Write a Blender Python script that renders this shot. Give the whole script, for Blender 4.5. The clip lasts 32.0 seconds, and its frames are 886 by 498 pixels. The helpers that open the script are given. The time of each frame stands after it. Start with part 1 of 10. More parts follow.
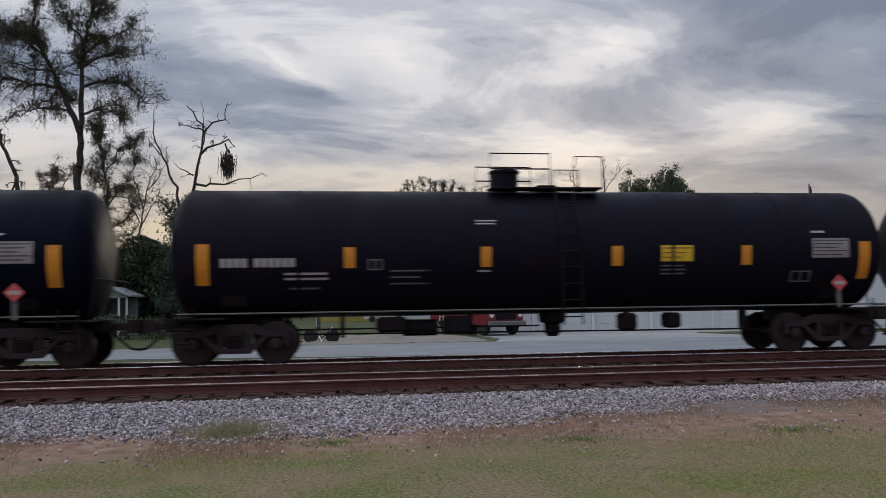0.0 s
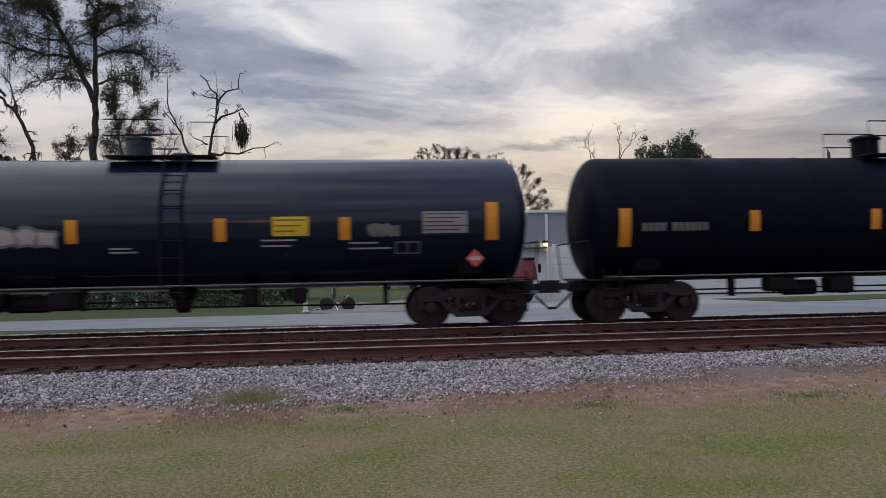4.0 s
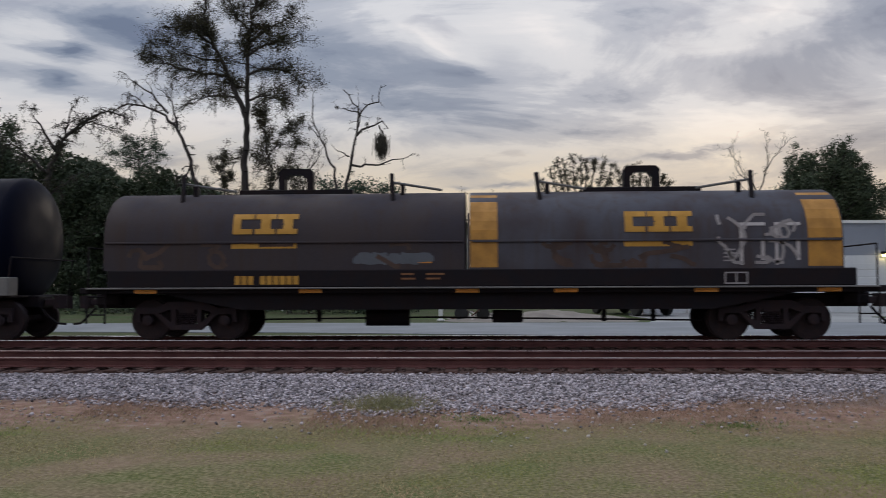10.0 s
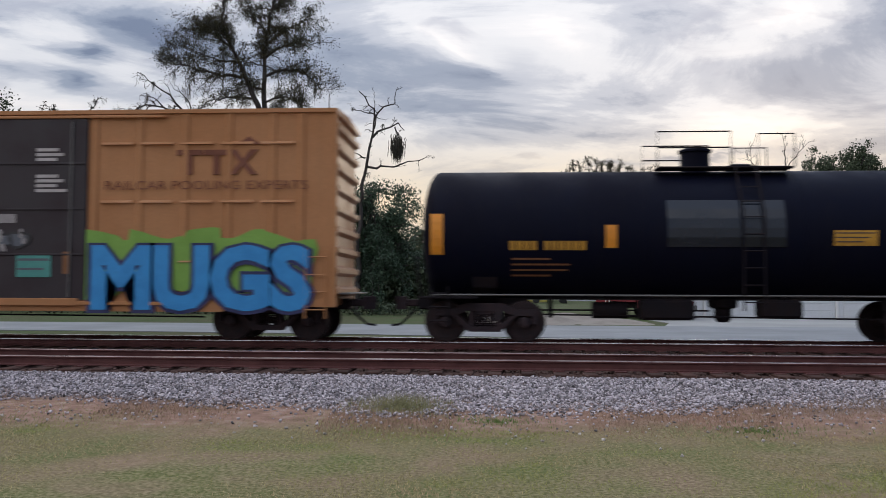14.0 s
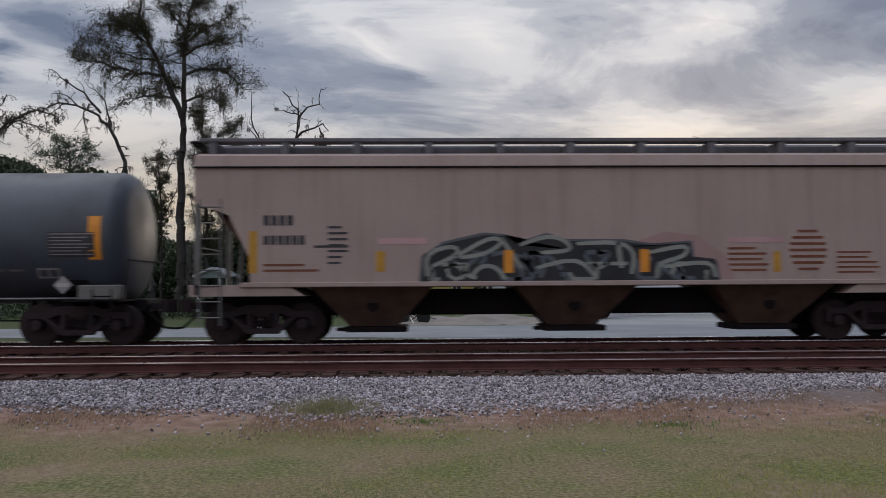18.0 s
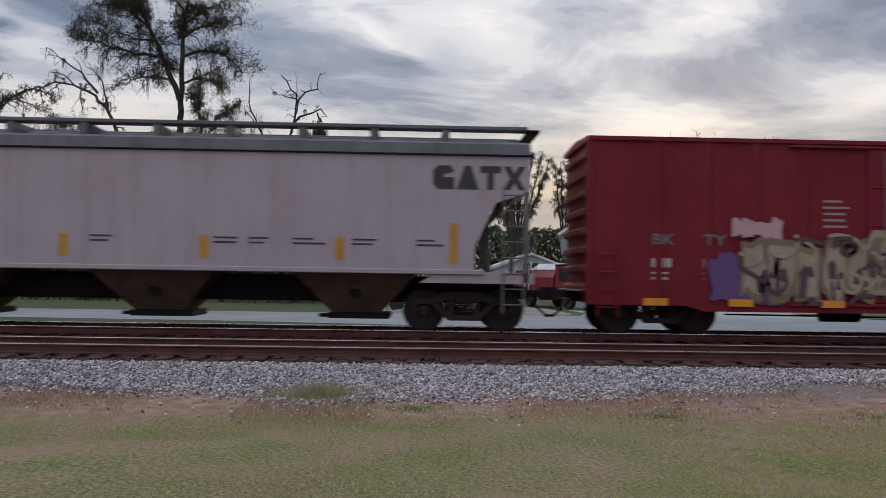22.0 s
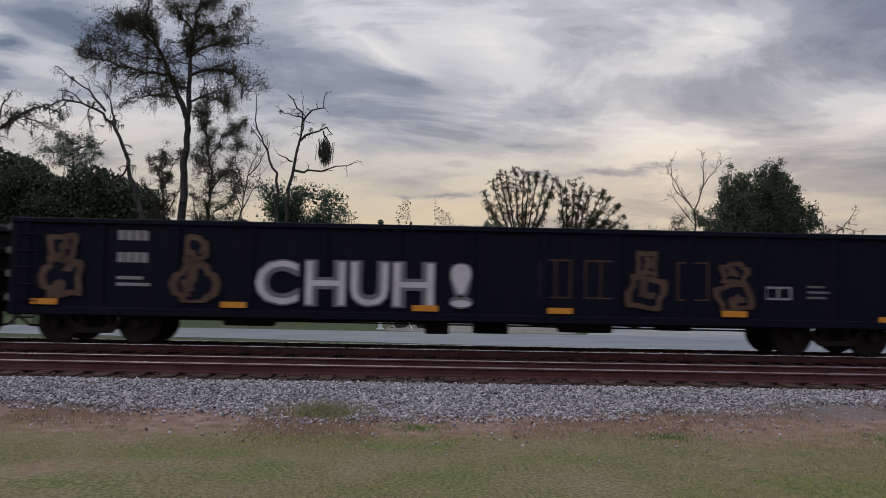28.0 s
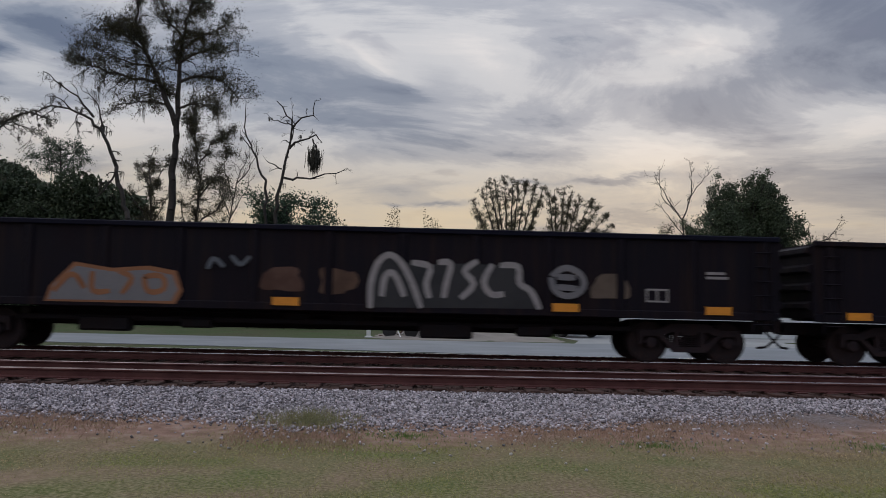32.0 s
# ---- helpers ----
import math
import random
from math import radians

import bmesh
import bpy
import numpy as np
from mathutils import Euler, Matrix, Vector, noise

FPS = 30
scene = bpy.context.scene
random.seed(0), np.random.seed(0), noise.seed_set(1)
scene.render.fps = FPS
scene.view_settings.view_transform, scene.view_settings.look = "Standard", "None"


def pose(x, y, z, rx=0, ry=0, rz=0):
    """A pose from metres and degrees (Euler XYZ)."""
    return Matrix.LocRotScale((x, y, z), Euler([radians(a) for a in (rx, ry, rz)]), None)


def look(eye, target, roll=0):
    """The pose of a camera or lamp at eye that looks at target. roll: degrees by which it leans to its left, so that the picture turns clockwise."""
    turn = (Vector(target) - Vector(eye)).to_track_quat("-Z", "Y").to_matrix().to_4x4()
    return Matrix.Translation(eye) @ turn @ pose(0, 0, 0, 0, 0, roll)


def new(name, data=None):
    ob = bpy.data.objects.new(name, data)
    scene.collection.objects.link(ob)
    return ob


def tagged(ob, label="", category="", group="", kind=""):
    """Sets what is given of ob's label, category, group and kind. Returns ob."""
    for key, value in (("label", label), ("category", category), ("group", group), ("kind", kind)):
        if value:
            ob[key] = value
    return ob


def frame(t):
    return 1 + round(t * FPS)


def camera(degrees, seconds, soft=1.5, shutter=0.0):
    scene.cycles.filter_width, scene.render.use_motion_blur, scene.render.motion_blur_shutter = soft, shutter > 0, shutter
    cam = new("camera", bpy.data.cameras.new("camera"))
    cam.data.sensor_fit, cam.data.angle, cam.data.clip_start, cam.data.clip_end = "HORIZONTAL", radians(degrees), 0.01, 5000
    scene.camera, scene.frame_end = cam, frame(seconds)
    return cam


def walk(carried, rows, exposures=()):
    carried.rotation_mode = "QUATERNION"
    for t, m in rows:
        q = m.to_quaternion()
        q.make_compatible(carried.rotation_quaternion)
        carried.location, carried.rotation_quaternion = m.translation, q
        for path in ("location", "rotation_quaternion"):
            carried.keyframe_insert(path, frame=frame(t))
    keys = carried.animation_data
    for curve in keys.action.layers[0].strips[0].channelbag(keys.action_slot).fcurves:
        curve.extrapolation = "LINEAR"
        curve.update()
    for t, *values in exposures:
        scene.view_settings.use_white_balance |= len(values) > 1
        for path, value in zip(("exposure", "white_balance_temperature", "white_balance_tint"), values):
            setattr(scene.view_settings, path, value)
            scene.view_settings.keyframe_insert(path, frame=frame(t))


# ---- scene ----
cam = camera(56.8, 32.0, soft=0.6, shutter=0.3)
# seconds; place of the hand-held camera; yaw, pitch, roll in degrees
PATH = [
    (0.0, 0.028, 0.019, 1.554, -7.72, 3.96, 0.86),
    (0.5, 0.024, 0.006, 1.555, -8.28, 3.91, 0.74),
    (1.0, 0.028, 0.003, 1.553, -8.83, 3.79, 0.52),
    (1.5, 0.031, -0.003, 1.555, -9.37, 3.60, 0.48),
    (2.0, 0.026, -0.023, 1.549, -9.36, 3.22, 0.62),
    (2.5, 0.018, 0.002, 1.562, -8.60, 2.50, 1.01),
    (3.0, 0.023, -0.018, 1.556, -7.24, 2.03, 1.29),
    (3.5, 0.017, -0.012, 1.556, -6.78, 1.72, 1.34),
    (5.5, 0.018, -0.004, 1.547, -6.29, 1.84, 0.19),
    (6.0, 0.015, 0.000, 1.555, -6.04, 2.26, 0.05),
    (6.5, 0.020, -0.009, 1.553, -5.70, 2.69, 0.10),
    (7.0, 0.018, -0.003, 1.553, -5.42, 3.06, 0.08),
    (7.5, 0.013, -0.003, 1.547, -5.24, 3.35, 0.01),
    (8.0, 0.016, -0.000, 1.555, -5.19, 3.42, 0.05),
    (8.5, 0.013, -0.005, 1.554, -5.22, 3.35, 0.01),
    (9.0, 0.009, 0.001, 1.555, -4.66, 3.22, 0.07),
    (9.5, 0.004, 0.001, 1.553, -2.67, 2.96, 0.16),
    (10.0, -0.000, 0.005, 1.560, 2.68, 2.55, 0.21),
    (10.5, -0.074, -0.001, 1.566, 9.85, 2.03, -0.04),
    (11.0, -0.127, 0.010, 1.575, 17.49, 1.68, -0.17),
    (11.5, -0.114, 0.023, 1.572, 19.05, 1.92, -0.04),
    (12.0, -0.072, 0.036, 1.558, 15.17, 2.08, -0.09),
    (12.5, -0.032, 0.034, 1.559, 11.21, 1.95, -0.23),
    (13.0, -0.022, 0.008, 1.551, 7.93, 2.04, -0.37),
    (13.5, -0.018, -0.008, 1.557, 5.29, 2.25, -0.37),
    (14.0, -0.015, -0.014, 1.560, 3.68, 2.69, -0.24),
    (14.5, -0.004, -0.028, 1.556, 2.49, 3.00, -0.13),
    (16.5, -0.004, -0.015, 1.558, 0.71, 3.43, -0.05),
    (17.0, -0.003, -0.013, 1.551, 0.05, 3.25, 0.07),
    (17.5, -0.003, -0.021, 1.552, -0.67, 2.99, 0.23),
    (18.0, -0.004, -0.016, 1.550, -1.46, 2.79, 0.35),
    (18.5, -0.004, -0.016, 1.551, -1.78, 2.82, 0.44),
    (19.0, 0.007, -0.013, 1.550, -2.16, 2.94, 0.59),
    (19.5, 0.006, 0.002, 1.546, -1.98, 2.88, 0.59),
    (20.0, 0.002, 0.016, 1.538, -1.93, 2.48, 0.52),
    (20.5, 0.006, 0.023, 1.541, -1.82, 2.14, 0.30),
    (21.0, 0.011, 0.014, 1.540, -1.76, 1.90, -0.02),
    (21.5, 0.012, 0.009, 1.544, -1.79, 1.84, -0.44),
    (22.0, 0.007, 0.010, 1.540, -1.80, 1.98, -0.86),
    (22.5, 0.004, 0.007, 1.545, -1.71, 2.14, -1.15),
    (23.0, 0.002, 0.004, 1.543, -1.64, 2.30, -1.35),
    (23.5, 0.002, 0.001, 1.543, -1.52, 2.47, -1.54),
    (24.0, 0.004, 0.006, 1.544, -1.37, 2.60, -1.61),
    (24.5, 0.004, 0.006, 1.539, -1.13, 2.77, -1.66),
    (25.0, 0.008, 0.001, 1.545, -0.95, 2.83, -1.67),
    (25.5, 0.004, 0.012, 1.543, -0.89, 2.93, -1.65),
    (27.5, 0.009, -0.000, 1.545, -1.33, 3.17, -1.16),
    (28.0, 0.008, -0.004, 1.548, -1.47, 3.24, -1.10),
    (28.5, 0.009, 0.004, 1.545, -1.62, 3.30, -1.16),
    (29.0, 0.013, -0.005, 1.543, -1.77, 3.37, -1.23),
    (29.5, 0.012, -0.007, 1.545, -1.91, 3.45, -1.35),
    (30.0, 0.008, -0.002, 1.544, -2.04, 3.53, -1.44),
    (30.5, 0.009, -0.003, 1.543, -2.03, 3.58, -1.50),
    (31.0, 0.008, -0.004, 1.545, -2.09, 3.61, -1.51),
    (31.5, 0.015, -0.003, 1.549, -2.24, 3.66, -1.42),
    (32.0, 0.015, -0.009, 1.545, -2.25, 3.83, -1.31),
]
walk(cam, [(t, pose(x, y, z, 90 + pitch, roll, yaw)) for t, x, y, z, yaw, pitch, roll in PATH],
     exposures=[(t, e, 6500, 11.5) for t, e in ((0, -0.2), (2, -0.2), (6, -0.1), (8, -0.2), (9, -0.25), (10.3, -0.15), (11, 0.0), (12, 0.0), (13, 0.14), (14.4, 0.15), (15.5, -0.05), (16.5, -0.3), (18, -0.25), (20, -0.15), (22, -0.06), (24, 0.0), (26, -0.12), (28, -0.31), (32, -0.40))])

RAIL = 0.334          # top of the rails above the lawn
NEAR, FAR = 14.83, 19.41   # middle lines of the empty track and of the train's track
SPEED = 11.266         # metres a second, towards -x

# ---- sky and light ----
world = bpy.data.worlds.new("evening_sky")
scene.world = world
world.use_nodes = True
wn, wl = world.node_tree.nodes, world.node_tree.links
wn.clear()


def wnode(kind, **values):
    n = wn.new(kind)
    for k, v in values.items():
        n.inputs[k].default_value = v
    return n


def wmath(op, a, b=None, clamp=False):
    n = wn.new("ShaderNodeMath")
    n.operation, n.use_clamp = op, clamp
    for i, v in enumerate((a, b)):
        if v is None:
            continue
        if isinstance(v, (int, float)):
            n.inputs[i].default_value = v
        else:
            wl.new(v, n.inputs[i])
    return n.outputs[0]


def wramp(fac, stops, mode="EASE"):
    n = wn.new("ShaderNodeValToRGB")
    n.color_ramp.interpolation = mode
    el = n.color_ramp.elements
    while len(el) < len(stops):
        el.new(0.5)
    for e, (p, c) in zip(el, stops):
        e.position, e.color = p, (*c, 1)
    wl.new(fac, n.inputs[0])
    return n.outputs[0]


def wmix(fac, a, b, mode="MIX"):
    n = wn.new("ShaderNodeMix")
    n.data_type, n.blend_type = "RGBA", mode
    for i, v in ((0, fac), (6, a), (7, b)):
        if isinstance(v, (int, float)):
            n.inputs[i].default_value = v
        elif isinstance(v, tuple):
            n.inputs[i].default_value = (*v, 1)
        else:
            wl.new(v, n.inputs[i])
    return n.outputs[2]


SUN_AZ, SUN_EL = 18.8, 7.0      # degrees to the right of +y, and up
sun_dir = Vector((math.sin(radians(SUN_AZ)) * math.cos(radians(SUN_EL)), math.cos(radians(SUN_AZ)) * math.cos(radians(SUN_EL)), math.sin(radians(SUN_EL))))
spin = wn.new("ShaderNodeMapping")
spin.inputs["Rotation"].default_value = (0, 0, radians(3.8))
wl.new(wn.new("ShaderNodeTexCoord").outputs["Generated"], spin.inputs[0])
coord = wn.new("ShaderNodeTexCoord").outputs["Generated"]
sep = wn.new("ShaderNodeSeparateXYZ")
wl.new(spin.outputs[0], sep.inputs[0])
up = wmath("MAXIMUM", sep.outputs[2], 0.0)
lift = wmath("ADD", up, 0.24)
flat = wn.new("ShaderNodeCombineXYZ")
wl.new(wmath("DIVIDE", sep.outputs[0], lift), flat.inputs[0])
wl.new(wmath("DIVIDE", sep.outputs[1], lift), flat.inputs[1])


def cloud_noise(scale, turn, stretch, detail, rough, warp, shift=(0, 0, 0)):
    mp = wn.new("ShaderNodeMapping")
    mp.inputs["Rotation"].default_value = (0, 0, radians(turn))
    mp.inputs["Scale"].default_value = (stretch, 1, 1)
    mp.inputs["Location"].default_value = shift
    wl.new(flat.outputs[0], mp.inputs[0])
    n = wnode("ShaderNodeTexNoise", Scale=scale, Detail=detail, Roughness=rough, Distortion=warp)
    wl.new(mp.outputs[0], n.inputs["Vector"])
    return n.outputs[0]


broad = cloud_noise(1.25, 20, 0.75, 4.0, 0.5, 0.35, (3.2, 1.3, 0))
wisps = cloud_noise(2.3, -38, 0.62, 9.0, 0.62, 0.55, (0.4, 7.7, 0))
cloud = wmath("ADD", wmath("MULTIPLY", broad, 0.34), wmath("MULTIPLY", wisps, 0.66))
# the sheet is thinner towards -x
cloud = wmath("SUBTRACT", cloud, wmath("MULTIPLY", sep.outputs[0], 0.15))
cloud = wmath("ADD", wmath("MULTIPLY", cloud, 0.62), 0.185)
# the larger clouds of this evening: sideways and up in the sky's dome, reach along and across, tilt, thickness
DARK_SHEETS = [  # thick, low sheets
    (-0.122, 0.276, 0.304, 0.109, -33, -0.06), (-0.179, 0.275, 0.087, 0.065, -20, -0.05), (-0.04, 0.2, 0.246, 0.061, -8, -0.055), (-0.008, 0.247, 0.138, 0.041, -15, -0.055),
    (0.194, 0.23, 0.116, 0.055, 15, -0.075), (0.096, 0.184, 0.188, 0.035, -4, -0.05), (0.135, 0.328, 0.261, 0.061, -10, -0.055), (-0.025, 0.145, 0.203, 0.029, -4, -0.045),
    (0.353, 0.222, 0.138, 0.055, 0, -0.045), (0.407, 0.275, 0.217, 0.046, 18, -0.05), (0.469, 0.293, 0.159, 0.101, 20, -0.05), (0.389, 0.186, 0.159, 0.058, 0, -0.03),
    (0.171, 0.278, 0.13, 0.035, -15, -0.03),
]
DARK_PUFFS = [  # small dark puffs
    (-0.382, 0.291, 0.101, 0.043, -6, -0.09), (-0.433, 0.262, 0.058, 0.029, 0, -0.07), (0.237, 0.154, 0.072, 0.01, 0, -0.09), (0.044, 0.125, 0.08, 0.009, 0, -0.08),
    (0.195, 0.153, 0.046, 0.01, 0, -0.08), (-0.025, 0.122, 0.041, 0.007, 0, -0.07), (0.132, 0.153, 0.058, 0.009, 0, -0.07), (-0.53, 0.286, 0.052, 0.038, 20, -0.08),
    (-0.567, 0.235, 0.188, 0.025, -6, -0.07), (-0.464, 0.225, 0.043, 0.023, 0, -0.08), (-0.441, 0.256, 0.041, 0.023, 0, -0.07), (-0.615, 0.206, 0.065, 0.014, 0, -0.06),
    (-0.486, 0.259, 0.065, 0.02, 0, -0.05),
]
THIN_PLACES = [  # where the sheet is thin
    (-0.036, 0.284, 0.304, 0.043, -30, 0.06), (0.291, 0.185, 0.174, 0.055, 0, 0.1), (0.078, 0.294, 0.232, 0.058, -18, 0.05), (0.344, 0.306, 0.188, 0.041, 8, 0.05),
    (0.484, 0.204, 0.116, 0.061, 0, 0.09), (-0.369, 0.182, 0.319, 0.08, 0, 0.05), (0.058, 0.107, 0.333, 0.041, 0, 0.05), (0.163, 0.194, 0.13, 0.029, 0, 0.04),
    (0.267, 0.269, 0.174, 0.035, -6, 0.035), (-0.515, 0.187, 0.377, 0.072, 0, 0.06), (-0.568, 0.266, 0.203, 0.058, 0, 0.03),
]
ahead = wn.new("ShaderNodeCombineXYZ")
aim_xyz = wn.new("ShaderNodeSeparateXYZ")
wl.new(coord, aim_xyz.inputs[0])
wl.new(aim_xyz.outputs[0], ahead.inputs[0])
wl.new(aim_xyz.outputs[2], ahead.inputs[1])
ruffle = wnode("ShaderNodeTexNoise", Scale=7.0, Detail=6.0, Roughness=0.62, Distortion=0.4)
pull = wn.new("ShaderNodeMapping")
pull.inputs["Scale"].default_value = (0.55, 1.5, 1)
wl.new(ahead.outputs[0], pull.inputs[0])
wl.new(pull.outputs[0], ruffle.inputs["Vector"])
push = wn.new("ShaderNodeVectorMath")
push.operation = "MULTIPLY_ADD"
wl.new(ruffle.outputs["Color"], push.inputs[0])
push.inputs[1].default_value = (0.16, 0.075, 0)
push.inputs[2].default_value = (-0.08, -0.0375, 0)
bent = wn.new("ShaderNodeVectorMath")
wl.new(ahead.outputs[0], bent.inputs[0])
wl.new(push.outputs[0], bent.inputs[1])
bank = None
for px, pz, long_, high, tilt, amount in DARK_SHEETS + DARK_PUFFS + THIN_PLACES:
    spot = wn.new("ShaderNodeMapping")
    spot.vector_type = "TEXTURE"
    spot.inputs["Location"].default_value = (px, pz, 0)
    spot.inputs["Rotation"].default_value = (0, 0, radians(tilt))
    spot.inputs["Scale"].default_value = (long_, high, 1)
    wl.new(bent.outputs[0], spot.inputs[0])
    ball = wn.new("ShaderNodeTexGradient")
    ball.gradient_type = "QUADRATIC_SPHERE"
    wl.new(spot.outputs[0], ball.inputs[0])
    share = wmath("MULTIPLY", ball.outputs["Fac"], amount * (1.5 if amount > 0 or high < 0.05 and long_ < 0.2 else 0.72))
    bank = share if bank is None else wmath("ADD", bank, share)
front = wmath("MULTIPLY", aim_xyz.outputs[1], 3.0, True)
cloud = wmath("ADD", cloud, wmath("MULTIPLY", bank, front))
cover = wramp(cloud, [(0.385, (0.20, 0.25, 0.325)), (0.445, (0.335, 0.39, 0.45)), (0.495, (0.55, 0.59, 0.61)), (0.545, (0.80, 0.82, 0.78)), (0.61, (0.99, 0.97, 0.88))])
# small dark puffs under the sheet
puffs = cloud_noise(5.5, 12, 0.7, 5.0, 0.5, 0.5, (5.1, 2.2, 0))
cover = wmix(wramp(puffs, [(0.57, (0, 0, 0)), (0.70, (0.30, 0.30, 0.30))]), cover, (0.25, 0.28, 0.37))
# the light of the low sun behind the clouds
aim = wn.new("ShaderNodeVectorMath")
aim.operation = "DOT_PRODUCT"
wl.new(coord, aim.inputs[0])
aim.inputs[1].default_value = sun_dir
toward = aim.outputs["Value"]
glow = wramp(toward, [(0.80, (0, 0, 0)), (0.93, (0.06, 0.06, 0.06)), (0.985, (0.07, 0.07, 0.07)), (1.0, (0.17, 0.17, 0.17))])
thin = wramp(cloud, [(0.40, (0.25, 0.25, 0.25)), (0.60, (1, 1, 1))])
shine = wmix(1.0, wmix(1.0, glow, thin, "MULTIPLY"), (1.0, 0.86, 0.58), "MULTIPLY")
low = wramp(up, [(0.0, (1, 1, 1)), (0.09, (0.85, 0.85, 0.85)), (0.22, (0, 0, 0))])
warm_side = wramp(toward, [(0.45, (0.15, 0.15, 0.15)), (0.95, (1, 1, 1))])
band = wmix(1.0, wmix(1.0, low, warm_side, "MULTIPLY"), thin, "MULTIPLY")
sky = wn.new("ShaderNodeTexSky")
sky.sky_type = "NISHITA"
sky.sun_disc = False
sky.sun_elevation, sky.sun_rotation = radians(SUN_EL), radians(SUN_AZ)
clear = wmix(1.0, sky.outputs[0], (0.10, 0.10, 0.10), "MULTIPLY")
dome = wmix(0.93, clear, cover)
dome = wmix(wmath("MULTIPLY", band, 0.9), dome, (1.02, 0.80, 0.44))
# a slit of sunset under the clouds on the other horizon
slit = wn.new("ShaderNodeMapping")
slit.vector_type = "TEXTURE"
slit.inputs["Location"].default_value = (-0.02, 0.035, 0)
slit.inputs["Scale"].default_value = (0.11, 0.03, 1)
wl.new(ahead.outputs[0], slit.inputs[0])
ember = wn.new("ShaderNodeTexGradient")
ember.gradient_type = "QUADRATIC_SPHERE"
wl.new(slit.outputs[0], ember.inputs[0])
behind = wmath("MULTIPLY", aim_xyz.outputs[1], -3.0, True)
ember_light = wmix(wmath("MULTIPLY", ember.outputs["Fac"], behind), (0.0, 0.0, 0.0), (9.0, 3.0, 0.6))
dome = wmix(1.0, dome, ember_light, "ADD")
dome = wmix(1.0, wmix(1.0, dome, shine, "ADD"), (0.984, 0.985, 1.092), "MULTIPLY")
# an overcast sky grows brighter towards the zenith
rise = wmath("ADD", wmath("MULTIPLY", wmath("MULTIPLY", up, up), 2.2), 1.0)
whole = wn.new("ShaderNodeVectorMath")
whole.operation = "SCALE"
wl.new(dome, whole.inputs[0])
wl.new(rise, whole.inputs["Scale"])
back = wnode("ShaderNodeBackground", Strength=0.80)
wl.new(whole.outputs[0], back.inputs[0])
out = wn.new("ShaderNodeOutputWorld")
wl.new(back.outputs[0], out.inputs[0])

sun = new("sun", bpy.data.lights.new("sun", "SUN"))
sun.data.energy, sun.data.angle, sun.data.color = 0.4, radians(14), (1.0, 0.86, 0.68)
sun.matrix_world = look(sun_dir * 50, (0, 0, 0))

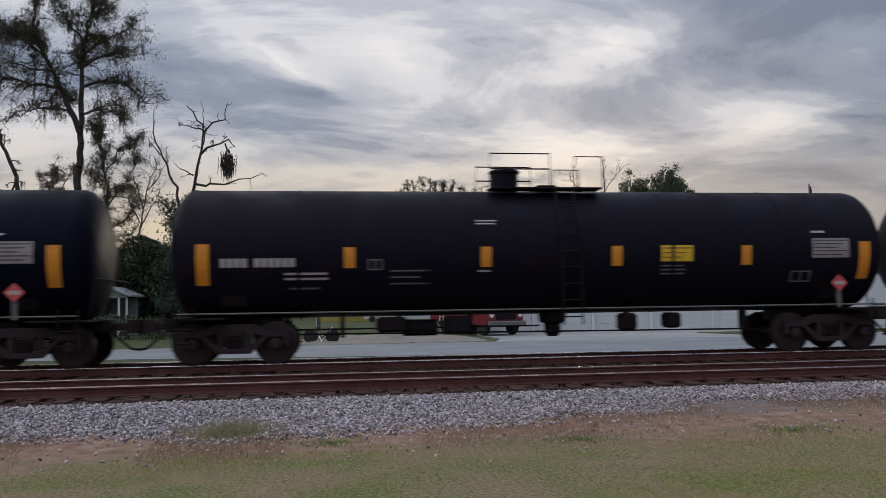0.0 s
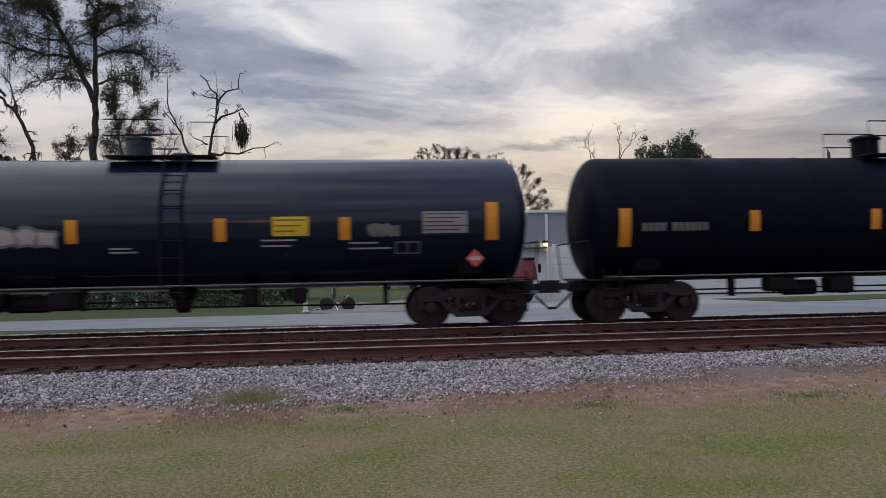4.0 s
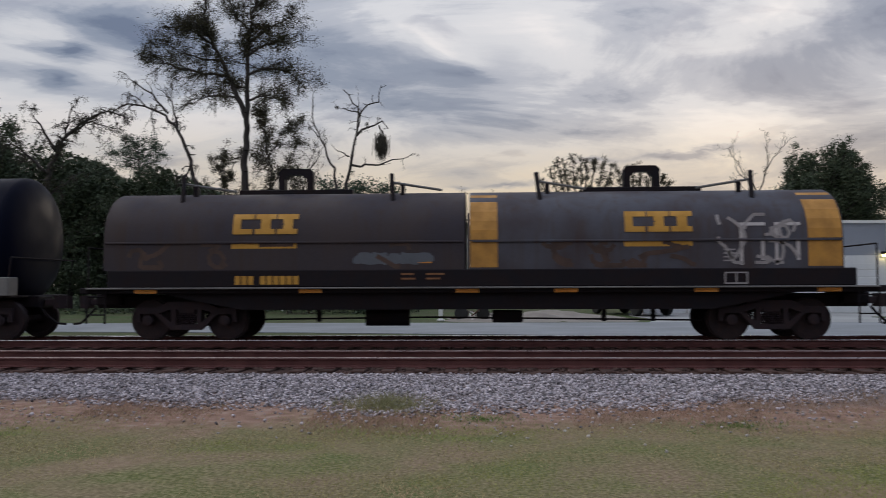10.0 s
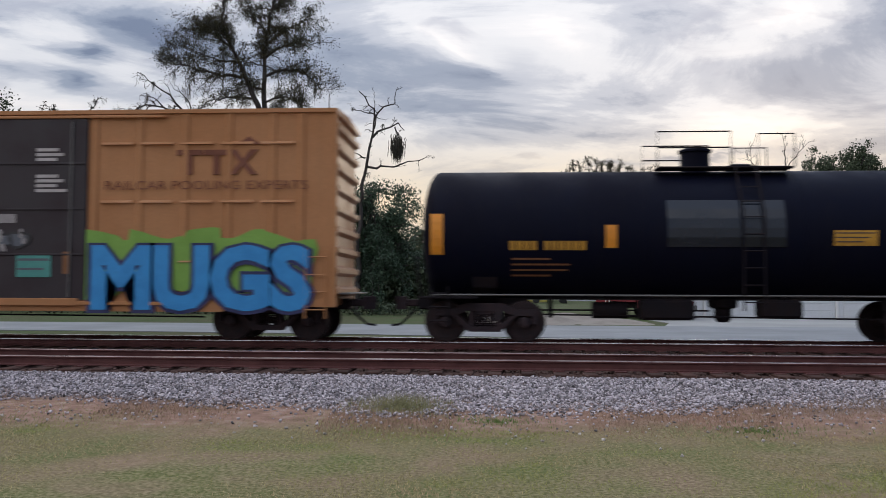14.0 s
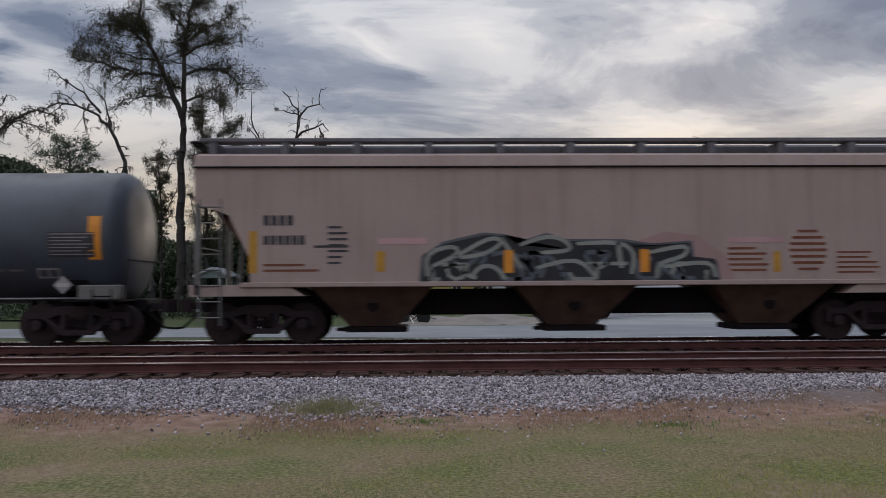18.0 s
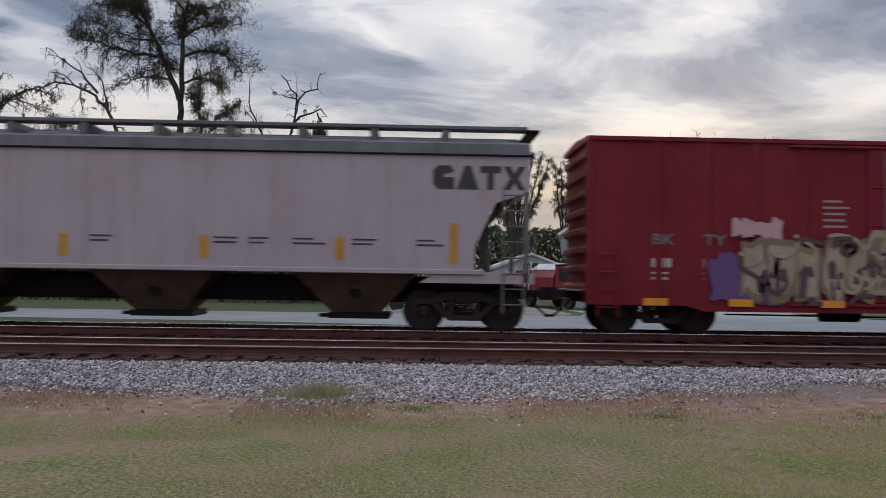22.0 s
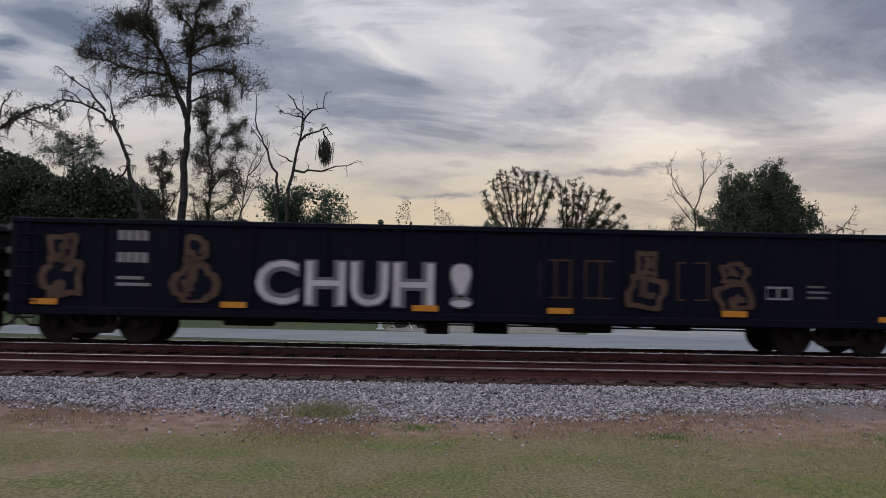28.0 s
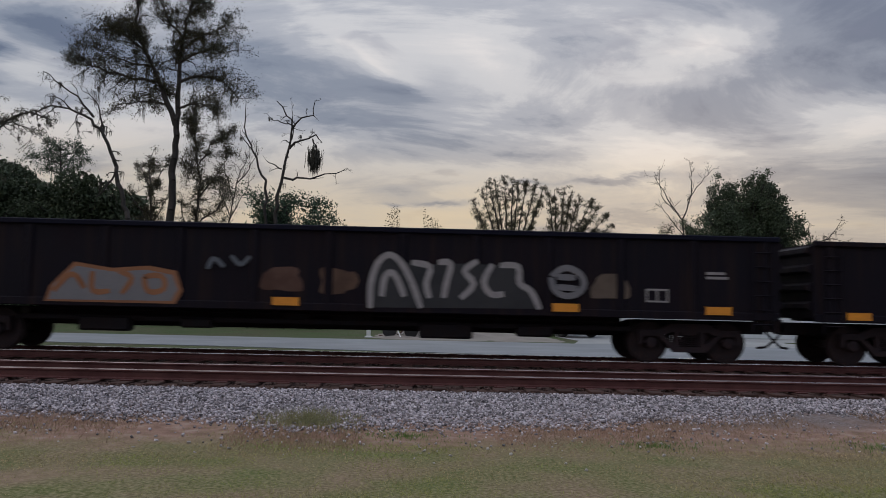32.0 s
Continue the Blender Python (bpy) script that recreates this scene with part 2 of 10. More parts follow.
# ---- mesh tools ----
class Shape:
    """Vertices and faces gathered into one mesh."""

    def __init__(self):
        self.v, self.f = [], []

    def add(self, verts, faces):
        n = len(self.v)
        self.v += [tuple(p) for p in verts]
        self.f += [tuple(i + n for i in face) for face in faces]
        return self

    def box(self, x0, y0, z0, x1, y1, z1):
        return self.add([(x, y, z) for z in (z0, z1) for y in (y0, y1) for x in (x0, x1)],
                        [(0, 2, 3, 1), (4, 5, 7, 6), (0, 1, 5, 4), (2, 6, 7, 3), (0, 4, 6, 2), (1, 3, 7, 5)])

    def soft(self, x0, y0, z0, x1, y1, z1, b=0.02):
        """A box with chamfered edges."""
        b = min(b, (x1 - x0) / 2.1, (y1 - y0) / 2.1, (z1 - z0) / 2.1)
        bm = bmesh.new()
        m = Matrix.Translation(((x0 + x1) / 2, (y0 + y1) / 2, (z0 + z1) / 2)) @ Matrix.Diagonal((x1 - x0, y1 - y0, z1 - z0, 1))
        bmesh.ops.create_cube(bm, size=1, matrix=m)
        bmesh.ops.bevel(bm, geom=bm.edges[:], offset=b, segments=1, affect="EDGES")
        return self.take(bm)

    def take(self, bm):
        bm.verts.index_update()
        self.add([v.co for v in bm.verts], [[v.index for v in f.verts] for f in bm.faces])
        bm.free()
        return self

    def prism(self, outline, axis, a, b):
        """An outline of (u, w) pushed from a to b along x (u, w = y, z), y (x, z) or z (x, y)."""
        n = len(outline)
        put = {"x": lambda s, u, w: (s, u, w), "y": lambda s, u, w: (u, s, w), "z": lambda s, u, w: (u, w, s)}[axis]
        return self.add([put(s, u, w) for s in (a, b) for u, w in outline],
                        [tuple(range(n)), tuple(range(2 * n - 1, n - 1, -1))] + [(i, i + n, (i + 1) % n + n, (i + 1) % n) for i in range(n)])

    def tube(self, path, r, n=6, r1=None):
        path = [Vector(p) for p in path]
        k = len(path)
        verts, faces = [], []
        for i, p in enumerate(path):
            d = (path[min(i + 1, k - 1)] - path[max(i - 1, 0)]).normalized()
            a = d.orthogonal().normalized() if abs(d.z) > 0.9 else d.cross(Vector((0, 0, 1))).normalized()
            b = d.cross(a)
            rad = r if r1 is None else r + (r1 - r) * i / (k - 1)
            verts += [p + (a * math.cos(2 * math.pi * j / n) + b * math.sin(2 * math.pi * j / n)) * rad for j in range(n)]
        for i in range(k - 1):
            faces += [(i * n + j, i * n + (j + 1) % n, (i + 1) * n + (j + 1) % n, (i + 1) * n + j) for j in range(n)]
        faces += [tuple(range(n - 1, -1, -1)), tuple(range((k - 1) * n, k * n))]
        return self.add(verts, faces)

    def lathe(self, profile, centre, axis="x", n=32):
        """A profile of (along, radius) turned round an axis through centre."""
        cx, cy, cz = centre
        verts, faces = [], []
        for s, r in profile:
            for j in range(n):
                a = 2 * math.pi * j / n
                u, w = r * math.cos(a), r * math.sin(a)
                verts.append({"x": (cx + s, cy + u, cz + w), "y": (cx + u, cy + s, cz - w), "z": (cx + u, cy + w, cz + s)}[axis])
        k = len(profile)
        for i in range(k - 1):
            faces += [(i * n + j, (i + 1) * n + j, (i + 1) * n + (j + 1) % n, i * n + (j + 1) % n) for j in range(n)]
        faces += [tuple(range(n)), tuple(range(k * n - 1, (k - 1) * n - 1, -1))]
        return self.add(verts, faces)

    def mesh(self, name, smooth=0):
        me = bpy.data.meshes.new(name)
        me.from_pydata(self.v, [], self.f)
        me.update()
        bm = bmesh.new()
        bm.from_mesh(me)
        bmesh.ops.recalc_face_normals(bm, faces=bm.faces[:])
        if smooth:
            for f in bm.faces:
                f.smooth = True
            for e in bm.edges:
                e.smooth = len(e.link_faces) == 2 and e.calc_face_angle(0) < radians(smooth)
        bm.to_mesh(me)
        bm.free()
        return me


def islands(shape):
    """The separate pieces of a shape, each as a shape of its own."""
    root = list(range(len(shape.v)))

    def find(i):
        while root[i] != i:
            root[i] = root[root[i]]
            i = root[i]
        return i

    for f in shape.f:
        for i in f[1:]:
            root[find(i)] = find(f[0])
    made = {}
    for f in shape.f:
        piece, where = made.setdefault(find(f[0]), (Shape(), {}))
        for i in f:
            if i not in where:
                where[i] = len(piece.v)
                piece.v.append(shape.v[i])
        piece.f.append(tuple(where[i] for i in f))
    return [p for p, _ in made.values()]


def pieces(name, shape, mat, parent, label=""):
    """Each separate patch of paint as a part of its own."""
    return [part(name, p, mat, parent, label) for p in islands(shape)][0]


def part(name, shape, material, parent=None, label="", smooth=0, at=None):
    ob = new(name, shape if isinstance(shape, bpy.types.Mesh) else shape.mesh(name, smooth))
    if not ob.data.materials:
        ob.data.materials.append(material)
    ob.parent = parent
    if at is not None:
        ob.matrix_basis = at
    return tagged(ob, label)


def thing(name, at, label, category, group="", kind=""):
    ob = new(name)
    ob.empty_display_size = 0.3
    ob.matrix_basis = at
    return tagged(ob, label, category, group, kind)


# ---- materials ----
def material(name, base, rough=0.6, metal=0.0, second=None, amount=0.5, size=1.5, grain=25.0, streak=0.0, streak_colour=(0.05, 0.03, 0.02),
             bump=0.15, bump_size=40.0, per_object=0.0, per_island=0.0, spec=0.5):
    """Paint, metal, stone or wood: a base colour, patches of a second, fine grain, streaks that ran down, relief."""
    m = bpy.data.materials.new(name)
    m.use_nodes = True
    nt = m.node_tree
    b = nt.nodes["Principled BSDF"]
    b.inputs["Roughness"].default_value, b.inputs["Metallic"].default_value = rough, metal
    b.inputs["Specular IOR Level"].default_value = spec

    def link(a, c):
        nt.links.new(a, c)

    def noise_of(scale, detail=4.0, stretch=None):
        tc = nt.nodes.new("ShaderNodeTexCoord")
        n = nt.nodes.new("ShaderNodeTexNoise")
        n.inputs["Scale"].default_value, n.inputs["Detail"].default_value = scale, detail
        if stretch:
            mp = nt.nodes.new("ShaderNodeMapping")
            mp.inputs["Scale"].default_value = stretch
            link(tc.outputs["Object"], mp.inputs[0])
            link(mp.outputs[0], n.inputs["Vector"])
        else:
            link(tc.outputs["Object"], n.inputs["Vector"])
        return n.outputs[0]

    def span(fac, a, c):
        r = nt.nodes.new("ShaderNodeMapRange")
        r.inputs["From Min"].default_value, r.inputs["From Max"].default_value = a, c
        link(fac, r.inputs[0])
        return r.outputs[0]

    def times(fac, k):
        n = nt.nodes.new("ShaderNodeMath")
        n.operation = "MULTIPLY"
        link(fac, n.inputs[0])
        n.inputs[1].default_value = k
        return n.outputs[0]

    def mix(fac, a, c, mode="MIX"):
        n = nt.nodes.new("ShaderNodeMix")
        n.data_type, n.blend_type = "RGBA", mode
        for i, v in ((0, fac), (6, a), (7, c)):
            if isinstance(v, (int, float)):
                n.inputs[i].default_value = v
            elif isinstance(v, tuple):
                n.inputs[i].default_value = (*v, 1)
            else:
                link(v, n.inputs[i])
        return n.outputs[2]

    colour = tuple(base)
    second = second or tuple(min(1, c * 0.62) for c in base)
    patches = span(noise_of(size, 5.0), 0.38, 0.66)
    colour = mix(times(patches, amount), colour, tuple(second))
    speck = span(noise_of(grain, 3.0), 0.3, 0.7)
    colour = mix(times(speck, 0.28), colour, tuple(c * 0.55 for c in base))
    if streak:
        runs = span(noise_of(1.0, 4.0, (5.5, 5.5, 0.35)), 0.5, 0.72)
        colour = mix(times(runs, streak), colour, streak_colour)
    for amount_of, node, socket in ((per_object, "ShaderNodeObjectInfo", "Random"), (per_island, "ShaderNodeNewGeometry", "Random Per Island")):
        if amount_of:
            r = nt.nodes.new("ShaderNodeMapRange")
            r.inputs["To Min"].default_value, r.inputs["To Max"].default_value = 1 - amount_of, 1 + amount_of
            link(nt.nodes.new(node).outputs[socket], r.inputs[0])
            g = nt.nodes.new("ShaderNodeCombineXYZ")
            for i in range(3):
                link(r.outputs[0], g.inputs[i])
            colour = mix(1.0, colour, g.outputs[0], "MULTIPLY")
    link(colour, b.inputs["Base Color"])
    rr = nt.nodes.new("ShaderNodeMapRange")
    rr.inputs["To Min"].default_value, rr.inputs["To Max"].default_value = max(0.03, rough - 0.12), min(1, rough + 0.15)
    link(patches, rr.inputs[0])
    link(rr.outputs[0], b.inputs["Roughness"])
    if bump:
        bp = nt.nodes.new("ShaderNodeBump")
        bp.inputs["Strength"].default_value, bp.inputs["Distance"].default_value = bump, 0.01
        link(noise_of(bump_size, 4.0), bp.inputs["Height"])
        link(bp.outputs[0], b.inputs["Normal"])
    return m


def glass(name, colour, rough=0.05):
    m = bpy.data.materials.new(name)
    m.use_nodes = True
    b = m.node_tree.nodes["Principled BSDF"]
    b.inputs["Base Color"].default_value = (*colour, 1)
    b.inputs["Roughness"].default_value, b.inputs["IOR"].default_value = rough, 1.5
    b.inputs["Specular IOR Level"].default_value = 0.9
    return m


def lamp_glow(name, colour, strength):
    m = bpy.data.materials.new(name)
    m.use_nodes = True
    b = m.node_tree.nodes["Principled BSDF"]
    b.inputs["Emission Color"].default_value, b.inputs["Emission Strength"].default_value = (*colour, 1), strength
    return m


BLACK = material("black_tank_paint", (0.0055, 0.0066, 0.0165), 0.5, spec=0.05, second=(0.0066, 0.0066, 0.0135), size=0.8, amount=0.7, bump=0.05, streak=0.25, streak_colour=(0.013, 0.012, 0.016))
BROWN_BLACK = material("dusty_black_tank_paint", (0.0105, 0.0092, 0.0180), 0.5, spec=0.06, second=(0.0135, 0.0100, 0.0155), size=0.9, amount=0.7, bump=0.05, streak=0.3, streak_colour=(0.018, 0.013, 0.017))
GLOSS_BLACK = material("glossy_black_tank_paint", (0.0060, 0.0120, 0.0300), 0.16, spec=0.45, second=(0.008, 0.015, 0.034), size=0.6, amount=0.5, bump=0.02)
GREY_TANK = material("dusty_grey_tank_paint", (0.070, 0.084, 0.112), 0.45, second=(0.06, 0.055, 0.058), size=0.7, amount=0.8, bump=0.04, streak=0.3, streak_colour=(0.05, 0.045, 0.045))
PALE_TANK = material("pale_grey_tank_paint", (0.20, 0.21, 0.22), 0.4, size=0.8, amount=0.4, bump=0.04, streak=0.3, streak_colour=(0.1, 0.09, 0.08))
STEEL = material("grimy_black_steel", (0.0105, 0.0085, 0.0120), 0.7, spec=0.15, second=(0.022, 0.0145, 0.0150), size=3.0, amount=0.8, bump=0.3)
TRUCK = material("grimy_cast_steel", (0.034, 0.0255, 0.0310), 0.75, spec=0.15, second=(0.056, 0.036, 0.037), size=5.0, amount=0.8, bump=0.35)
WHEEL = material("rusty_wheel_steel", (0.028, 0.0200, 0.0230), 0.65, spec=0.15, second=(0.056, 0.034, 0.032), size=6.0, amount=0.7, bump=0.2)
GREY_STEEL = material("grey_painted_steel", (0.16, 0.155, 0.15), 0.55, size=2.0, bump=0.1)
ORANGE = material("orange_reflective_tape", (0.80, 0.30, 0.022), 0.45, second=(0.55, 0.20, 0.03), size=4.0, amount=0.4, bump=0.0)
YELLOW = material("yellow_sign_paint", (0.80, 0.52, 0.02), 0.5, second=(0.6, 0.36, 0.03), size=5.0, amount=0.3, bump=0.0)
WHITE = material("white_stencil_paint", (0.50, 0.46, 0.46), 0.6, second=(0.40, 0.36, 0.34), size=5.0, amount=0.5, bump=0.0)
DIM_WHITE = material("faded_stencil_paint", (0.19, 0.17, 0.17), 0.65, size=6.0, amount=0.5, bump=0.0)
GREY_WHITE = material("grey_data_panel", (0.33, 0.30, 0.30), 0.6, size=6.0, amount=0.4, bump=0.0)
DARK_INK = material("dark_stencil_paint", (0.042, 0.038, 0.048), 0.6, size=6.0, amount=0.4, bump=0.0)
RED_SIGN = material("red_placard", (0.62, 0.09, 0.10), 0.5, bump=0.0)
RIB_GREY = material("dusty_grey_hopper_paint", (0.345, 0.295, 0.315), 0.7, second=(0.21, 0.175, 0.185), size=0.9, amount=0.8, streak=0.75, streak_colour=(0.14, 0.11, 0.11), bump=0.1)
RIB_POST = material("pale_hopper_post_paint", (0.40, 0.355, 0.375), 0.7, second=(0.27, 0.235, 0.25), size=0.9, amount=0.7, streak=0.5, streak_colour=(0.18, 0.14, 0.14), bump=0.1, per_object=0.12)
TAN = material("dusty_tan_hopper_paint", (0.43, 0.325, 0.295), 0.65, second=(0.37, 0.265, 0.245), size=0.6, amount=0.6, streak=0.3, streak_colour=(0.22, 0.16, 0.13), bump=0.06)
LILAC = material("weathered_grey_hopper_paint", (0.385, 0.315, 0.335), 0.62, second=(0.32, 0.245, 0.255), size=0.6, amount=0.6, streak=0.55, streak_colour=(0.10, 0.095, 0.10), bump=0.06)
PALE_HOPPER = material("pale_grey_hopper_paint", (0.44, 0.365, 0.410), 0.6, second=(0.37, 0.285, 0.315), size=0.6, amount=0.5, streak=0.25, streak_colour=(0.25, 0.21, 0.19), bump=0.06)
CHUTE = material("rusty_hopper_chute", (0.125, 0.072, 0.052), 0.8, second=(0.065, 0.040, 0.030), size=2.0, amount=0.8, bump=0.2)
HATCH = material("grey_roof_sheet", (0.165, 0.160, 0.185), 0.65, spec=0.2, second=(0.12, 0.115, 0.12), size=1.2, amount=0.7, bump=0.1, streak=0.5, streak_colour=(0.08, 0.075, 0.08))
COIL_BROWN = material("weathered_brown_hood_paint", (0.052, 0.040, 0.042), 0.7, spec=0.2, second=(0.046, 0.043, 0.056), size=0.8, amount=0.8, streak=0.45, streak_colour=(0.05, 0.03, 0.02), bump=0.1)
COIL_GREY = material("weathered_grey_hood_paint", (0.080, 0.080, 0.098), 0.65, spec=0.2, second=(0.055, 0.040, 0.042), size=0.8, amount=0.8, streak=0.5, streak_colour=(0.06, 0.035, 0.025), bump=0.1)
COIL_DARK = material("weathered_purple_brown_hood_paint", (0.022, 0.0195, 0.032), 0.65, spec=0.18, second=(0.036, 0.024, 0.030), size=0.7, amount=0.8, streak=0.4, streak_colour=(0.04, 0.025, 0.02), bump=0.1)
HOOD_YELLOW = material("rusty_yellow_paint", (0.52, 0.25, 0.04), 0.65, second=(0.20, 0.10, 0.04), size=3.0, amount=0.5, bump=0.1)
LOGO_YELLOW = material("dull_yellow_lettering", (0.55, 0.28, 0.03), 0.6, second=(0.35, 0.17, 0.03), size=4.0, amount=0.5, bump=0.0)
LOGO_RUST = material("faded_orange_lettering", (0.25, 0.105, 0.04), 0.65, size=4.0, amount=0.5, bump=0.0)
BOX_YELLOW = material("dull_yellow_boxcar_paint", (0.46, 0.205, 0.078), 0.6, second=(0.39, 0.165, 0.066), size=0.7, amount=0.5, streak=0.2, streak_colour=(0.28, 0.13, 0.05), bump=0.06)
DOOR_BLACK = material("dark_boxcar_door_paint", (0.020, 0.013, 0.019), 0.6, second=(0.034, 0.020, 0.023), size=1.5, amount=0.6, bump=0.1)
BOX_RED = material("oxide_red_boxcar_paint", (0.205, 0.018, 0.027), 0.6, spec=0.2, second=(0.160, 0.015, 0.021), size=0.7, amount=0.6, streak=0.3, streak_colour=(0.085, 0.014, 0.015), bump=0.06)
BOX_PINK = material("faded_red_boxcar_paint", (0.245, 0.068, 0.075), 0.65, spec=0.25, second=(0.18, 0.053, 0.056), size=0.7, amount=0.6, streak=0.3, streak_colour=(0.11, 0.04, 0.038), bump=0.06)
GOND_BLACK = material("dull_black_gondola_paint", (0.0058, 0.0064, 0.0175), 0.6, spec=0.10, second=(0.010, 0.009, 0.019), size=0.9, amount=0.7, streak=0.2, streak_colour=(0.03, 0.022, 0.018), bump=0.12)
GOND_BROWN = material("rusty_black_gondola_paint", (0.0095, 0.0078, 0.0130), 0.65, spec=0.10, second=(0.017, 0.0115, 0.0150), size=0.8, amount=0.7, streak=0.5, streak_colour=(0.035, 0.020, 0.015), bump=0.15)
RUST_CAP = material("rusty_top_chord", (0.10, 0.045, 0.030), 0.75, size=2.0, amount=0.7, bump=0.2)
RAIL_RUST = material("rusty_rail_steel", (0.105, 0.037, 0.034), 0.75, spec=0.3, second=(0.064, 0.024, 0.023), size=2.5, amount=0.7, bump=0.2)
RAIL_SHINE = material("polished_rail_head", (0.88, 0.86, 0.84), 0.24, metal=1.0, second=(0.70, 0.66, 0.62), size=8.0, amount=0.3, bump=0.0)
RAIL_DULL = material("dull_rail_head", (0.55, 0.47, 0.45), 0.34, metal=1.0, second=(0.30, 0.22, 0.20), size=1.6, amount=0.8, bump=0.02)
TIE = material("weathered_creosoted_wood", (0.055, 0.028, 0.023), 0.85, spec=0.2, second=(0.085, 0.050, 0.040), size=4.0, amount=0.6, bump=0.6, bump_size=18, per_object=0.3)
STONE = material("grey_ballast_stone", (0.430, 0.388, 0.412), 0.85, second=(0.235, 0.195, 0.195), size=9.0, amount=0.6, bump=0.3, bump_size=60, per_island=0.75)
RUSTY_STONE = material("rust_stained_ballast_stone", (0.10, 0.060, 0.052), 0.9, second=(0.065, 0.038, 0.033), size=9.0, amount=0.6, bump=0.3, per_island=0.4, spec=0.2)
PEBBLE = material("pale_loose_stone", (0.44, 0.40, 0.37), 0.85, second=(0.28, 0.25, 0.24), size=9.0, amount=0.6, bump=0.3, bump_size=60, per_object=0.35)
ROAD = material("grey_road_asphalt", (0.235, 0.25, 0.265), 0.8, second=(0.19, 0.20, 0.21), size=0.35, amount=0.6, grain=40, bump=0.3, bump_size=50)
APRON = material("pale_concrete_apron", (0.34, 0.345, 0.34), 0.8, second=(0.27, 0.27, 0.265), size=0.3, amount=0.7, grain=20, bump=0.2)


def fast_mesh(name, verts, tris):
    """A mesh from arrays of points and triangles."""
    me = bpy.data.meshes.new(name)
    verts, tris = np.asarray(verts, np.float32), np.asarray(tris, np.int32)
    me.vertices.add(len(verts))
    me.vertices.foreach_set("co", verts.ravel())
    me.loops.add(tris.size)
    me.loops.foreach_set("vertex_index", tris.ravel())
    me.polygons.add(len(tris))
    me.polygons.foreach_set("loop_start", np.arange(0, tris.size, 3, dtype=np.int32))
    me.polygons.foreach_set("loop_total", np.full(len(tris), 3, np.int32))
    me.update(calc_edges=True)
    me.validate()
    return me


def ballast_edge(x):
    """Where the spread stones end towards the lawn."""
    return np.interp(x, [-29.3, -11.3, -7.3, -4.8, -2.8, -1.3, 0.7, 2.7, 4.5, 6.3, 14.7], [11.2, 10.9, 10.7, 10.2, 10.0, 9.5, 9.65, 10.0, 10.7, 11.2, 11.5])


def ground_height(y):
    return float(np.interp(y, [-3000, 9.0, 11.2, 12.6, 13.2, 21.4, 22.2, 24.5, 3000], [0, 0, 0.045, 0.105, 0.115, 0.115, 0.09, 0, 0]))


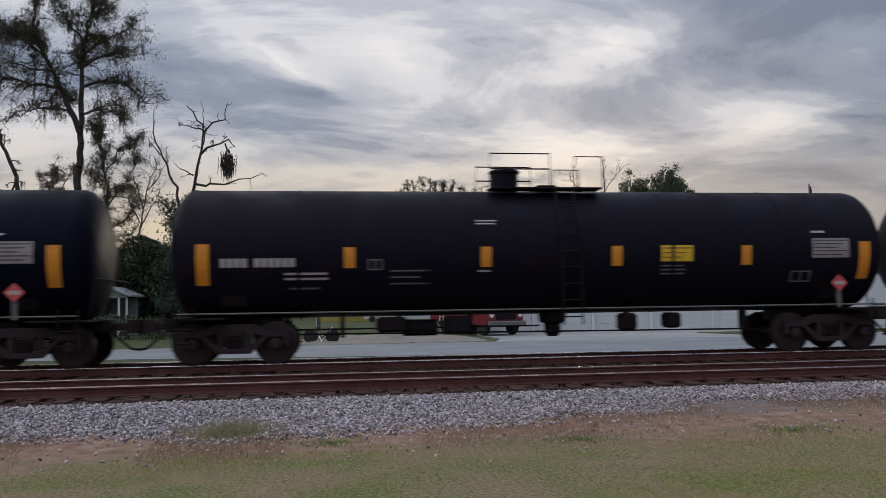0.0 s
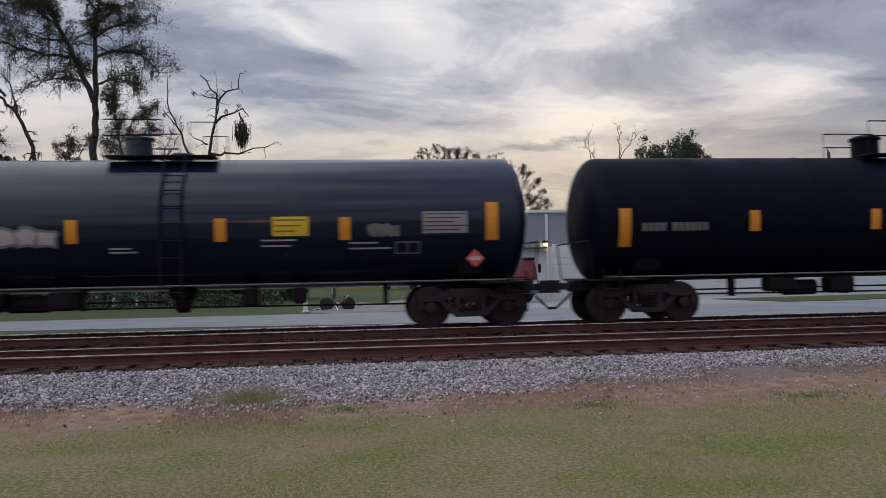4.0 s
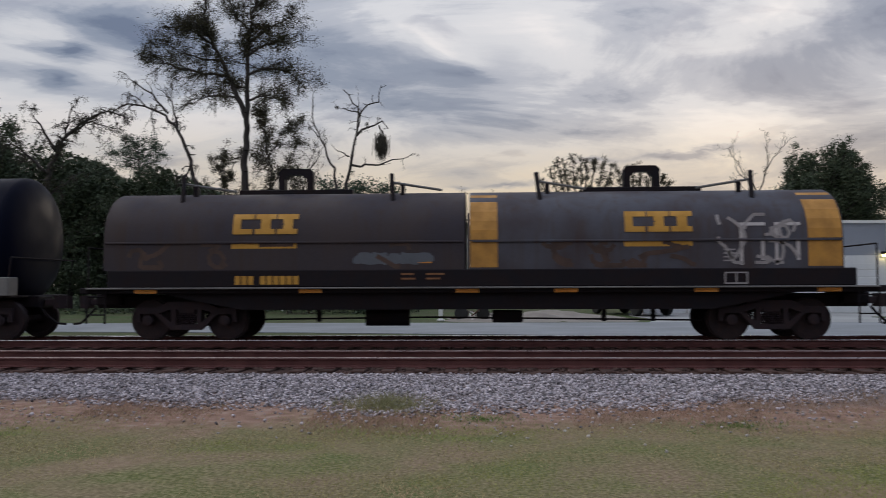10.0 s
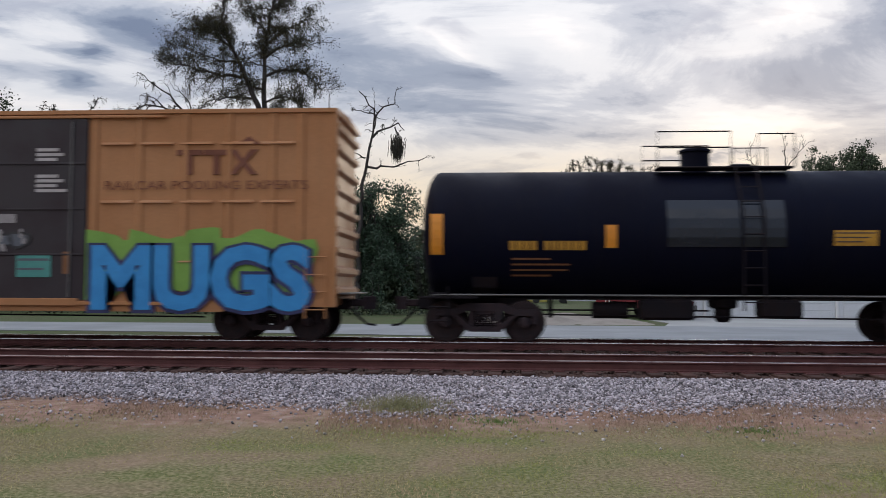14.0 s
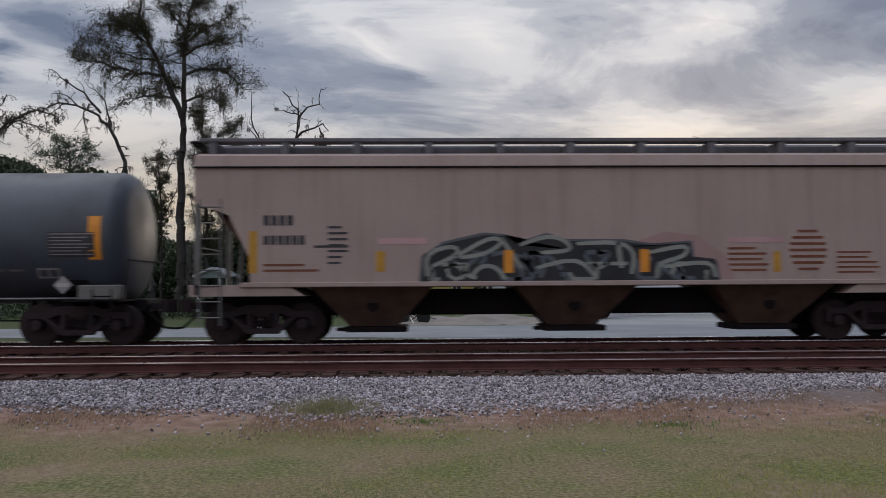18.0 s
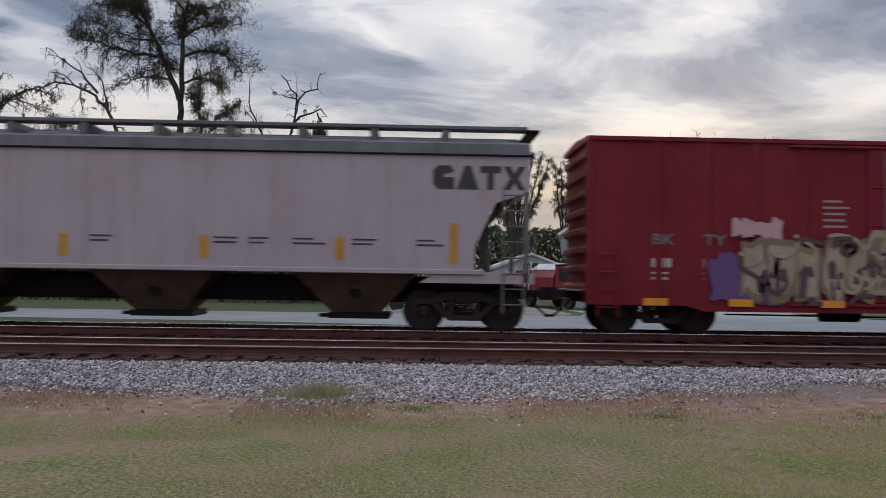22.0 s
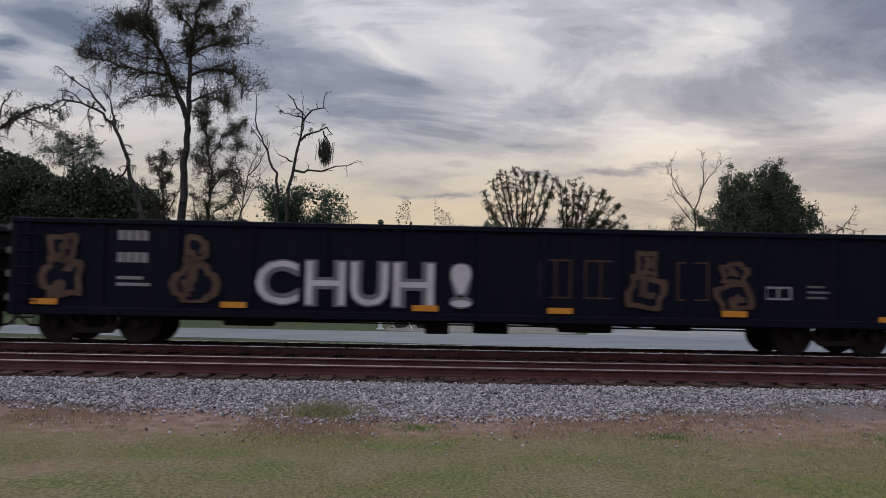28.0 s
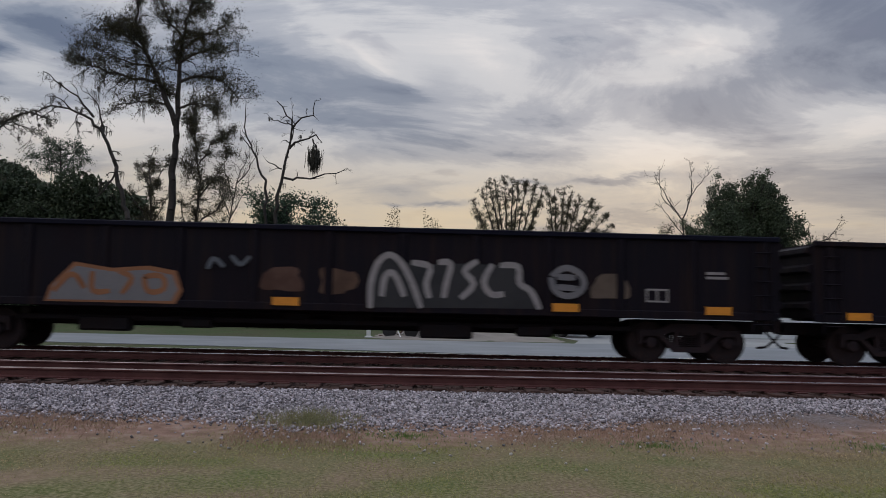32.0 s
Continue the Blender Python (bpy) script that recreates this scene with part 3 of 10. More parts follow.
# ---- ground: one sheet, lawn in front, stones by the track, grass behind ----
def ground_material():
    m = bpy.data.materials.new("lawn_dirt_and_gravel")
    m.use_nodes = True
    nt, link = m.node_tree, m.node_tree.links.new
    b = nt.nodes["Principled BSDF"]
    b.inputs["Roughness"].default_value = 0.95
    b.inputs["Specular IOR Level"].default_value = 0.15
    co = nt.nodes.new("ShaderNodeTexCoord").outputs["Object"]
    sp = nt.nodes.new("ShaderNodeSeparateXYZ")
    link(co, sp.inputs[0])

    def noise_of(scale, detail=5.0):
        n = nt.nodes.new("ShaderNodeTexNoise")
        n.inputs["Scale"].default_value, n.inputs["Detail"].default_value = scale, detail
        link(co, n.inputs["Vector"])
        return n.outputs[0]

    def ramp(fac, stops):
        n = nt.nodes.new("ShaderNodeValToRGB")
        el = n.color_ramp.elements
        while len(el) < len(stops):
            el.new(0.5)
        for e, (p, c) in zip(el, stops):
            e.position, e.color = p, (*c, 1)
        link(fac, n.inputs[0])
        return n.outputs[0]

    def span(fac, a, c):
        r = nt.nodes.new("ShaderNodeMapRange")
        r.inputs["From Min"].default_value, r.inputs["From Max"].default_value = a, c
        link(fac, r.inputs[0])
        return r.outputs[0]

    def maths(op, a, c):
        n = nt.nodes.new("ShaderNodeMath")
        n.operation = op
        for i, v in enumerate((a, c)):
            if isinstance(v, (int, float)):
                n.inputs[i].default_value = v
            else:
                link(v, n.inputs[i])
        return n.outputs[0]

    def mix(fac, a, c):
        n = nt.nodes.new("ShaderNodeMix")
        n.data_type = "RGBA"
        for i, v in ((0, fac), (6, a), (7, c)):
            if isinstance(v, (int, float)):
                n.inputs[i].default_value = v
            else:
                link(v, n.inputs[i])
        return n.outputs[2]

    lawn = ramp(noise_of(1.1, 8), [(0.30, (0.30, 0.195, 0.135)), (0.42, (0.255, 0.19, 0.11)), (0.50, (0.20, 0.18, 0.078)), (0.60, (0.15, 0.165, 0.048)), (0.70, (0.11, 0.155, 0.034))])
    fine = ramp(noise_of(26, 8), [(0.36, (0.05, 0.05, 0.022)), (0.5, (0.17, 0.155, 0.085)), (0.64, (0.33, 0.28, 0.18))])
    lawn = mix(0.52, lawn, fine)
    bare = span(noise_of(0.5, 8), 0.55, 0.66)
    lawn = mix(maths("MULTIPLY", bare, 0.65), lawn, ramp(noise_of(9.0), [(0.3, (0.22, 0.145, 0.10)), (0.7, (0.35, 0.245, 0.18))]))
    dirt = ramp(noise_of(5.0), [(0.3, (0.195, 0.115, 0.085)), (0.55, (0.295, 0.185, 0.14)), (0.75, (0.35, 0.27, 0.225))])
    stones = ramp(noise_of(22.0), [(0.3, (0.095, 0.075, 0.070)), (0.6, (0.215, 0.185, 0.180)), (0.75, (0.30, 0.27, 0.265))])
    wob = maths("MULTIPLY", maths("SUBTRACT", noise_of(0.7), 0.5), 3.2)
    y = maths("ADD", sp.outputs[1], wob)
    c = mix(span(y, 8.5, 9.7), lawn, dirt)
    c = mix(span(y, 10.4, 11.6), c, stones)
    c = mix(span(sp.outputs[1], 13.1, 13.4), c, ramp(noise_of(14.0), [(0.3, (0.045, 0.025, 0.021)), (0.7, (0.10, 0.062, 0.052))]))
    c = mix(span(sp.outputs[1], 21.5, 22.4), c, stones)
    back_grass = ramp(noise_of(0.35), [(0.35, (0.085, 0.085, 0.048)), (0.55, (0.075, 0.095, 0.042)), (0.7, (0.058, 0.090, 0.034))])
    c = mix(span(y, 23.5, 25.0), c, back_grass)
    link(c, b.inputs["Base Color"])
    bp = nt.nodes.new("ShaderNodeBump")
    bp.inputs["Strength"].default_value, bp.inputs["Distance"].default_value = 0.7, 0.03
    link(noise_of(26, 6), bp.inputs["Height"])
    link(bp.outputs[0], b.inputs["Normal"])
    return m


GROUND = ground_material()
sheet = Shape()
ys = [-2500, -200, -40, -5, 0, 3, 5, 6, 7, 8, 9, 9.6, 10.2, 10.7, 11.2, 11.7, 12.2, 12.6, 12.9, 13.2, 16, 18, 20, 21.4, 21.8, 22.2, 23, 23.8, 24.5, 27, 30, 35, 45, 60, 100, 250, 800, 2600]
xs = [-2500, -600, -200, -80, -40] + [i * 1.0 for i in range(-30, 26)] + [40, 80, 200, 600, 2500]
near_x = lambda x: -30 <= x <= 25
sheet.add([(x, y, ground_height(y) + (0.025 * noise.noise((x * 0.5, y * 0.5, 0)) if near_x(x) and 3 <= y < 12 else 0)) for y in ys for x in xs],
          [(r * len(xs) + i, r * len(xs) + i + 1, (r + 1) * len(xs) + i + 1, (r + 1) * len(xs) + i) for r in range(len(ys) - 1) for i in range(len(xs) - 1)])
ground = part("ground", sheet, GROUND, smooth=60)
tagged(ground, "mown patchy lawn with bare earth and gravel by the railway", "ground", kind="structure")

road = part("road", Shape().prism([(-500, 27.9), (-14, 27.6), (-6, 27.0), (0, 25.9), (6, 25.2), (500, 25.2), (500, 34.0), (-500, 34.0)], "z", -0.3, 0.022), ROAD)
tagged(road, "light grey asphalt road along the railway", "road", kind="structure")
apron = part("pavement", Shape().prism([(6.85, 34.0), (500, 34.0), (500, 45.25), (8.0, 45.25), (7.4, 41.6), (7.7, 37.2)], "z", -0.3, 0.016), APRON)
tagged(apron, "pale concrete apron before the metal building", "pavement", kind="structure")


def lump(rng, n, radii, centres, flat=0.75):
    """Many small rough stones as arrays: 8 corners and 12 faces each."""
    box = np.array([(i, j, k) for k in (-1, 1) for j in (-1, 1) for i in (-1, 1)], float) * 0.68
    tri = np.array([(0, 2, 1), (1, 2, 3), (4, 5, 6), (5, 7, 6), (0, 1, 4), (1, 5, 4), (2, 6, 3), (3, 6, 7), (0, 4, 2), (2, 4, 6), (1, 3, 5), (3, 7, 5)])
    v = box[None] * (1 + rng.uniform(-0.5, 0.35, (n, 8, 3)))
    v = v * np.stack([rng.uniform(0.8, 1.4, n), rng.uniform(0.7, 1.1, n), np.full(n, flat)], 1)[:, None] * radii[:, None, None]
    a = rng.uniform(0, 6.28, n)
    c, s = np.cos(a)[:, None], np.sin(a)[:, None]
    v = np.stack([v[..., 0] * c - v[..., 1] * s, v[..., 0] * s + v[..., 1] * c, v[..., 2]], 2)
    tilt = rng.uniform(-0.9, 0.9, n)
    c, s = np.cos(tilt)[:, None], np.sin(tilt)[:, None]
    v = np.stack([v[..., 0], v[..., 1] * c - v[..., 2] * s, v[..., 1] * s + v[..., 2] * c], 2)
    return (v + centres[:, None]).reshape(-1, 3), (tri[None] + 8 * np.arange(n)[:, None, None]).reshape(-1, 3)


def ballast():
    rng = np.random.default_rng(5)
    bed = thing("ballast_bed", pose(0, 0, 0), "grey crushed stone ballast spread along the track", "ballast", kind="structure")
    n = 135000
    x, y = rng.uniform(-17, 12, n), rng.uniform(9.0, 13.25, n)
    patch = np.array([noise.noise((a * 0.8, b * 1.6, 3.0)) for a, b in zip(x, y)])
    dens = np.clip((y - ballast_edge(x) + 0.5 * patch) / 0.9, 0, 1) ** 1.4
    dens *= np.where(np.hypot((x + 1.25) / 0.75, (y - 10.6) / 0.55) < 1, 0.5, 1.0)
    keep = rng.random(n) < np.maximum(dens, 0.012)
    x, y = x[keep], y[keep]
    r = rng.uniform(0.008, 0.0165, len(x)) * rng.choice([1.0, 1.0, 1.3, 1.7], len(x))
    z = np.array([ground_height(b) for b in y]) + r * 0.4 + rng.uniform(-0.008, 0.022, len(x))
    v, t = lump(rng, len(x), r, np.stack([x, y, z], 1))
    # stones between and behind the rails
    m = 15000
    x2, y2 = rng.uniform(-30, 20, m), rng.uniform(13.25, 22.3, m)
    r2 = rng.uniform(0.018, 0.036, m)
    z2 = np.array([ground_height(b) for b in y2]) + r2 * 0.3
    v2, t2 = lump(rng, m, r2, np.stack([x2, y2, z2], 1))
    tagged(part("ballast_stones", fast_mesh("ballast_stones", v, t), STONE, bed), kind="stuff")
    tagged(part("rusty_ballast", fast_mesh("rusty_ballast", v2, t2), RUSTY_STONE, bed), kind="stuff")
    # loose stones on the lawn's edge, one by one
    kinds = []
    for k in range(6):
        v, t = lump(rng, 1, np.array([1.0]), np.zeros((1, 3)))
        kinds.append(fast_mesh("stone", v, t))
    for i in range(280):
        sx = rng.uniform(-11, 9.5)
        sy = ballast_edge(sx) - abs(rng.normal(0, 0.75))
        rad = rng.uniform(0.008, 0.022)
        s = part("stone", kinds[i % 6], PEBBLE, bed)
        s.matrix_basis = pose(sx, sy, ground_height(sy) + rad * 0.45, 0, 0, rng.uniform(0, 360)) @ Matrix.Scale(rad, 4)


def grass():
    """Short mown blades on the lawn, and a weedy tuft in the stones."""
    rng = np.random.default_rng(8)
    n = 300000
    y = rng.uniform(5.2, 11.0, n)
    x = rng.uniform(-13, 9.5, n)
    keep = (y < ballast_edge(x) + rng.normal(0.0, 0.45, n)) & (np.abs(x) < y * 1.45 + 1)
    patch = np.array([noise.noise((a * 0.55, b * 0.8, 9.0)) for a, b in zip(x, y)])
    keep &= rng.random(n) < np.where(y > 9.0, 0.30, 0.95) * np.clip(0.75 + patch, 0.15, 1)
    x, y = x[keep], y[keep]
    h = rng.uniform(0.008, 0.026, len(x)) * np.where(y > 8.8, 1.1, 1.0)
    lush = np.array([noise.noise((a * 0.42 + 7, b * 0.75, 1.7)) + 0.5 * noise.noise((a * 1.7, b * 2.6, 5.0)) for a, b in zip(x, y)]) + rng.normal(0, 0.12, len(x)) > 0.16
    blades = [("lawn_blades", x[~lush], y[~lush], h[~lush], GRASS), ("lush_lawn_blades", x[lush], y[lush], h[lush] * 1.15, LUSH)]
    k = 2300
    a, rr = rng.uniform(0, 6.28, k), np.abs(rng.normal(0, 0.45, k))
    blades.append(("weed_tuft", -1.22 + rr * 1.1 * np.cos(a), 10.35 + rr * 1.0 * np.sin(a), rng.uniform(0.03, 0.26, k) * np.clip(1.3 - rr, 0.3, 1) * (0.5 + 0.5 * np.sin(a * 3 + rr * 9) ** 2), WEED))
    k = 34000
    xx = rng.uniform(-11, 11, k)
    xx = xx[np.array([noise.noise((a * 0.55, 4.4, 2)) for a in xx]) > np.where(xx > 2.9, -0.5, -0.02)]
    k = len(xx)
    blades.append(("dry_grass_strip", xx, ballast_edge(xx) + rng.normal(-0.1, 0.45, k) + np.where(xx > 3.2, 0.3, 0.0), rng.uniform(0.02, 0.075, k), STRAW))
    k = 2200
    a, rr = rng.uniform(0, 6.28, k), np.abs(rng.normal(0, 0.3, k))
    cx = rng.choice([0.0, 2.8, -6.0, 5.5], k)
    cy = np.where(cx == 0.0, 9.55, np.where(cx == 2.8, 9.2, np.where(cx == -6.0, 9.2, 9.3)))
    blades.append(("green_clump", cx + rr * 1.8 * np.cos(a), cy + rr * 0.8 * np.sin(a), rng.uniform(0.02, 0.06, k), FRESH))
    for name, x, y, h, mat in blades:
        m = len(x)
        z = np.array([ground_height(b) for b in y]) - 0.004
        a, w = rng.uniform(0, 6.28, m), rng.uniform(0.0022, 0.0048, m)
        lean = rng.normal(0, 1.1 if "lawn" in name else 0.55, (m, 2)) * h[:, None]
        lean[:, 1] = np.abs(lean[:, 1]) * 0.8 + 0.15 * h
        p0 = np.stack([x - w * np.cos(a), y - w * np.sin(a), z], 1)
        p1 = np.stack([x + w * np.cos(a), y + w * np.sin(a), z], 1)
        p2 = np.stack([x + lean[:, 0], y + lean[:, 1], z + h], 1)
        ob = part(name, fast_mesh(name, np.stack([p0, p1, p2], 1).reshape(-1, 3), np.arange(3 * m).reshape(-1, 3)), mat)
        tagged(ob, {"lawn_blades": "short mown half-dry lawn grass", "lush_lawn_blades": "greener patches of mown lawn grass", "weed_tuft": "low green weeds growing through the ballast",
                    "dry_grass_strip": "dry brown grass along the ballast", "green_clump": "fresh green grass clumps on the lawn edge"}[name], "grass", kind="stuff")


LUSH = material("lush_grass", (0.225, 0.245, 0.062), 0.8, second=(0.33, 0.26, 0.125), size=1.0, bump=0, per_island=0.4, spec=0.2)
GRASS = material("half_dry_grass", (0.245, 0.222, 0.080), 0.8, second=(0.41, 0.285, 0.18), size=1.1, amount=0.9, bump=0, per_island=0.55, spec=0.2)
WEED = material("weed_leaf", (0.22, 0.215, 0.10), 0.8, second=(0.30, 0.24, 0.15), size=2.0, bump=0, per_island=0.35, spec=0.2)
STRAW = material("dry_straw", (0.33, 0.205, 0.14), 0.85, second=(0.15, 0.12, 0.07), size=1.5, bump=0, per_island=0.35, spec=0.2)
FRESH = material("fresh_grass", (0.12, 0.19, 0.045), 0.8, second=(0.11, 0.13, 0.05), size=1.5, bump=0, per_island=0.3, spec=0.2)


# ---- the two tracks ----
def track(name, yc, head, label):
    t = thing(name, pose(0, yc, 0), label, "railway track", kind="structure")
    top = RAIL
    for side in (-0.7525, 0.7525):
        # foot, web and head of the rail
        pr = [(-0.07, -0.168), (0.07, -0.168), (0.07, -0.155), (0.012, -0.135), (0.009, -0.05), (0.034, -0.04), (0.034, -0.012), (0.028, -0.003),
              (-0.028, -0.003), (-0.034, -0.012), (-0.034, -0.04), (-0.009, -0.05), (-0.012, -0.135), (-0.07, -0.155)]
        part("rail", Shape().prism([(side + u, top + w) for u, w in pr], "x", -430, 430), RAIL_RUST, t, "rusty steel rail")
        part("rail_head", Shape().prism([(side - 0.0355, top - 0.016), (side + 0.0355, top - 0.016), (side + 0.034, top - 0.011), (side + 0.027, top - 0.004), (side + 0.014, top), (side - 0.014, top), (side - 0.027, top - 0.004), (side - 0.034, top - 0.011)], "x", -430, 430), head, t, "polished running surface")
    tie = Shape().soft(-0.115, -1.3, 0.0, 0.115, 1.3, 0.165, 0.012).mesh("tie")
    plate = Shape().soft(-0.10, -0.18, 0.165, 0.10, 0.18, 0.180, 0.004).box(-0.07, -0.125, 0.18, -0.05, -0.10, 0.20).box(0.05, 0.10, 0.18, 0.07, 0.125, 0.20).mesh("tie_plate")
    rng = random.Random(int(yc * 10))
    for i in range(-60, 45):
        x = i * 0.52 + rng.uniform(-0.03, 0.03)
        part("tie", tie, TIE, t, at=pose(x, rng.uniform(-0.05, 0.05), top - 0.345 + rng.uniform(-0.006, 0.004), 0, 0, rng.uniform(-1, 1)))
    far_ties = Shape()
    for i in list(range(-820, -60)) + list(range(45, 820)):
        far_ties.box(i * 0.52 - 0.115, -1.3, top - 0.34, i * 0.52 + 0.115, 1.3, top - 0.18)
    tagged(part("far_ties", far_ties, TIE, t), kind="stuff")
    for i in range(-60, 45):
        for side in (-0.7525, 0.7525):
            if i > -40:
                part("tie_plate", plate, RAIL_RUST, t, at=pose(i * 0.52, side, top - 0.347))
    return t


track("track_near", NEAR, RAIL_DULL, "empty rusty railway track on wooden ties")
track("track_far", FAR, RAIL_SHINE, "railway track with polished rail heads under the train")

# ---- freight cars ----
CARS = []       # (car, its middle at the start, wheelsets)


def flat_side(y):
    return lambda z: y


def round_side(r, zc):
    return lambda z: -math.sqrt(max(r * r - (z - zc) ** 2, 0.01))


def decal(shape, surf, x0, z0, x1, z1, lift=0.004):
    """A thin patch of paint or tape that follows the side of a car."""
    n = 1 if abs(surf(z0) - surf(z1)) < 1e-6 and abs(surf((z0 + z1) / 2) - surf(z0)) < 1e-6 else 5
    verts, faces = [], []
    for i in range(n + 1):
        z = z0 + (z1 - z0) * i / n
        verts += [(x0, surf(z) - lift, z), (x1, surf(z) - lift, z), (x1, surf(z) + 0.01, z), (x0, surf(z) + 0.01, z)]
    for i in range(n):
        a = 4 * i
        faces += [(a, a + 1, a + 5, a + 4), (a + 1, a + 2, a + 6, a + 5), (a + 3, a, a + 4, a + 7)]
    faces += [(0, 3, 2, 1), (4 * n, 4 * n + 1, 4 * n + 2, 4 * n + 3)]
    return shape.add(verts, faces)


def stripe(car, surf, x, z0, z1, w=0.22, mat=None):
    part("reflective_stripe", decal(Shape(), surf, x - w / 2, z0, x + w / 2, z1), mat or ORANGE, car)


def writing(car, surf, x0, z, height, words, mat=None, gap=0.32, lift=0.004):
    """Stencilled characters that cannot be read: a bar for each of them."""
    s, x = Shape(), x0
    for n in words:
        for _ in range(n):
            decal(s, surf, x, z, x + height * 0.60, z + height, lift)
            x += height * 0.78
        x += height * gap * 2
    pieces("stencilled_mark", s, mat or WHITE, car)


def lines(car, surf, x0, x1, z, n, pitch=0.09, thick=0.04, mat=None, seed=0, lift=0.004):
    rng, s = random.Random(seed + int(x0 * 100)), Shape()
    for i in range(n):
        decal(s, surf, x0, z - i * pitch - thick, x0 + (x1 - x0) * rng.uniform(0.6, 1.0), z - i * pitch, lift)
    pieces("stencilled_line", s, mat or DIM_WHITE, car)


def panel(car, surf, x0, x1, z0, z1, mat, rows=5, ink=None, name="data_panel"):
    p = part(name, decal(Shape(), surf, x0, z0, x1, z1), mat, car)
    if rows:
        s = Shape()
        for i in range(rows):
            z = z1 - (z1 - z0) * (i + 0.75) / (rows + 0.5)
            decal(s, surf, x0 + 0.04, z, x1 - 0.04 - (0.12 * (i % 3)), z + (z1 - z0) * 0.3 / (rows + 1), 0.007)
        pieces("printed_line", s, ink or DARK_INK, p)
    return p


def outline_frame(car, surf, x0, x1, z0, z1, t=0.03, mat=None):
    s = Shape()
    for a, b, c, d in ((x0, z0, x1, z0 + t), (x0, z1 - t, x1, z1), (x0, z0 + t, x0 + t, z1 - t), (x1 - t, z0 + t, x1, z1 - t), ((x0 + x1) / 2 - t / 2, z0 + t, (x0 + x1) / 2 + t / 2, z1 - t)):
        decal(s, surf, a, b, c, d)
    part("stencilled_frame", s, mat or DIM_WHITE, car)


def placard(car, y, x, z, size=0.2, mat=None):
    holder = part("placard", Shape().prism([(x - size, z), (x, z - size), (x + size, z), (x, z + size)], "y", y - 0.012, y + 0.012), mat or RED_SIGN, car, "red diamond hazard placard")
    part("placard_band", Shape().box(x - size * 0.62, y - 0.015, z - size * 0.2, x + size * 0.62, y - 0.0125, z + size * 0.2), WHITE, holder)


def ladder(car, x, y, z0, z1, w=0.42, mat=None, n=None, lean=0.0):
    s = Shape()
    n = n or max(2, int((z1 - z0) / 0.36))
    for dx in (-w / 2, w / 2):
        s.tube([(x + dx, y, z0), (x + dx, y + lean, z1)], 0.022, 5)
    for i in range(n):
        k = (i + 0.5) / n
        s.tube([(x - w / 2, y + lean * k, z0 + (z1 - z0) * k), (x + w / 2, y + lean * k, z0 + (z1 - z0) * k)], 0.016, 5)
    part("ladder", s, mat or STEEL, car)


def rails_of(car, paths, r=0.02, mat=None, name="handrail"):
    s = Shape()
    for p in paths:
        s.tube(p, r, 6)
    part(name, s, mat or STEEL, car)


WHEELSET = Shape()
for side in (-1, 1):
    prof = [(-0.07, 0.30), (-0.07, 0.43), (-0.062, 0.457), (0.055, 0.462), (0.062, 0.485), (0.075, 0.485), (0.085, 0.45), (0.07, 0.38), (0.03, 0.35), (0.03, 0.16), (0.09, 0.13), (0.09, 0.085)]
    WHEELSET.lathe([(side * 0.75 - side * s, r) for s, r in prof] if side > 0 else [(side * 0.75 - side * s, r) for s, r in prof], (0, 0, 0), "y", 28)
    WHEELSET.lathe([(side * 0.82, 0.02), (side * 0.82, 0.36), (side * 0.825, 0.36), (side * 0.825, 0.02)], (0, 0, 0), "y", 20)
    for k in range(3):
        a = 2.1 * k + 0.4
        WHEELSET.lathe([(side * 0.832, 0.05), (side * 0.832, 0.001)], (0.24 * math.cos(a), 0, 0.24 * math.sin(a)), "y", 8)
WHEELSET.tube([(0, -0.98, 0), (0, 0.98, 0)], 0.085, 12)
WHEELSET = WHEELSET.mesh("wheelset", 35)
WHEELSET.materials.append(WHEEL)

SIDE_FRAME = Shape()
for y0, y1 in ((-1.02, -0.90),):
    SIDE_FRAME.prism([(-1.16, 0.60), (-1.16, 0.74), (-0.72, 0.74), (-0.42, 0.88), (0.42, 0.88), (0.72, 0.74), (1.16, 0.74), (1.16, 0.60), (0.66, 0.60), (0.38, 0.70), (-0.38, 0.70), (-0.66, 0.60)], "y", y0, y1)
    SIDE_FRAME.prism([(-0.72, 0.60), (-0.36, 0.24), (0.36, 0.24), (0.72, 0.60), (0.58, 0.60), (0.29, 0.36), (-0.29, 0.36), (-0.58, 0.60)], "y", y0 - 0.002, y1 + 0.002)
    for sx in (-1, 1):
        SIDE_FRAME.prism([(sx * 0.24, 0.34), (sx * 0.35, 0.34), (sx * 0.35, 0.72), (sx * 0.24, 0.72)], "y", y0 + 0.004, y1 - 0.004)
        SIDE_FRAME.prism([(sx * 1.16 - sx * 0.10, 0.42), (sx * 1.16, 0.42), (sx * 1.16, 0.66), (sx * 1.06, 0.66)], "y", y0 + 0.006, y1 - 0.006)
SIDE_FRAME = SIDE_FRAME.mesh("side_frame")
SIDE_FRAME.materials.append(TRUCK)
BEARING = Shape().lathe([(-1.06, 0.03), (-1.06, 0.09), (-1.045, 0.12), (-0.93, 0.125)], (0, 0, 0), "y", 16).mesh("bearing_cap", 35)
BEARING.materials.append(TRUCK)
SPRINGS = Shape()
SPRINGS.tube([(0.06 * math.cos(k * 0.9), -0.96 + 0.06 * math.sin(k * 0.9), 0.36 + k * 0.0068) for k in range(36)], 0.015, 4)
SPRINGS = SPRINGS.mesh("coil_spring")
SPRINGS.materials.append(TRUCK)
